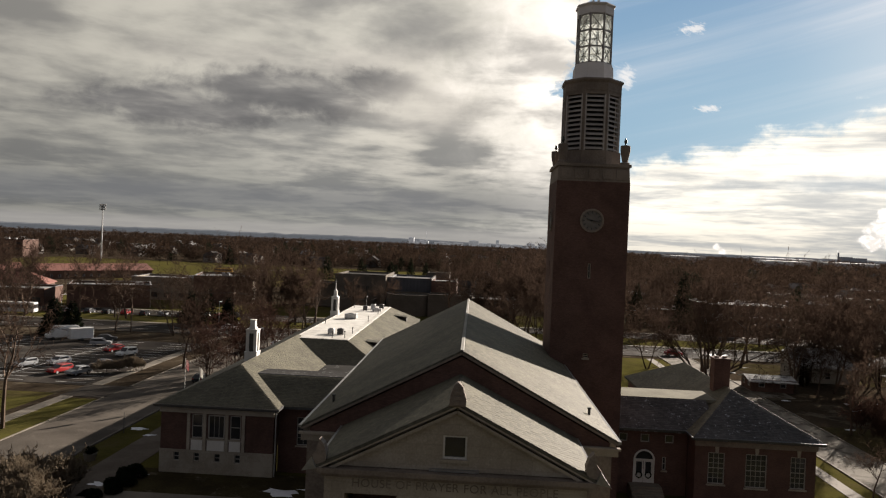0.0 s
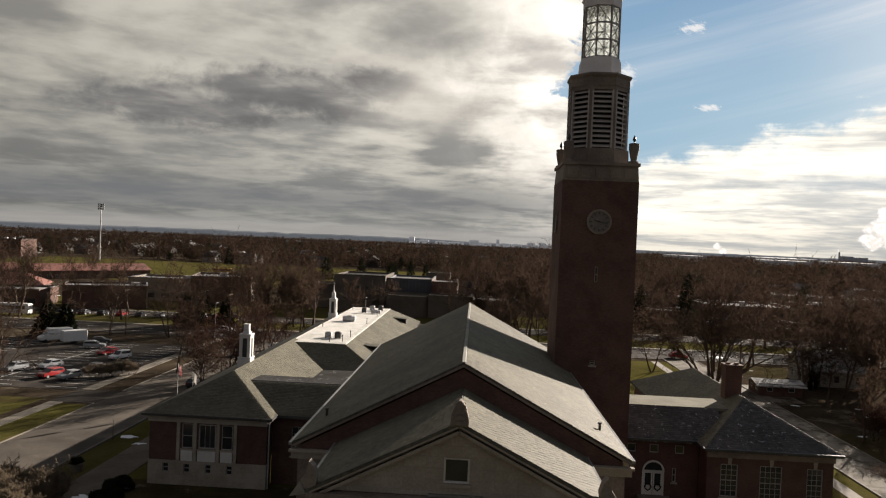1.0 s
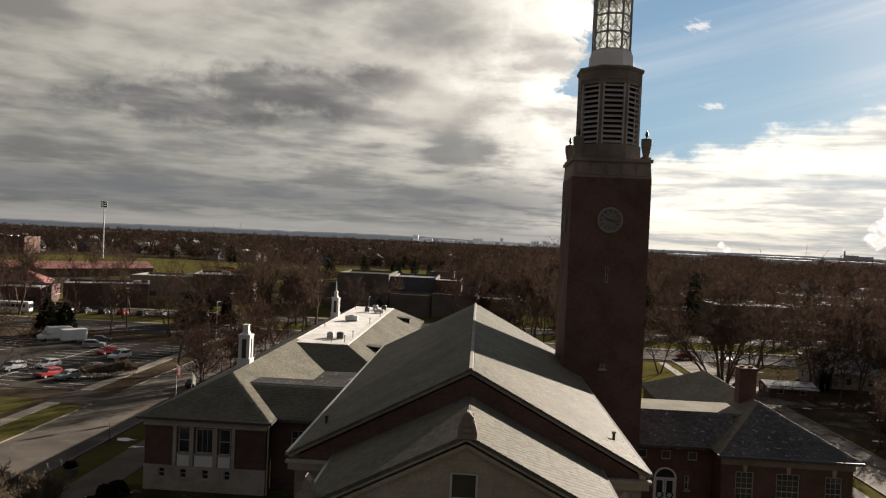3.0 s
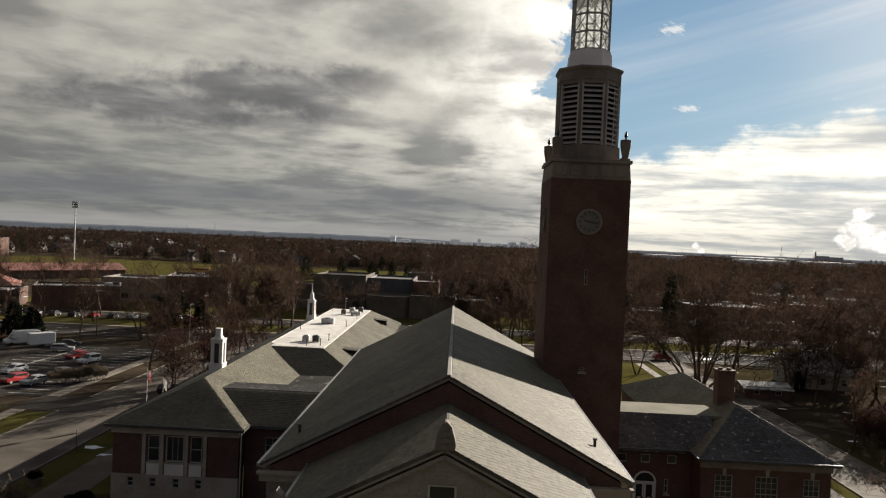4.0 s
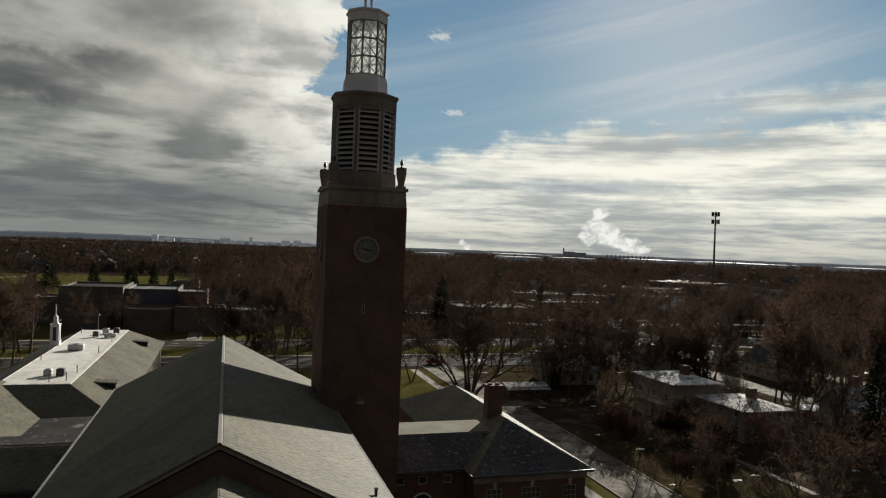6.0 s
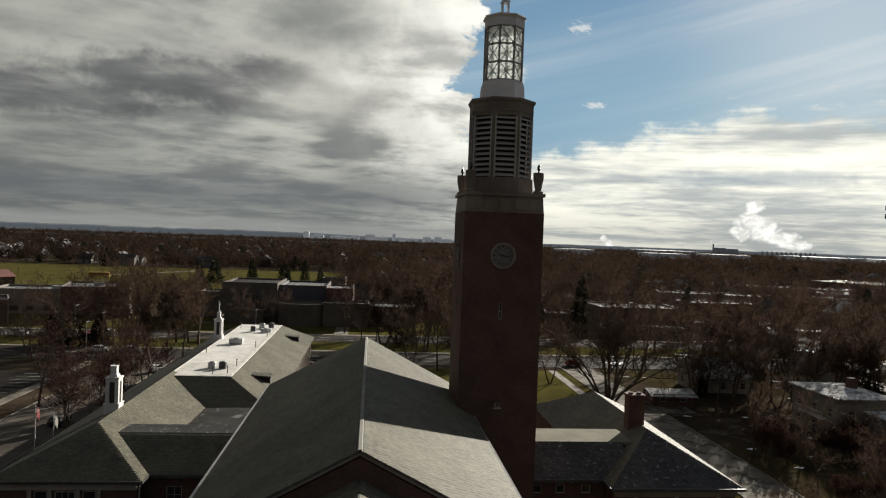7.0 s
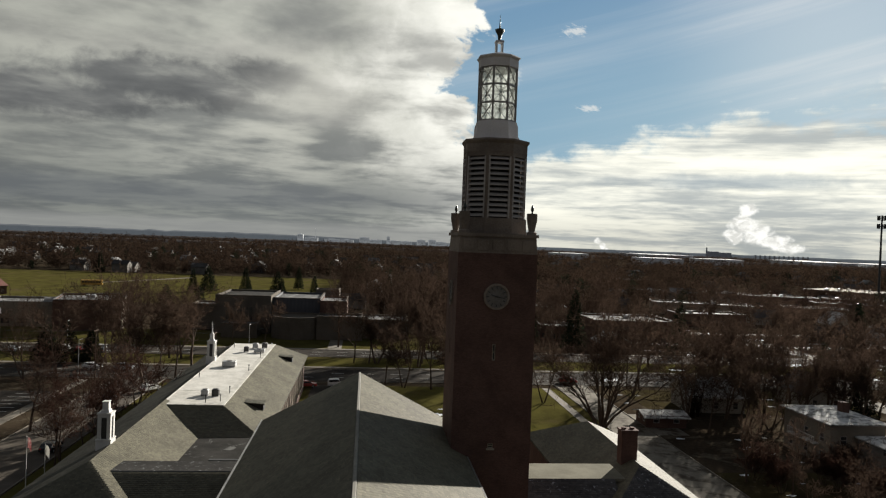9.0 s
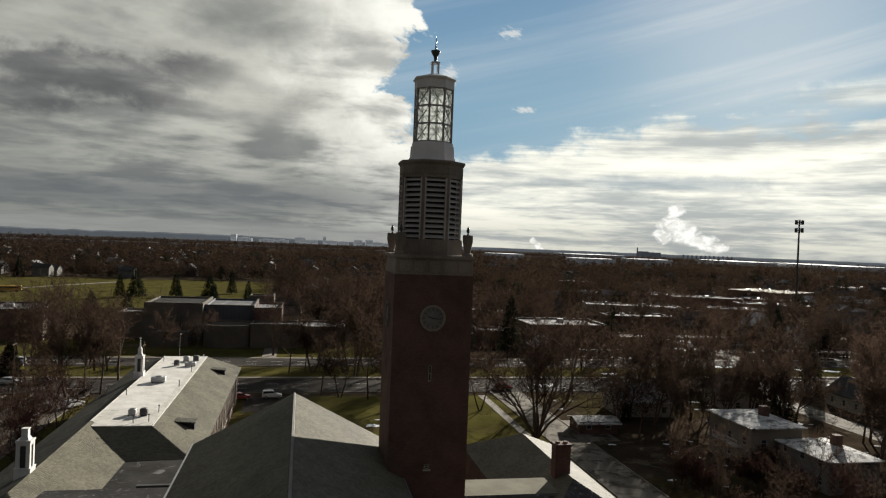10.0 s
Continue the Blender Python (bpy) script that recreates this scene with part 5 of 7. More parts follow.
M["roof_tan"] = material("pale tan roof", (0.3, 0.27, 0.2), (0.4, 0.36, 0.27), 0.9, scale=0.3, fine=4.0, spec=0.1)
flat_block("hall_building", 346, 402, 44, 44, 8.6, 32, "brick_dark", "broad hall with a pale tan lit roof", roof="roof_tan", parapet=0.05)


def house(x, y, turn, w, d, eave, ridge, style, wall_mat, roof_mat, label, chimney=True, over=0.6):
    """A dwelling: walls, hipped, gabled or gambrel roof along its depth, windows, a chimney."""
    h = thing("house", (x, y, 0), label, "house", "houses among the trees")
    h.rotation_euler = (0, 0, radians(turn))
    c = [(-w / 2, -d / 2), (w / 2, -d / 2), (w / 2, d / 2), (-w / 2, d / 2)]
    for k in range(4):
        length = w if k % 2 == 0 else d
        wo = []
        n = max(2, int(length / 3.4))
        for i in range(n):
            u = length * (i + 0.5) / n
            wo += [(u - 0.55, u + 0.55, z, z + 1.35) for z in ([0.9, 3.6] if eave > 4.6 else [0.9])]
        bm = B()
        wall(bm, c[k], c[(k + 1) % 4], 0, eave, wo, 0.25, 0.25)
        part("wall", bm, M[wall_mat], h)
        for o in wo:
            window(h, c[k], c[(k + 1) % 4], o, 1, 2, recess=0.06, fw=0.08, sill=False)
    X, Y = w / 2 + over, d / 2 + over
    e = eave + 0.02
    if style == "hip":
        m = max(Y - X, 0.3)
        faces = [((-X, -Y), (X, -Y), (0, -m)), ((X, Y), (-X, Y), (0, m)), ((X, -Y), (X, Y), (0, m), (0, -m)), ((-X, Y), (-X, -Y), (0, -m), (0, m))]
        for f in faces:
            part("roof", slab(B(), [(px, py, ridge if px == 0 else e) for px, py in f], 0.18), M[roof_mat], h)
    elif style == "gable":
        for s in (-1, 1):
            f = [(s * X, -Y, e), (s * X, Y, e), (0, Y, ridge), (0, -Y, ridge)]
            part("roof", slab(B(), f if s > 0 else f[::-1], 0.18), M[roof_mat], h)
        for yy in (-d / 2, d / 2 - 0.25):
            part("gable", prism(B(), [(-w / 2, eave), (w / 2, eave), (0, ridge - 0.25)], yy, yy + 0.25), M[wall_mat], h)
    else:
        kx, kz = X * 0.58, eave + (ridge - eave) * 0.68
        for s in (-1, 1):
            for f in ([(s * X, -Y, e), (s * X, Y, e), (s * kx, Y, kz), (s * kx, -Y, kz)], [(s * kx, -Y, kz), (s * kx, Y, kz), (0, Y, ridge), (0, -Y, ridge)]):
                part("roof", slab(B(), f if s > 0 else f[::-1], 0.16), M[roof_mat], h)
        for yy in (-d / 2, d / 2 - 0.25):
            part("gable", prism(B(), [(-w / 2, eave), (w / 2, eave), (kx - 0.2, kz - 0.15), (0, ridge - 0.25), (-kx + 0.2, kz - 0.15)], yy, yy + 0.25), M[wall_mat], h)
            bm = B()
            y2 = yy - 0.06 if yy < 0 else yy + 0.25
            box(bm, -0.5, 0.5, y2, y2 + 0.06, eave + 0.9, eave + 2.1)
            part("gable_window", bm, M["glass"], h)
    if chimney:
        part("chimney", box(B(), w * 0.12, w * 0.12 + 1.3, -0.6, 0.6, eave, ridge + 1.4), M["brick_dark"], h)
    return h


h1 = house(77.3, 72.4, 0, 9.2, 12.0, 6.9, 7.6, "hip", "brick_tan", "roof_pale", "two-storey tan house with a low snowy hipped roof")
bm = B()
for k in range(15):
    box(bm, -5.62, -5.56, -3.5 + k * 0.5, -3.44 + k * 0.5, 3.2, 4.1)
box(bm, -5.65, -5.53, -3.5, 3.6, 4.1, 4.2)
box(bm, -5.65, -4.5, -3.5, 3.6, 3.0, 3.2)
part("balcony", bm, M["white_paint"], h1)
house(81.6, 60.4, 0, 8.6, 11.6, 5.0, 5.9, "hip", "siding", "roof_pale", "pale house with a low hipped roof")
house(92.8, 33.4, -86, 10.2, 13, 2.9, 6.9, "gambrel", "brick_tan", "roof_house", "tan house with a dark gambrel roof", False)
house(106, 60, 84, 8, 10, 3.4, 7.2, "gable", "siding", "roof_pale", "small house with a snow-lit gable roof")
house(56.4, 91.6, 88, 5.4, 7.6, 2.0, 2.8, "gable", "brick_dark", "roof_pale", "low dark garage with a snow-lit roof", False)
house(-166, 203, -70, 14, 26, 4.2, 8.0, "hip", "brick_dark", "roof_red", "low school hall with a red hipped roof", False)
house(-188, 297, -37.5, 15, 54, 4.0, 7.0, "gable", "brick_dark", "roof_red", "long low school hall with a dull red roof", False)
house(-225, 262, -37.5, 15, 40, 4.0, 7.0, "gable", "brick_dark", "roof_red", "long low school hall with a dull red roof", False)
rng = random.Random(77)
HOUSES = []
for k in range(64):
    for tries in range(20):
        hx, hy = rng.uniform(72, 420), rng.uniform(50, 420)
        if math.hypot(hx - 80, hy - 66) > 28 and not 104 < hx < 123 and not 132 < hx < 154 and not 218 < hy < 241 and math.hypot(hx - 90, hy - 33) > 24 and not 120 < hy < 178 and all(math.hypot(hx - a, hy - b) > 24 for a, b in HOUSES) and not (30 < hx < 130 and 180 < hy < 300) and not (140 < hx < 370 and 280 < hy < 390):
            HOUSES.append((hx, hy))
            r = rng.random()
            house(hx, hy, rng.choice((0, 90)) - 4, 9, 12, 3.2, rng.uniform(6.2, 7.2), "gable", rng.choice(("siding", "siding_cream", "brick_dark")), "roof_house" if r < 0.55 else "roof_pale", "small house with a " + ("dark" if r < 0.55 else "snow-lit") + " gable roof", r < 0.4)
            break


# ---- cars ----
def car(x, y, turn, paint, label, tall=1.5, length=4.6, boxy=False, group="parked cars"):
    """A car: bevelled body with cabin, windows, lamps and wheels. It stands on its wheels and faces its own +x."""
    t = thing("car", (x, y, 0.05), label, "car", group)
    t.rotation_euler = (0, 0, radians(turn))
    L, Wd = length / 2, 0.9
    bm = B()
    back = -L * 0.94 if boxy else -L * 0.72
    side = [(-L, 0.35), (L, 0.35), (L, 0.72), (L * 0.94, 0.86), (L * 0.42, 0.98), (L * 0.12, tall - 0.04), (-L * 0.1, tall), (back + 0.1, tall - 0.06), (back - 0.25 if not boxy else -L, 1.0), (-L, 0.9)]
    prism(bm, side, -Wd, Wd)
    for v in bm.verts:
        if v.co.z > 1.05:
            v.co.y *= 0.8
    bmesh.ops.bevel(bm, geom=bm.edges[:], offset=0.06, segments=1, affect="EDGES")
    part("body", bm, M[paint], t)
    for s in (-1, 1):
        bm = B()
        y0 = s * (Wd * 0.86)
        pts = [(L * 0.36, 1.02), (L * 0.1, tall - 0.12), (back + 0.22, tall - 0.14), (back, 1.04)]
        prism(bm, pts, min(y0, y0 + s * 0.06), max(y0, y0 + s * 0.06))
        part("side_window", bm, M["glass"], t)
    bm = B()
    slab(bm, [(L * 0.45, -0.72, 1.02), (L * 0.45, 0.72, 1.02), (L * 0.16, 0.66, tall - 0.04), (L * 0.16, -0.66, tall - 0.04)], 0.03)
    part("windscreen", bm, M["glass"], t)
    for s in (-1, 1):
        part("headlight", box(B(), L - 0.12, L + 0.02, s * 0.62 - 0.18, s * 0.62 + 0.18, 0.62, 0.78), M["gutter"], t)
        part("tail_light", box(B(), -L - 0.02, -L + 0.1, s * 0.66 - 0.14, s * 0.66 + 0.14, 0.68, 0.9), M["car_red"], t)
        for wx in (-L * 0.6, L * 0.62):
            bm = lathe(B(), [(0.28, -0.11), (0.33, -0.08), (0.33, 0.08), (0.28, 0.11)], 14)
            bmesh.ops.transform(bm, matrix=Matrix.Translation((wx, s * (Wd - 0.1), 0.33)) @ Matrix.Rotation(math.pi / 2, 4, "X"), verts=bm.verts)
            tyre = part("wheel", bm, M["rubber"], t)
            bm = lathe(B(), [(0.2, -0.12), (0.2, 0.12)], 10)
            bmesh.ops.transform(bm, matrix=Matrix.Translation((wx, s * (Wd - 0.1), 0.33)) @ Matrix.Rotation(math.pi / 2, 4, "X"), verts=bm.verts)
            part("rim", bm, M["metal"], tyre)
    return t


for x, y, turn, paint, label, tall, boxy in (
    (-67.6, 92.9, 250, "car_white", "white estate car in the car park", 1.7, True), (-72.3, 97.1, 250, "car_red", "red saloon car in the car park", 1.45, False),
    (-78.4, 77.7, 254, "car_silver", "silver hatchback in the car park", 1.5, True), (-74.4, 81.4, 254, "car_white", "white saloon car in the car park", 1.5, False),
    (-69.9, 74.2, 254, "car_red", "red hatchback in the car park", 1.5, True), (-66.2, 73.6, 250, "car_silver", "silver saloon car in the car park", 1.45, False),
    (-66.0, 80.6, 254, "car_dark", "dark saloon car in the car park", 1.45, False), (-78.5, 103.5, 20, "car_silver", "silver pickup in the car park", 1.6, True),
    (-80.5, 109.6, 20, "car_dark", "dark car beside the van", 1.5, False), (-44.6, 73, 90, "car_dark", "dark car standing in the side street", 1.5, False),
    (-5.0, 120.5, 5, "car_white", "white estate car behind the church", 1.75, True), (-11.5, 119.5, 8, "car_red", "red car behind the church", 1.45, False),
    (-70, 161.5, 180, "car_white", "white pickup on the avenue", 1.7, True), (-79, 161.3, 180, "car_white", "white car on the avenue", 1.5, False),
    (-42.5, 113.5, 60, "car_white", "white car near the avenue corner", 1.5, False), (-62, 136, 0, "car_white", "white car on the avenue", 1.5, False),
    (-55, 136.3, 0, "car_silver", "silver car on the avenue", 1.5, False), (-47, 104, 90, "car_silver", "silver car in the side street", 1.5, False),
    (49.2, 128.5, 0, "car_red", "red car at the avenue corner", 1.5, False)):
    car(x, y, turn, paint, label, tall, 4.2, boxy)
for k in range(11):
    car(-122 + k * 5.4, 157.0 + 0.9 * k * 0.2, 96, ("car_dark", "car_silver", "car_dark", "car_dark", "car_red")[k % 5], "parked car in the row before the school", 1.5, 4.6, k % 3 == 0, "parked cars before the school")

van = thing("camper_van", (-90.5, 109.3, 0.05), "white camper van in the car park", "van")
van.rotation_euler = (0, 0, radians(228))
bm = prism(B(), [(-3.2, 0.5), (3.3, 0.5), (3.3, 1.2), (2.3, 1.45), (1.7, 2.3), (1.6, 3.0), (-3.2, 2.9)], -1.1, 1.1)
bmesh.ops.bevel(bm, geom=bm.edges[:], offset=0.1, segments=1, affect="EDGES")
part("body", bm, M["car_white"], van)
part("side_window", box(B(), -2.2, 0.8, -1.14, -1.08, 1.6, 2.3), M["glass"], van)
part("windscreen", slab(B(), [(2.36, -0.9, 1.5), (2.36, 0.9, 1.5), (1.82, 0.9, 2.25), (1.82, -0.9, 2.25)], 0.04), M["glass"], van)
for wx in (-2.1, 2.2):
    for s in (-1, 1):
        bm = lathe(B(), [(0.3, -0.12), (0.38, -0.08), (0.38, 0.08), (0.3, 0.12)], 14)
        bmesh.ops.transform(bm, matrix=Matrix.Translation((wx, s * 1.0, 0.38)) @ Matrix.Rotation(math.pi / 2, 4, "X"), verts=bm.verts)
        part("wheel", bm, M["rubber"], van)
trailer = thing("box_trailer", (-85.6, 108.0, 0.05), "white box trailer in the car park", "trailer")
trailer.rotation_euler = (0, 0, radians(48))
bm = box(B(), -2.4, 2.4, -1.1, 1.1, 0.6, 2.9)
bmesh.ops.bevel(bm, geom=bm.edges[:], offset=0.06, segments=1, affect="EDGES")
part("body", bm, M["car_white"], trailer)
part("drawbar", box(B(), 2.4, 3.6, -0.08, 0.08, 0.5, 0.62), M["metal_dark"], trailer)
for s in (-1, 1):
    bm = lathe(B(), [(0.3, -0.12), (0.36, -0.08), (0.36, 0.08), (0.3, 0.12)], 14)
    bmesh.ops.transform(bm, matrix=Matrix.Translation((0, s * 1.0, 0.36)) @ Matrix.Rotation(math.pi / 2, 4, "X"), verts=bm.verts)
    part("wheel", bm, M["rubber"], trailer)
M["bus_yellow"] = material("yellow paint", (0.5, 0.27, 0.03), (0.6, 0.34, 0.05), 0.4, fine=2.0, bump=0.0)
M["sign_yellow"] = material("yellow green sign sheet", (0.55, 0.5, 0.03), (0.65, 0.6, 0.05), 0.5, fine=3.0, bump=0.0)


def coach(name, x, y, turn, paint, label, category):
    """A long bus on four wheels with a band of windows along each side."""
    t = thing(name, (x, y, 0.05), label, category)
    t.rotation_euler = (0, 0, radians(turn))
    bm = box(B(), -5.5, 5.5, -1.25, 1.25, 0.5, 3.2)
    bmesh.ops.bevel(bm, geom=bm.edges[:], offset=0.15, segments=2, affect="EDGES")
    part("body", bm, M[paint], t)
    for s in (-1, 1):
        for k in range(7):
            part("side_window", box(B(), -4.8 + 1.38 * k, -3.6 + 1.38 * k, s * 1.26 - 0.02, s * 1.26 + 0.02, 1.7, 2.6), M["glass"], t)
    part("windscreen", box(B(), 5.49, 5.53, -1.05, 1.05, 1.5, 2.7), M["glass"], t)
    for wx in (-3.6, 3.6):
        for s in (-1, 1):
            bm = lathe(B(), [(0.36, -0.14), (0.48, -0.1), (0.48, 0.1), (0.36, 0.14)], 14)
            bmesh.ops.transform(bm, matrix=Matrix.Translation((wx, s * 1.12, 0.48)) @ Matrix.Rotation(math.pi / 2, 4, "X"), verts=bm.verts)
            part("wheel", bm, M["rubber"], t)
    return t


coach("motor_coach", -128, 149.5, 4, "car_white", "white motor coach beside the avenue", "coach")
coach("school_bus", -151, 377, 10, "bus_yellow", "yellow school bus beside the playing field", "bus")


# ---- poles ----
def pole(name, x, y, h, r, label, category, mat="metal"):
    t = thing(name, (x, y, 0), label, category)
    part("shaft", lathe(B(), [(r, 0), (r * 0.55, h)], 10), M[mat], t)
    return t


p = pole("floodlight_mast", -273, 462, 41, 0.6, "tall pale floodlight mast over the playing field", "mast")
for dz in (0, 1.6, 3.2):
    for dx in (-1.8, -0.6, 0.6, 1.8):
        part("floodlight", box(B(), dx - 0.45, dx + 0.45, -0.5, 0.3, 37.6 + dz, 38.5 + dz), M["metal_dark"], p)
    part("cross_arm", box(B(), -2.4, 2.4, -0.12, 0.12, 37.3 + dz, 37.5 + dz), M["metal_dark"], p)
p = pole("phone_mast", 278, 321, 55.5, 0.75, "slender mobile phone mast above the trees", "mast", "metal_dark")
for z in (49.5, 54.0):
    for k in range(9):
        a = 2 * math.pi * k / 9
        r = 2.1 if k % 3 else 1.5
        part("antenna", box(B(), r * math.cos(a) - 0.22, r * math.cos(a) + 0.22, r * math.sin(a) - 0.22, r * math.sin(a) + 0.22, z - 1.3, z + 1.3), M["metal_dark"], p)
    part("platform", lathe(B(), [(1.9, z - 0.15), (1.9, z + 0.1)], 9), M["metal_dark"], p)
for x, y, h, mat, lab in ((-40.8, 56.8, 6.8, "flag_red", "thin white flagpole with a limp red striped flag"), (-39.2, 58.2, 5.4, "white_paint", "thin white flagpole with a limp white flag")):
    p = pole("flagpole", x, y, h, 0.06, lab, "flagpole", "white_paint")
    bm = B()
    prev = None
    for k in range(7):  # a hanging cloth with folds
        u = k / 6
        row = [bm.verts.new((0.08 + 0.5 * u, 0.12 * math.sin(4.5 * u + zz), h - 0.2 - 0.5 * u * u - 1.3 * zz)) for zz in (0, 0.5, 1.0)]
        if prev:
            for j in range(2):
                bm.faces.new((prev[j], row[j], row[j + 1], prev[j + 1]))
        prev = row
    bmesh.ops.solidify(bm, geom=bm.faces[:], thickness=0.02)
    part("flag", bm, M[mat], p)
POLES = [(-82, 123.6), (-57, 123.8), (-32, 124.0), (62, 124), (92, 124.2), (124, 124.3), (158, 124.2)]
for x, y in POLES:
    p = pole("utility_pole", x, y, 11.5, 0.16, "weathered wooden utility pole by the avenue", "utility pole", "bark")
    part("cross_arm", box(B(), -0.08, 0.08, -1.2, 1.2, 10.6, 10.8), M["bark"], p)
for (x0, y0), (x1, y1) in zip(POLES, POLES[1:]):
    if x1 - x0 > 60:
        continue
    for dy, dz in ((-1.0, 10.85), (1.0, 10.85), (0.0, 9.2)):
        bm = B()
        prev = Vector((x0, y0 + dy, dz))
        for k in range(1, 11):
            f = k / 10
            q = Vector((x0 + (x1 - x0) * f, y0 + dy + (y1 - y0) * f, dz - 2.2 * f * (1 - f)))
            rod(bm, prev, q, 0.022, 3)
            prev = q
        tagged(part("overhead_wire", bm, M["metal_dark"]), "thin dark sagging overhead wire between poles", "wire", "overhead wires")
planter = thing("planter", (-40.3, 30.8, 0.03), "round concrete planter with a dark shrub by the drive", "planter")
part("pot", lathe(B(), [(0.55, 0), (0.7, 0.7), (0.75, 0.75), (0.6, 0.72)], 14), M["concrete"], planter)
bm = B()
r = random.Random(3)
for k in range(160):
    a, b = r.uniform(0, 6.28), r.uniform(0.1, 1.5)
    p0 = Vector((0.3 * math.cos(a), 0.3 * math.sin(a), 0.8))
    rod(bm, p0, p0 + Vector((0.55 * math.cos(a) * math.cos(b), 0.55 * math.sin(a) * math.cos(b), 0.75 * math.sin(b))), 0.05, 3, 0.01)
part("shrub", bm, M["needles"], planter)
sign = pole("warning_sign", -61.6, 141.6, 3.0, 0.05, "yellow diamond warning sign on a thin post", "road sign", "metal")
part("plate", prism(B(), [(0, 1.9), (0.55, 2.45), (0, 3.0), (-0.55, 2.45)], -0.09, -0.06), M["sign_yellow"], sign)
pole("street_sign_post", -42.0, 41.5, 2.6, 0.05, "thin dark sign post by the street", "sign post", "metal_dark")
for x, y in ((-100, 124.4), (-60.8, 124.6), (-20, 124.4), (20, 124.4), (-76, 157), (-30, 157.4), (12, 157.4)):
    p = pole("street_lamp", x, y, 8.5, 0.09, "slim grey street lamp by the avenue", "street lamp", "metal")
    part("arm", box(B(), -0.05, 0.05, 0, 1.8, 8.35, 8.45), M["metal"], p)
    part("lamp_head", box(B(), -0.16, 0.16, 1.4, 2.1, 8.26, 8.36), M["metal_dark"], p)

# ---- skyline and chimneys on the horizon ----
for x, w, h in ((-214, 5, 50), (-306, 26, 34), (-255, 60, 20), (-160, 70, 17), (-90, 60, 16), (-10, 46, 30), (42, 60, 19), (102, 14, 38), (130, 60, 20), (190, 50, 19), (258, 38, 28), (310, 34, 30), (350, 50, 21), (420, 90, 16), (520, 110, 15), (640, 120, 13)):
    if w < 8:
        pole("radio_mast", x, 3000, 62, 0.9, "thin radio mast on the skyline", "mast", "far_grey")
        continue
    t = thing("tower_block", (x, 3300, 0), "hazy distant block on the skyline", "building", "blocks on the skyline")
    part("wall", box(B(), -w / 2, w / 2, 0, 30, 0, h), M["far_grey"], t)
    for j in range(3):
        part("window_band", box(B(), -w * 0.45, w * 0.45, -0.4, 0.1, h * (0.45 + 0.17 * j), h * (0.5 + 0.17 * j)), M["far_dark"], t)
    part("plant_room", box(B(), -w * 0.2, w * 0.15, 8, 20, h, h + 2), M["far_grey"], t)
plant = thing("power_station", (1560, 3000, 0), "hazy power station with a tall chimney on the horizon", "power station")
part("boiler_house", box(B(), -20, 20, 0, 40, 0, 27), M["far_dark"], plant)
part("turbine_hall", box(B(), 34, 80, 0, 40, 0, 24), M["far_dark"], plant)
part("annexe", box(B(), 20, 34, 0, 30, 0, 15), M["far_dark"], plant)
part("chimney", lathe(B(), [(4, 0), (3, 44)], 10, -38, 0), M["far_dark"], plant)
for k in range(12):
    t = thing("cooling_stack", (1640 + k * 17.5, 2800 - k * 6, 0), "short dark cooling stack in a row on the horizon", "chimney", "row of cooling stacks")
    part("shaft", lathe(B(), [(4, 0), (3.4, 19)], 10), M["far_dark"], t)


# wooded rises that close the distance; their haze is in the material
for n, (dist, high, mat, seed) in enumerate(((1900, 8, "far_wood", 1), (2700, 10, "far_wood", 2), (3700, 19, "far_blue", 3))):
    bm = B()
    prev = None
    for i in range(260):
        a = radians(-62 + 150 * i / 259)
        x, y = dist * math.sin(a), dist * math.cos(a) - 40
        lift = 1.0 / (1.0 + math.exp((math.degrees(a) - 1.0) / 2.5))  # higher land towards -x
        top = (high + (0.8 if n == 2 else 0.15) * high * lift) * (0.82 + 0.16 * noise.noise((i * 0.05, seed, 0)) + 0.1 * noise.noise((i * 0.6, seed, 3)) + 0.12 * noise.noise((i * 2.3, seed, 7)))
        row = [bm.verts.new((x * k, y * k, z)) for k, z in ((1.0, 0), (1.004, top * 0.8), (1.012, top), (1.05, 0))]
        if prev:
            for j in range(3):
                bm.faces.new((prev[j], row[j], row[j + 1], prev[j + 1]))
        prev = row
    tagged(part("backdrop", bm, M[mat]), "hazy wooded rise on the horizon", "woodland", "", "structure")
# pale snowy roofs and fields glinting far out
for x, y, w, d in ((880, 1950, 150, 200), (1130, 1560, 110, 200), (1300, 1400, 150, 240), (1460, 1230, 110, 130), (760, 1400, 90, 70), (460, 1500, 70, 90), (560, 1250, 80, 60)):
    flat("far_field", x - w / 2, x + w / 2, y, y + d, 14.0, "snow", "pale snowy roof of a broad shed far off", "field", 13.9)
SHOPS = ((222, 545, 52, 26, -8), (196, 404, 44, 20, -12), (232, 398, 34, 16, -10), (275, 336, 40, 14, -20), (228, 300, 30, 12, -22), (306, 372, 36, 14, -14), (150, 255, 30, 14, 0), (420, 330, 50, 18, -20), (480, 420, 60, 22, -12), (560, 560, 80, 30, -10))
for x, y, w, d, a in SHOPS:
    flat_block("low_shop", x, y, w, d, 5.4, a, "brick_dark", "low flat-roofed building with a snowy roof among trees", cols=max(3, w // 7), roof="snow_roof", group="low flat-roofed buildings")


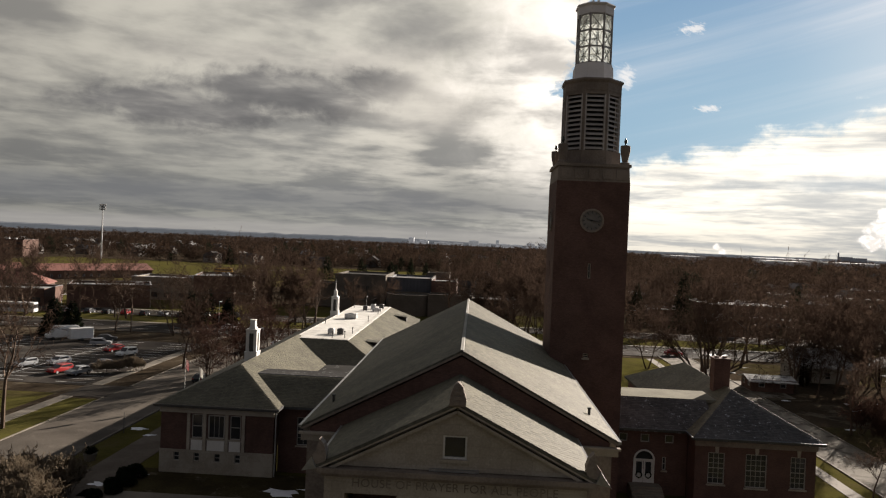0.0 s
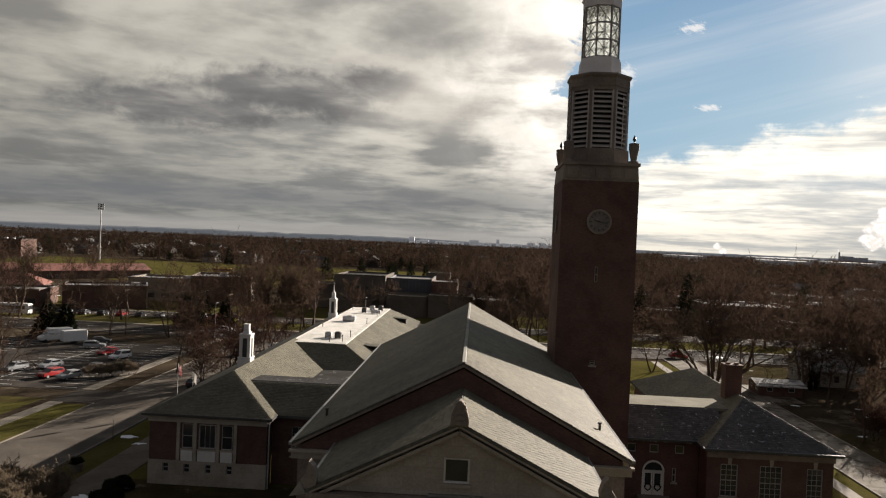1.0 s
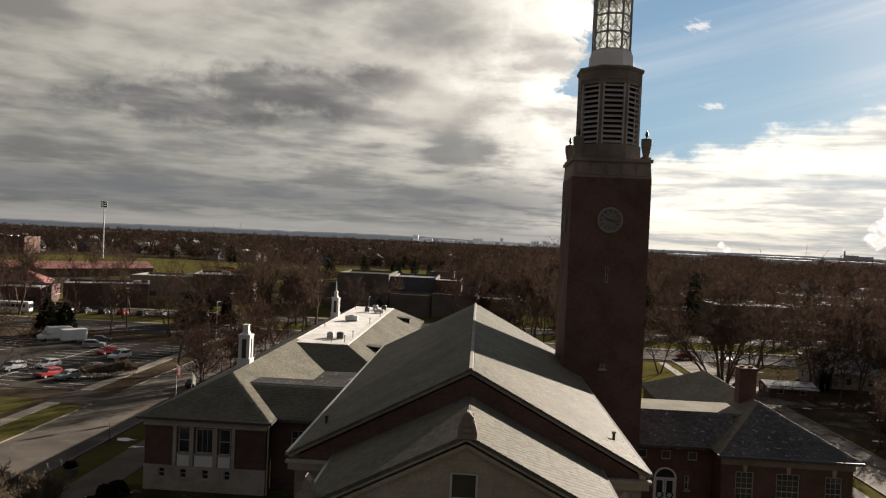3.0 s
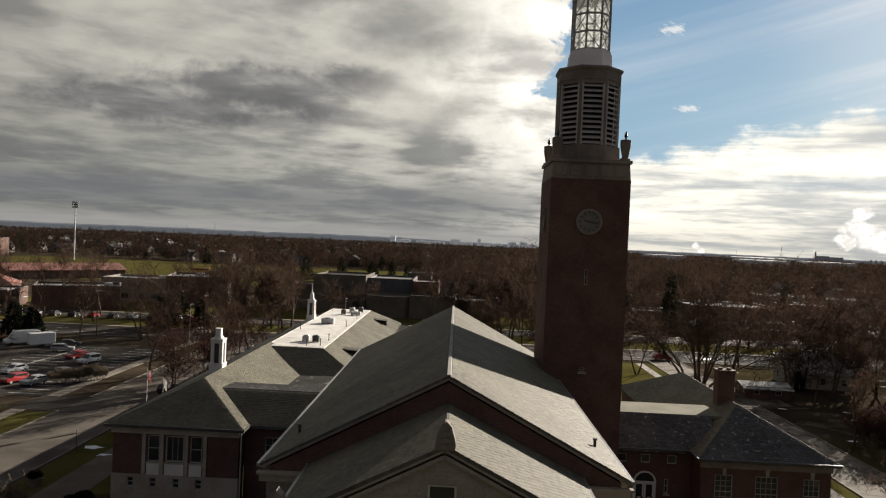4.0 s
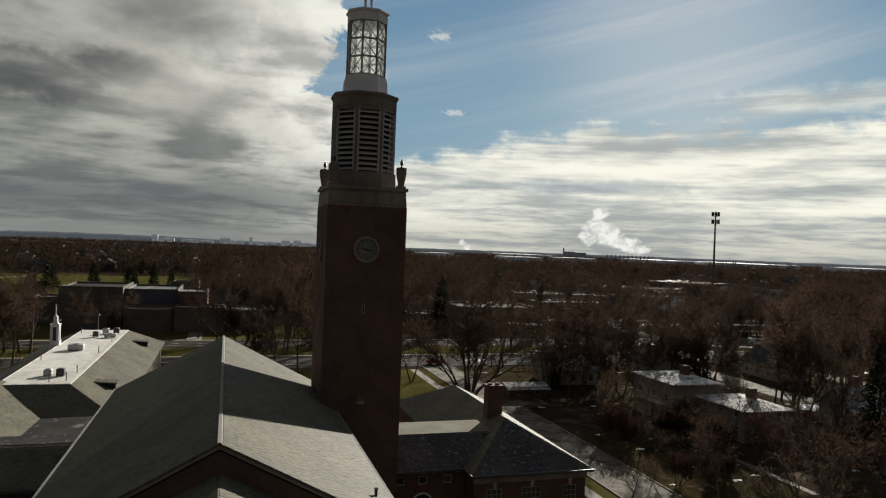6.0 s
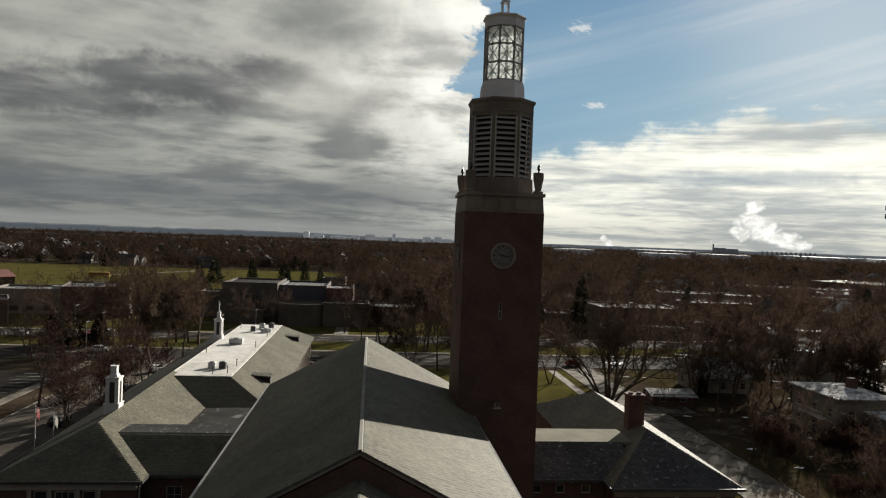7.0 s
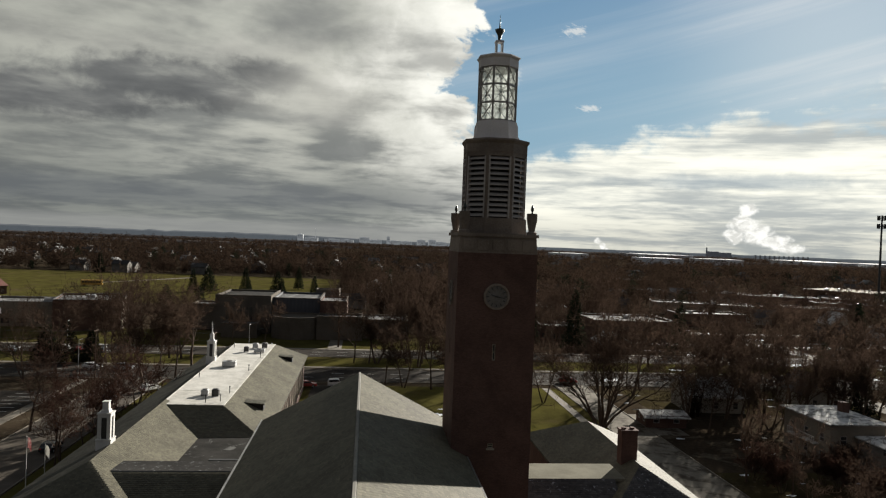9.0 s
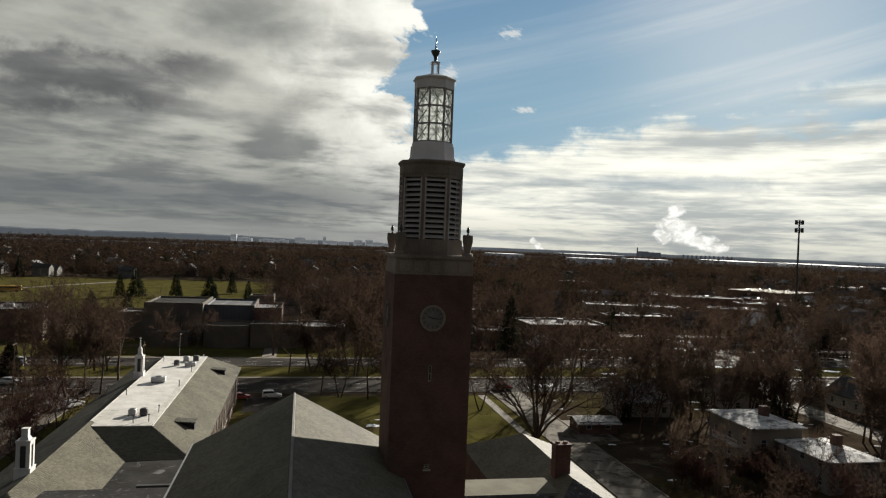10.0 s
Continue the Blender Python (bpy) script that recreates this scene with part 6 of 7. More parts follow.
# ---- trees ----
def grow(seed, height, spread, stems, rise=0.55, droop=0.0, twigs=2200):
    """A bare tree: limbs as tapering bars, and fine twigs as slivers. Returns both as (points, faces)."""
    r = np.random.default_rng(seed)
    limbs, tips = [], []

    def branch(p, d, length, rad, level):
        steps = 4 if level < 2 else 3
        q = p
        for s in range(steps):
            d = d + r.normal(0, 0.10 + 0.05 * level, 3)
            d[2] += 0.05 * rise if level else 0.0
            d = d / np.linalg.norm(d)
            n = q + d * length / steps
            r0, r1 = rad * (1 - 0.72 * s / steps), rad * (1 - 0.72 * (s + 1) / steps)
            limbs.append((q, n, r0, r1, level))
            if level >= 2:
                tips.append((q, n, d))
            if level < 3 and (s >= 1 or level > 0):
                for _ in range(2 if level < 2 else 1 + (r.random() < 0.6)):
                    a = r.normal(0, 1, 3)
                    a -= d * (a @ d)
                    a /= np.linalg.norm(a) + 1e-9
                    side = spread * r.uniform(0.7, 1.25)
                    e = d * 0.75 + a * side + np.array((0, 0, rise * 0.35 - droop))
                    branch(n, e / np.linalg.norm(e), length * r.uniform(0.42, 0.68), r1 * r.uniform(0.5, 0.72), level + 1)
            q = n

    for k in range(stems):
        a = 2 * np.pi * k / max(stems, 1) + r.uniform(0, 1)
        lean = 0.0 if stems == 1 else r.uniform(0.18, 0.55)
        d = np.array((math.cos(a) * lean, math.sin(a) * lean, 1.0))
        branch(np.array((math.cos(a), math.sin(a), 0)) * (0.0 if stems == 1 else 0.35), d / np.linalg.norm(d), height * r.uniform(0.62, 0.74), height * (0.017 if stems == 1 else 0.016), 0)
    big, small = ([], []), ([], [])
    for p, q, r0, r1, level in limbs:
        pts, faces = big if level < 2 else small
        n = 5 if level == 0 else 3
        d = (q - p) / (np.linalg.norm(q - p) + 1e-9)
        a = np.cross(d, (0.3, 0.9, 0.2))
        a /= np.linalg.norm(a) + 1e-9
        b = np.cross(d, a)
        base = len(pts)
        for c, rad in ((p, max(r0, 0.022)), (q, max(r1, 0.018))):
            for i in range(n):
                t = 2 * np.pi * i / n
                pts.append(c + rad * (math.cos(t) * a + math.sin(t) * b))
        for i in range(n):
            faces.append((base + i, base + (i + 1) % n, base + n + (i + 1) % n, base + n + i))
    pts, faces = small
    count = max(1, int(twigs / max(1, len(tips))))
    for p, q, d in tips:
        for _ in range(count):
            s = p + (q - p) * r.random()
            e = d * 0.7 + r.normal(0, 0.55, 3) + np.array((0, 0, 0.25 - droop))
            e = e / np.linalg.norm(e) * r.uniform(0.5, 1.3) * height / 16
            w = np.cross(e, r.normal(0, 1, 3))
            w = w / (np.linalg.norm(w) + 1e-9) * 0.034
            base = len(pts)
            pts += [s - w, s + w, s + e]
            faces.append((base, base + 1, base + 2))
    return big, small


def mesh_raw(name, pts, faces, mat):
    me = bpy.data.meshes.new(name)
    me.from_pydata([tuple(map(float, p)) for p in pts], [], faces)
    me.materials.append(mat)
    me.update()
    return me


LABELS = ("bare deciduous tree with a spreading crown", "bare deciduous tree with fine upright twigs", "bare many-stemmed tree with long limbs")


def tree_kind(seed, height, spread, stems, rise, label, twigs=2200, droop=0.0, crown="twig"):
    big, small = grow(seed, height, spread, stems, rise, droop, twigs)
    return mesh_raw("trunk", *big, M["bark"]), mesh_raw("crown", *small, M[crown]), label


KINDS = [tree_kind(1, 17, 0.75, 1, 0.5, LABELS[0]), tree_kind(2, 19, 0.6, 1, 0.8, LABELS[1]), tree_kind(3, 15, 0.85, 1, 0.4, LABELS[0]), tree_kind(4, 18, 0.7, 1, 0.7, LABELS[1]),
         tree_kind(5, 16, 0.7, 2, 0.6, LABELS[2]), tree_kind(6, 14, 0.65, 1, 0.9, LABELS[1]), tree_kind(7, 18, 0.8, 1, 0.5, LABELS[0])]
BIG = tree_kind(11, 19, 0.78, 9, 0.7, "large bare tree with many spreading stems from one base", 9500)
RED = tree_kind(12, 9, 0.8, 2, 0.5, "small reddish bare ornamental tree", 2600, 0.0, "twig_red")
BRUSH = tree_kind(14, 4.2, 0.7, 6, 0.8, "bare brown twiggy brush", 700, 0.0, "twig_red")
SHRUB = tree_kind(13, 3.6, 0.6, 7, 0.9, "bare straw-brown twiggy winter shrub", 450, 0.0, "twig_straw")


def plant_tree(kind, x, y, scale=1.0, turn=0.0, name="tree", category="tree", group="bare trees"):
    trunk, crown, label = kind
    t = thing(name, (x, y, 0), label, category, group)
    t.rotation_euler, t.scale = (0, 0, turn), (scale, scale, scale)
    for nm, me in (("trunk", trunk), ("crown", crown)):
        o = new(nm, me)
        o.parent = t
    return t


def conifer_kind(seed, h, r0, dense=9):
    """A dark evergreen: a trunk and rings of drooping boughs made of small sprays."""
    r = np.random.default_rng(seed)
    pts, faces = [], []
    rings = int(h * 2.2)
    for i in range(rings):
        z = h * (0.10 + 0.9 * i / rings)
        rad = r0 * (1 - i / rings) ** 0.85 + 0.15
        for k in range(max(5, int(rad * dense))):
            a = r.uniform(0, 2 * np.pi)
            d = np.array((math.cos(a), math.sin(a), -0.28))
            for s in range(3):
                c = np.array((0, 0, z + r.normal(0, 0.15))) + d * rad * r.uniform(0.25, 1.05)
                e = np.array((math.cos(a + r.normal(0, 0.7)), math.sin(a + r.normal(0, 0.7)), r.normal(-0.15, 0.3))) * r.uniform(0.35, 0.8)
                w = np.cross(e, r.normal(0, 1, 3))
                w = w / (np.linalg.norm(w) + 1e-9) * 0.16
                b = len(pts)
                pts += [c - w, c + w, c + e]
                faces.append((b, b + 1, b + 2))
    bm = lathe(B(), [(0.03 * h * 0.6, 0), (0.05, h * 0.97)], 7)
    return mesh_of("trunk", bm, M["bark"]), mesh_raw("crown", pts, faces, M["needles"]), "dark green evergreen conifer among bare trees"


CONES = [conifer_kind(21, 14, 3.2, 15), conifer_kind(22, 10, 3.8, 15), conifer_kind(23, 17, 3.4, 14)]
JUNIPER = conifer_kind(24, 7, 2.6, 30)


def round_shrub(seed):
    """A low clipped evergreen: short stems under a dome of small sprays."""
    r = np.random.default_rng(seed)
    pts, faces = [], []
    for k in range(2200):
        d = r.normal(0, 1, 3)
        d[2] = abs(d[2])
        d = d / np.linalg.norm(d)
        c = d * np.array((1.15, 1.15, 1.25)) * r.uniform(0.75, 1.0) * (1 + 0.12 * math.sin(5 * d[0] + 3 * d[1])) + np.array((0, 0, 0.25))
        e = (d + r.normal(0, 0.6, 3)) * 0.14
        w = np.cross(e, r.normal(0, 1, 3))
        w = w / (np.linalg.norm(w) + 1e-9) * 0.06
        b = len(pts)
        pts += [c - w, c + w, c + e]
        faces.append((b, b + 1, b + 2))
    bm = B()
    for k in range(5):
        a = 1.257 * k
        rod(bm, (0.1 * math.cos(a), 0.1 * math.sin(a), 0), (0.5 * math.cos(a), 0.5 * math.sin(a), 0.9), 0.04, 4)
    return mesh_of("stems", bm, M["bark"]), mesh_raw("foliage", pts, faces, M["needles"]), "low rounded dark evergreen shrub"


HEDGE = round_shrub(9)

# trees that stand out, one by one
plant_tree(BIG, 43.6, 87.6, 0.95, 0.4)
for k, x, y, s in ((0, 52, 112, 1.1), (3, 60.5, 116, 1.15), (4, 38, 108, 0.7), (6, 54.5, 31.5, 0.46), (2, 43.9, 33, 0.42), (0, 58.5, 20, 0.7), (3, 44, 12, 0.7), (2, 99, 25, 0.9), (4, 104, 44, 0.9), (0, 73.5, 42, 0.5),
                   (0, -56.9, 40.6, 1.0), (1, -72, 54, 1.0), (6, -56.5, 22, 1.05), (3, -63, 30, 1.0), (0, -52, 83, 0.75), (1, -41, 88, 0.7),
                   (3, -40.5, 143.5 - 4, 1.0), (0, -46, 152, 1.0), (5, -41.2, 66, 0.62), (0, -75, 176, 0.9), (4, -88, 178, 0.85), (2, -100, 150.5, 0.85), (6, -111, 152, 0.9), (1, -121, 176, 0.95), (3, -132, 152, 0.9), (0, -144, 178, 0.9), (2, -84.5, 121, 0.9), (4, -71, 122.6, 0.85), (1, -96, 149, 0.9), (0, -64, 150, 0.9),
                   (1, -46.5, 128 - 6, 0.95), (3, -58, 151, 1.15), (6, -49, 152, 0.95), (0, -43.5, 150.5, 0.95), (2, 13, 152, 1.1), (4, 4, 150, 1.15), (6, -7, 176, 1.0), (2, -28.5, 176, 0.9), (3, 55.6, 60, 0.62), (0, 59.5, 55, 0.55), (2, 56, 46, 0.45), (6, 60.5, 41, 0.5), (3, 72.5, 52, 0.55), (1, 87, 48, 0.75), (0, 84, 43, 0.7), (2, -57, 178, 1.05), (6, -66, 186, 1.0), (3, -101, 163, 0.95), (5, -2, 150, 0.95), (2, 16, 151, 1.0), (0, 24, 178, 1.2), (4, 12, 150, 0.95), (1, 28, 146, 1.1), (6, 32, 184, 1.2), (3, 21, 112, 0.7), (6, 19.5, 103, 0.85), (0, 33, 160, 1.15), (0, -60, 113, 0.95), (2, 24, 117, 0.85), (4, 29, 113, 0.8), (0, 15, 145, 0.9), (6, 22, 152, 0.95), (3, 63, 86, 0.55), (1, 67, 82, 0.6), (5, 68, 100, 0.7), (6, 73, 108, 0.85), (1, 82, 88, 0.8), (2, 70, 26, 0.8), (3, 98, 66, 1.0)):
    plant_tree(KINDS[k], x, y, s, x * 1.7 + y)
for x, y, s in ((71, 40, 0.6), (73.6, 46, 0.65), (76, 50, 0.6), (75, 30, 0.9), (78, 24, 0.9), (-39.5, 72, 1.0), (-41, 80, 1.1), (-36.5, 84, 1.05), (-57, 100, 1.0), (-41.6, 68.5, 1.0), (-41.4, 90, 1.15), (-40.4, 98, 1.1)):
    plant_tree(RED, x, y, s, x + y)
for x, y, s in ((-33.6, 27.4, 0.3), (-33.9, 26.0, 0.33), (-33.4, 24.6, 0.3), (-33.8, 23.2, 0.3), (-32.7, 26.4, 0.26), (-32.6, 24.0, 0.27), (-33.0, 21.8, 0.28), (-34.1, 20.3, 0.26)):
    plant_tree(HEDGE, x, y, s * 2.4, x, "shrub", "shrub", "evergreen shrubs by the hall")
rng = random.Random(5)
for k in range(44):
    x, y = rng.uniform(-42.6, -36.5), rng.uniform(2, 22)
    plant_tree(SHRUB, x, y, rng.uniform(0.55, 0.95), rng.uniform(0, 6), "shrub", "shrub", "bare shrubs by the street")
for k in range(9):
    plant_tree(BRUSH, rng.uniform(54, 74), rng.uniform(34, 66), rng.uniform(0.6, 1.1), rng.uniform(0, 6), "shrub", "shrub", "brush before the houses")
for k in range(9):
    plant_tree(SHRUB, -63.5 + 0.7 * k + rng.uniform(-0.3, 0.3), 75 + 0.55 * k, rng.uniform(0.45, 0.6), rng.uniform(0, 6), "shrub", "shrub", "hedge by the car park")
for x, y, k, s in ((-96.5, 116, 3, 1.25), (-92.0, 115.4, 3, 1.15), (-71, 132 + 12, 1, 1.0), (-76, 145, 3, 1.3), (-66, 146, 3, 1.1), (-68, 268, 1, 1.0), (-48, 268, 2, 0.8), (-35, 272, 0, 1.0), (-80, 262, 1, 1.1), (-22, 282, 2, 0.9), (88, 40.6, 2, 1.05), (-85, 363, 1, 1.4), (-66, 368, 0, 1.0), (-49, 373, 1, 1.2), (-39, 393, 2, 0.85), (-92, 358, 0, 0.9), (-190, 498, 0, 1.1), (66, 180, 2, 1.15), (98, 176, 0, 1.1), (112, 205, 2, 0.9), (128, 122, 0, 1.0), (104, 114, 2, 0.8)):
    plant_tree((CONES + [JUNIPER])[k], x, y, s, x, "conifer", "conifer", "conifers")


def free(x, y, pad=2.0):
    """Whether a wild tree may stand there: off roads, buildings, lots and the open field."""
    if -60 - pad < x < 58 + pad and y < 126:
        return False
    if -120 < x < -58 and 18 < y < 124:
        return False
    if -120 < x < 20 and 140 < y < 160:
        return False
    for y0, y1 in ((123, 144.5), (156, 174)):
        if y0 < y < y1:
            return False
    if -330 < x < -16 and 288 < y < 512:
        return False
    if -200 < x < 6 and 172 < y < 288:
        return False
    boxes = ((-165, -64, 160, 226), (-52, 28, 183, 240), (-260, -140, 190, 345), (-405, -335, 462, 500), (72, 116, 180, 222), (56, 76, 196, 216), (50, 92, 258, 284), (140, 196, 288, 325), (215, 285, 345, 388), (300, 400, 420, 490), (55, 112, 18, 84), (107, 120, 56, 124), (138, 149, 56, 226), (60, 420, 222, 236), (224, 276, 352, 390))
    if any(abs(x - sx) < sw / 2 + 5 and sy - 9 < y < sy + sd + 6 for sx, sy, sw, sd, sa in SHOPS):
        return False
    if any(a - pad < x < b + pad and c - pad < y < d + pad for a, b, c, d in boxes):
        return False
    return all(abs(x - a) + abs(y - b) > 10 for a, b in HOUSES)


# dense trees round the houses, low ones before them, tall ones behind
DENSE = [tree_kind(31, 15, 0.72, 1, 0.7, LABELS[0], 5200), tree_kind(32, 17, 0.62, 1, 0.8, LABELS[1], 5200), tree_kind(33, 13, 0.75, 2, 0.6, LABELS[2], 4600)]
KEEP_OFF = ((53, 66, 34, 125), (70, 84.5, 64, 81), (74.5, 88.5, 52, 69), (84, 102, 26, 43), (50, 61, 86, 97), (44, 53, -50, 130), (109, 118, 56, 130), (52, 67, 24, 33), (53, 69, 98, 124), (137, 149, 56, 130), (100, 112, 53, 67))
rng = random.Random(404)
placed = 0
while placed < 64:
    x, y = rng.uniform(53, 190), rng.uniform(8, 122)
    a = math.degrees(math.atan2(x, y + 36))
    if any(x0 < x < x1 and y0 < y < y1 for x0, x1, y0, y1 in KEEP_OFF) or a > 66:
        continue
    before = x + y < 148 and 27 < a < 60
    if before and rng.random() < (0.8 if 31 < a < 41 else 0.4):
        continue
    plant_tree(RED if before and rng.random() < 0.4 else DENSE[rng.randrange(3)], x, y, rng.uniform(0.35, 0.55) if before else rng.uniform(0.75, 1.12), rng.uniform(0, 6))
    placed += 1
for k, x, y, s in ((0, -43.4, 130.5 - 7, 0.95), (1, -40.2, 123.4, 0.9), (2, -48.5, 121.5, 0.95), (0, -55, 145.7, 0.9), (2, 9.5, 120.5, 0.85), (1, 15.5, 119, 0.85), (2, 21, 121, 0.8), (0, 5.5, 123.6, 0.75), (1, 14.5, 146, 1.0), (0, 2, 150, 0.8), (1, 20, 176, 1.1), (0, 27, 180, 1.15), (2, 33, 176, 1.1), (1, 12, 182, 1.0), (0, -62, 149, 0.85), (1, -66, 178, 0.95), (2, -72, 182, 0.9), (0, -38, 177, 0.7), (0, 64.7, 128.2 - 5, 1.0), (1, 112, 180, 1.1)):
    plant_tree(DENSE[k], x, y, s, x + 2 * y)


# wild trees of the middle distance, each a tree of its own
rng = random.Random(99)
placed = 0
while placed < 200:
    a, d = radians(rng.uniform(-42, 66)), rng.uniform(95, 330)
    x, y = d * math.sin(a), d * math.cos(a) - 38
    if not free(x, y):
        continue
    if (x < 0 and y > 175 and rng.random() < 0.35) or (x > 0 and rng.random() < 0.3 + 0.6 * (noise.noise((x * 0.02, y * 0.02, 1.0)) < -0.05)):
        continue
    if rng.random() < 0.07:
        plant_tree(CONES[rng.randrange(3)], x, y, rng.uniform(0.7, 1.15), rng.uniform(0, 6), "conifer", "conifer", "conifers")
    else:
        plant_tree(KINDS[rng.randrange(7)], x, y, rng.uniform(0.75, 1.12), rng.uniform(0, 6))
    placed += 1


def far_wood(count, near, far, twigs, wide, seed, a0=-48, a1=72, mat="wood_far", label="dense brown bare winter woodland"):
    """Far woodland: crowns as fans of thin slivers over a short stem, joined."""
    r = np.random.default_rng(seed)
    pos = []
    while len(pos) < count:
        a = np.radians(r.uniform(a0, a1))
        d = np.sqrt(r.uniform(near**2, far**2))
        x, y = d * np.sin(a), d * np.cos(a) - 38
        if free(x, y, 4.0) and (far > 600 or noise.noise((x * 0.014, y * 0.014, 4.0)) > -0.16):
            pos.append((x, y))
    pos = np.array(pos)
    n = len(pos)
    h = r.uniform(8, 19, n) * (0.85 + 0.25 * np.sin(pos[:, 0] * 0.011) * np.cos(pos[:, 1] * 0.013))
    rad = h * (r.uniform(0.28, 0.55, n) if mat == "wood_far" else r.uniform(0.16, 0.26, n))
    ball = r.normal(0, 1, (n, twigs, 3))
    ball *= (r.uniform(0, 1, (n, twigs, 1)) ** 0.36) / np.linalg.norm(ball, axis=-1, keepdims=True)
    c0 = ball * np.stack([rad, rad, 0.47 * h], -1)[:, None]
    c0[..., :2] += pos[:, None]
    c0[..., 2] += 0.52 * h[:, None]
    reach = ball * 0.6 + r.normal(0, 0.55, (n, twigs, 3))
    reach[..., 2] += 0.12
    tip = c0 + reach * (h[:, None, None] * 0.15)
    stem = twigs // 12 if far < 600 else 0  # a few slivers make the stem
    c0[:, :stem, :2] = pos[:, None] + r.normal(0, 0.15, (n, stem, 2))
    c0[:, :stem, 2] = 0
    tip[:, :stem, :2] = pos[:, None] + r.normal(0, 0.6, (n, stem, 2))
    tip[:, :stem, 2] = h[:, None] * r.uniform(0.5, 0.8, (n, stem))
    side = r.normal(0, 1, (n, twigs, 3))
    side[..., 2] *= 0.8
    side /= np.linalg.norm(side, axis=-1, keepdims=True)
    side *= wide * r.uniform(0.5, 1.3, (n, twigs, 1))
    tri = np.stack([c0 - side, c0 + side, tip], 2).reshape(-1, 3)
    me = bpy.data.meshes.new("woodland")
    m = n * twigs
    me.vertices.add(3 * m)
    me.vertices.foreach_set("co", tri.ravel())
    me.loops.add(3 * m)
    me.loops.foreach_set("vertex_index", np.arange(3 * m))
    me.polygons.add(m)
    me.polygons.foreach_set("loop_start", np.arange(m) * 3)
    me.materials.append(M[mat])
    me.update()
    return tagged(new("woodland", me), label, "woodland", "", "stuff")


def far_homes(count, near, far, seed):
    """Roofs and gables half seen among the far trees: small pitched blocks, joined by roof and wall."""
    r = random.Random(seed)
    walls, roofs = B(), B()
    done = 0
    while done < count:
        a, d = radians(r.uniform(-46, 66)), math.sqrt(r.uniform(near**2, far**2))
        x, y = d * math.sin(a), d * math.cos(a) - 38
        if not free(x, y, 3.0):
            continue
        w, l, e = r.uniform(4, 6), r.uniform(5, 9), r.uniform(3.5, 6.5)
        m = Matrix.Translation((x, y, 0)) @ Matrix.Rotation(radians(r.choice((0, 90)) - 4), 4, "Z")
        b = box(B(), -w, w, -l, l, 0, e)
        for s in (-l, l - 0.2):
            prism(b, [(-w, e + 0.004), (w, e + 0.004), (0, e + 0.6 * w)], s, s + 0.2)
        q = B()
        for s in (-1, 1):
            f = [(s * (w + 0.5), -l - 0.4, e), (s * (w + 0.5), l + 0.4, e), (0, l + 0.4, e + 0.65 * w), (0, -l - 0.4, e + 0.65 * w)]
            slab(q, f if s > 0 else f[::-1], 0.2)
        for src, dst in ((b, walls), (q, roofs)):
            bmesh.ops.transform(src, matrix=m, verts=src.verts)
            me = bpy.data.meshes.new("tmp")
            src.to_mesh(me)
            src.free()
            dst.from_mesh(me)
            bpy.data.meshes.remove(me)
        done += 1
    t = thing("far_homes", (0, 0, 0), "small far houses half hidden among bare trees", "houses", "", "stuff")
    part("wall", walls, M["far_siding"], t)
    part("roof", roofs, M["far_shingle"], t)


M["far_siding"] = material("far house siding", (0.16, 0.15, 0.135), (0.3, 0.285, 0.26), 0.9, fine=1.0, bump=0.0, island=0.8, spec=0.1)
M["far_shingle"] = material("far shingles with thawing snow", (0.06, 0.058, 0.056), (0.1, 0.097, 0.094), 0.9, fine=1.0, bump=0.0, island=0.5, spec=0.05, spot=(0.3, 0.3, 0.3), spot_at=(0.52, 0.58), spot_scale=0.02)
far_homes(330, 330, 1200, 8)
far_wood(150, 120, 300, 440, 0.07, 40)
far_wood(240, 250, 470, 260, 0.15, 44, 3, 20)
far_wood(200, 550, 640, 180, 0.25, 45, -28, 0)
far_wood(1150, 250, 560, 260, 0.15, 41)
far_wood(150, 260, 900, 240, 0.4, 46, mat="needles", label="scattered dark evergreens among the bare woods")
far_wood(4400, 540, 1150, 90, 0.5, 42)
far_wood(7000, 1100, 2400, 40, 1.2, 43)


# ---- roof slates, course by course ----
M["slate"] = material("weathered grey slate", (0.106, 0.099, 0.075), (0.148, 0.138, 0.102), 0.72, scale=0.8, fine=5.0, bump=0.2, spec=0.07, island=0.4, spot=(0.25, 0.233, 0.15), spot_at=(0.56, 0.7), spot_scale=7.0)
M["slate_near"] = material("weathered grey slate near the front", (0.106, 0.099, 0.075), (0.148, 0.138, 0.102), 0.72, scale=0.8, fine=5.0, bump=0.2, spec=0.07, vary=0.45, spot=(0.25, 0.233, 0.15), spot_at=(0.56, 0.7), spot_scale=7.0)
M["slate_frost"] = material("frosted grey slate", (0.075, 0.074, 0.074), (0.12, 0.117, 0.115), 0.85, scale=0.6, fine=5.0, bump=0.2, spec=0.05, island=0.5, spot=(0.42, 0.44, 0.47), spot_at=(0.57, 0.7), spot_scale=2.2)


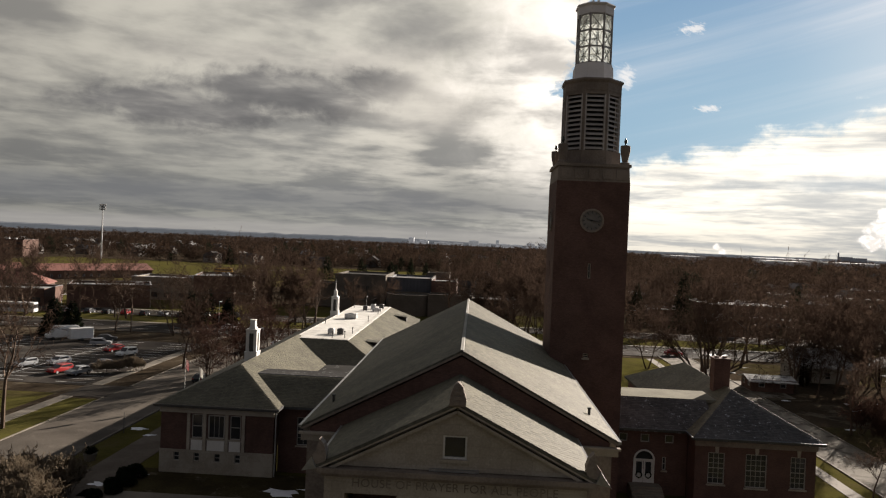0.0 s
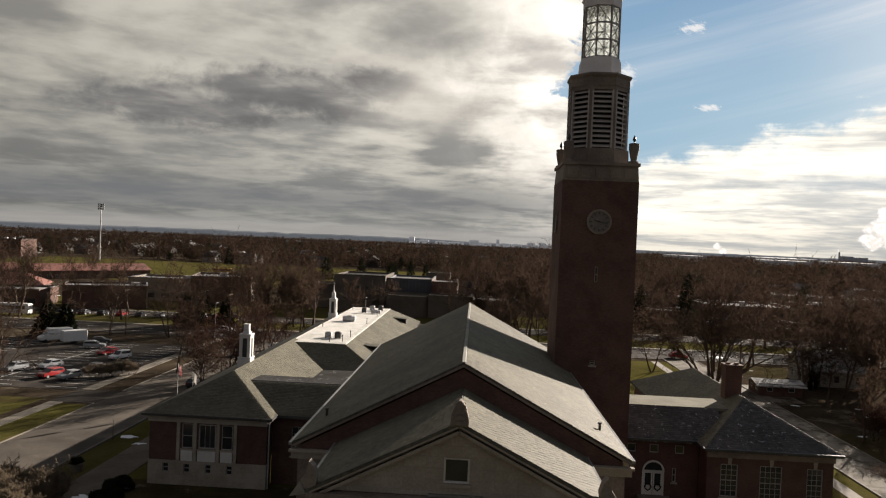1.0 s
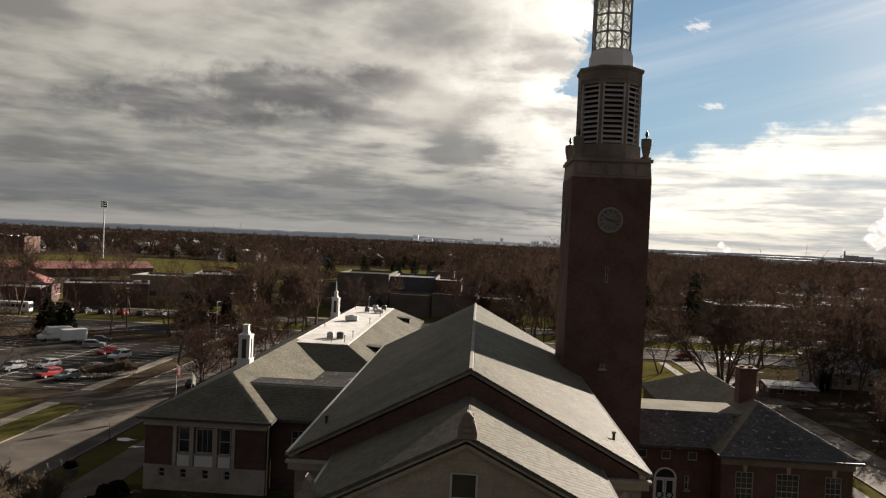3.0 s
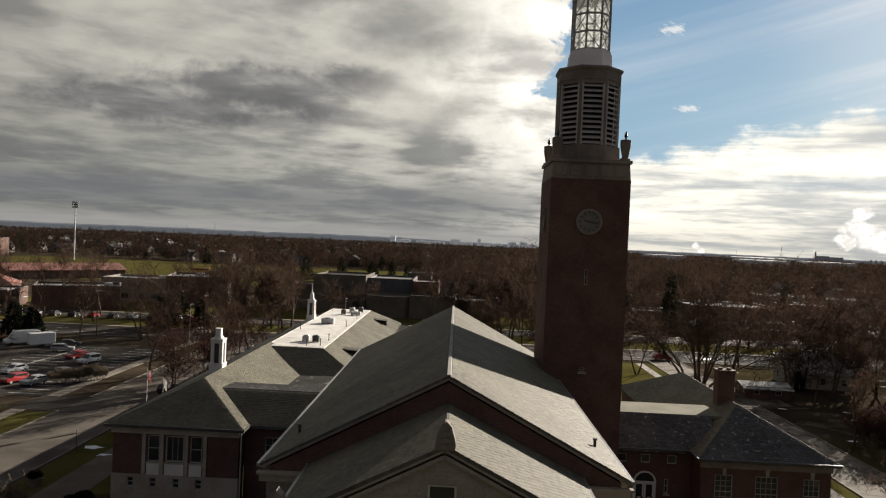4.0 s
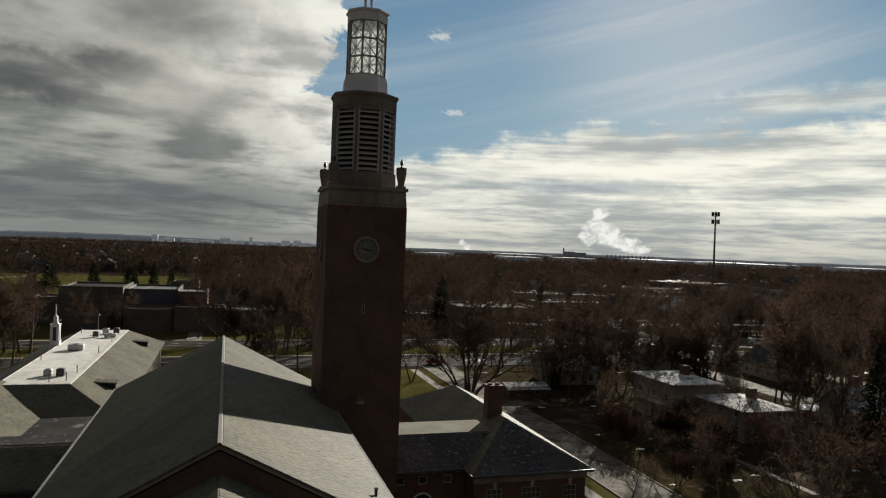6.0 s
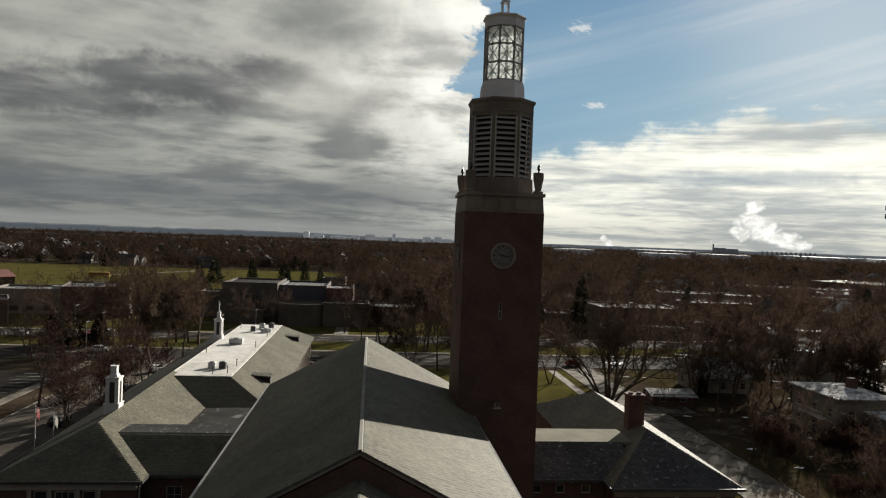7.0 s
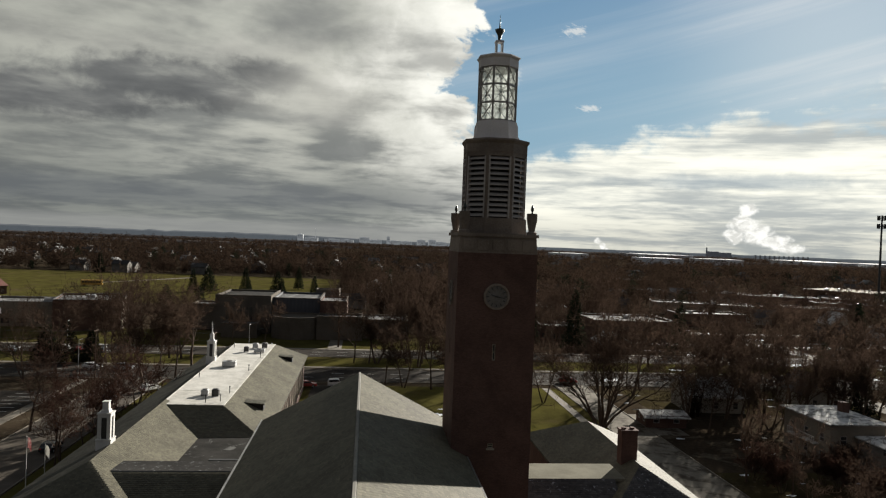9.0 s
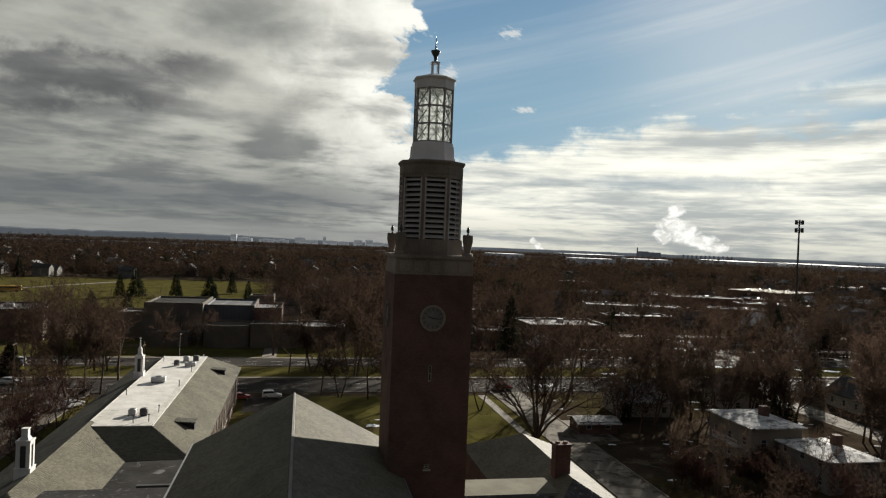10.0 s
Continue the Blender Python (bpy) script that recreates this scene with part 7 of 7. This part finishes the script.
def slate_rows(pts, wide=0.42, gauge=0.27):
    """Places of slates on a plane roof face: pts begins with the two ends of its eave. Yields lower corner, axes and width."""
    p = [Vector(q) for q in pts]
    U = (p[1] - p[0]).normalized()
    N = U.cross(p[2] - p[1]).normalized()
    if N.z < 0:
        N = -N
    V = N.cross(U)
    if V.z < 0:
        V = -V
    flat2 = [((q - p[0]).dot(U), (q - p[0]).dot(V)) for q in p]
    top = max(v for u, v in flat2)
    for row in range(int(top / gauge)):
        v = (row + 0.5) * gauge
        cut = []
        for (u0, v0), (u1, v1) in zip(flat2, flat2[1:] + flat2[:1]):
            if (v0 - v) * (v1 - v) < 0:
                cut.append(u0 + (u1 - u0) * (v - v0) / (v1 - v0))
        if len(cut) < 2:
            continue
        lo, hi = min(cut) + 0.02, max(cut) - 0.02
        u = lo - (0.5 * wide if row % 2 else 0.0)
        while u < hi:
            a, b = max(u, lo), min(u + wide, hi)
            if b - a > 0.08:
                yield p[0] + U * a + V * (row * gauge) + N * 0.004, U, V, N, b - a
            u += wide


def slate_points(w, gauge, lift, skew):
    """A thin slate, raised at its tail: four upper and four lower corners in its own axes."""
    g = 0.012
    return [(g, 0, lift), (w - g, skew, lift), (w - g, gauge * 1.08, 0.012), (g, gauge * 1.08, 0.012), (g, 0, 0), (w - g, skew, 0)]


SLATE_FACES = ((0, 1, 2, 3), (4, 5, 1, 0), (4, 0, 3), (5, 2, 1))


def slated(parent, faces, mat="slate", keep=None, offset=(0, 0, 0)):
    """Covers roof faces with slates in one mesh, leaving out places for which keep is true."""
    r = random.Random(3)
    verts, polys, single = [], [], []
    off = Vector(offset)
    for pts in faces:
        for o, U, V, N, w in slate_rows(pts):
            lift, skew = r.uniform(0.024, 0.036), r.uniform(-0.012, 0.012)
            if N.x < -0.3:  # shape set so that grazing sun draws no bright stripes on -x faces
                lift, skew = 0.014, 0.0
            if keep and w > 0.4 and keep(o) and len(single) < 290:
                single.append((o - off, U, V, N))
                continue
            b = len(verts)
            verts += [tuple(o - off + U * x + V * y + N * z) for x, y, z in slate_points(w, 0.27, lift, skew)]
            polys += [tuple(b + i for i in f) for f in SLATE_FACES]
    me = bpy.data.meshes.new("slate_covering")
    me.from_pydata(verts, [], polys)
    me.materials.append(M[mat])
    me.update()
    ob = new("slate_covering", me)
    ob.parent = parent
    tagged(ob, kind="stuff")
    variants = []
    for k in range(5):
        me = bpy.data.meshes.new("slate")
        me.from_pydata(slate_points(0.42, 0.27, 0.026 + 0.002 * k, 0.005 * (k - 2)), [], SLATE_FACES)
        me.materials.append(M["slate_near"])
        me.update()
        variants.append(me)
    for o, U, V, N in single:
        s = new("slate", variants[r.randrange(5)])
        s.parent = parent
        s.matrix_local = Matrix(((U.x, V.x, N.x, o.x), (U.y, V.y, N.y, o.y), (U.z, V.z, N.z, o.z), (0, 0, 0, 1)))
    return ob


nave_faces = [((-10, 39.7, 13.46), (-10, 0, 13.46), (0, 0, 18.69), (0, 39.7, 18.69)), ((10, 0, 13.46), (10, 39.7, 13.46), (0, 39.7, 18.69), (0, 0, 18.69))]
porch_faces = [((-7.35, 0.6, 13.54), (-7.35, -7.75, 13.54), (0, -7.75, 17.2), (0, 0.6, 17.2)), ((7.35, -7.75, 13.54), (7.35, 0.6, 13.54), (0, 0.6, 17.2), (0, -7.75, 17.2))]
slated(church, nave_faces)
slated(church, porch_faces, keep=lambda o: o.x > 0 and o.y < -3.0)
slated(hall, [
    ((-32.2, 28, E0), (-19.05, 28, E0), (-25.65, 35.8, 10.4)),
    ((-19.05, 28, E0), (-19.05, 62, E0), (-25.65, 62, 10.4), (-25.65, 35.8, 10.4)),
    ((-23.6, 29.9, 7.2), (-9.45, 29.9, 7.2), (-9.45, 35.6, 9.5), (-23.6, 35.6, 9.5)),
    ((-25.8, 53.0, 7.1), (-11.4, 53.6, 7.2), (-17.8, 60, 10.1), (-25.8, 60, 10.1)),
    ((-11.4, 53.6, 7.2), (-11.4, 117.5, 7.2), (-17.8, 113.3, 10.1), (-17.8, 60, 10.1))], offset=(HX, HY, 0))
slated(wing, [
    ((22.9, 27.0, EZ), (35.8, 27.0, EZ), (29.35, 35.0, RZ)),
    ((15.7, 29.4, EZ), (26.2, 29.4, EZ), (26.2, 33.8, 9.4), (15.7, 33.8, 9.4))], "slate_frost", offset=(GX, GY, 0))
slated(wing, [
    ((35.8, 27.0, EZ), (35.8, 59.5, EZ), (29.35, 52.6, RZ), (29.35, 35.0, RZ)),
    ((22.9, 59.5, EZ), (22.9, 27.0, EZ), (29.35, 35.0, RZ), (29.35, 52.6, RZ))], offset=(GX, GY, 0))
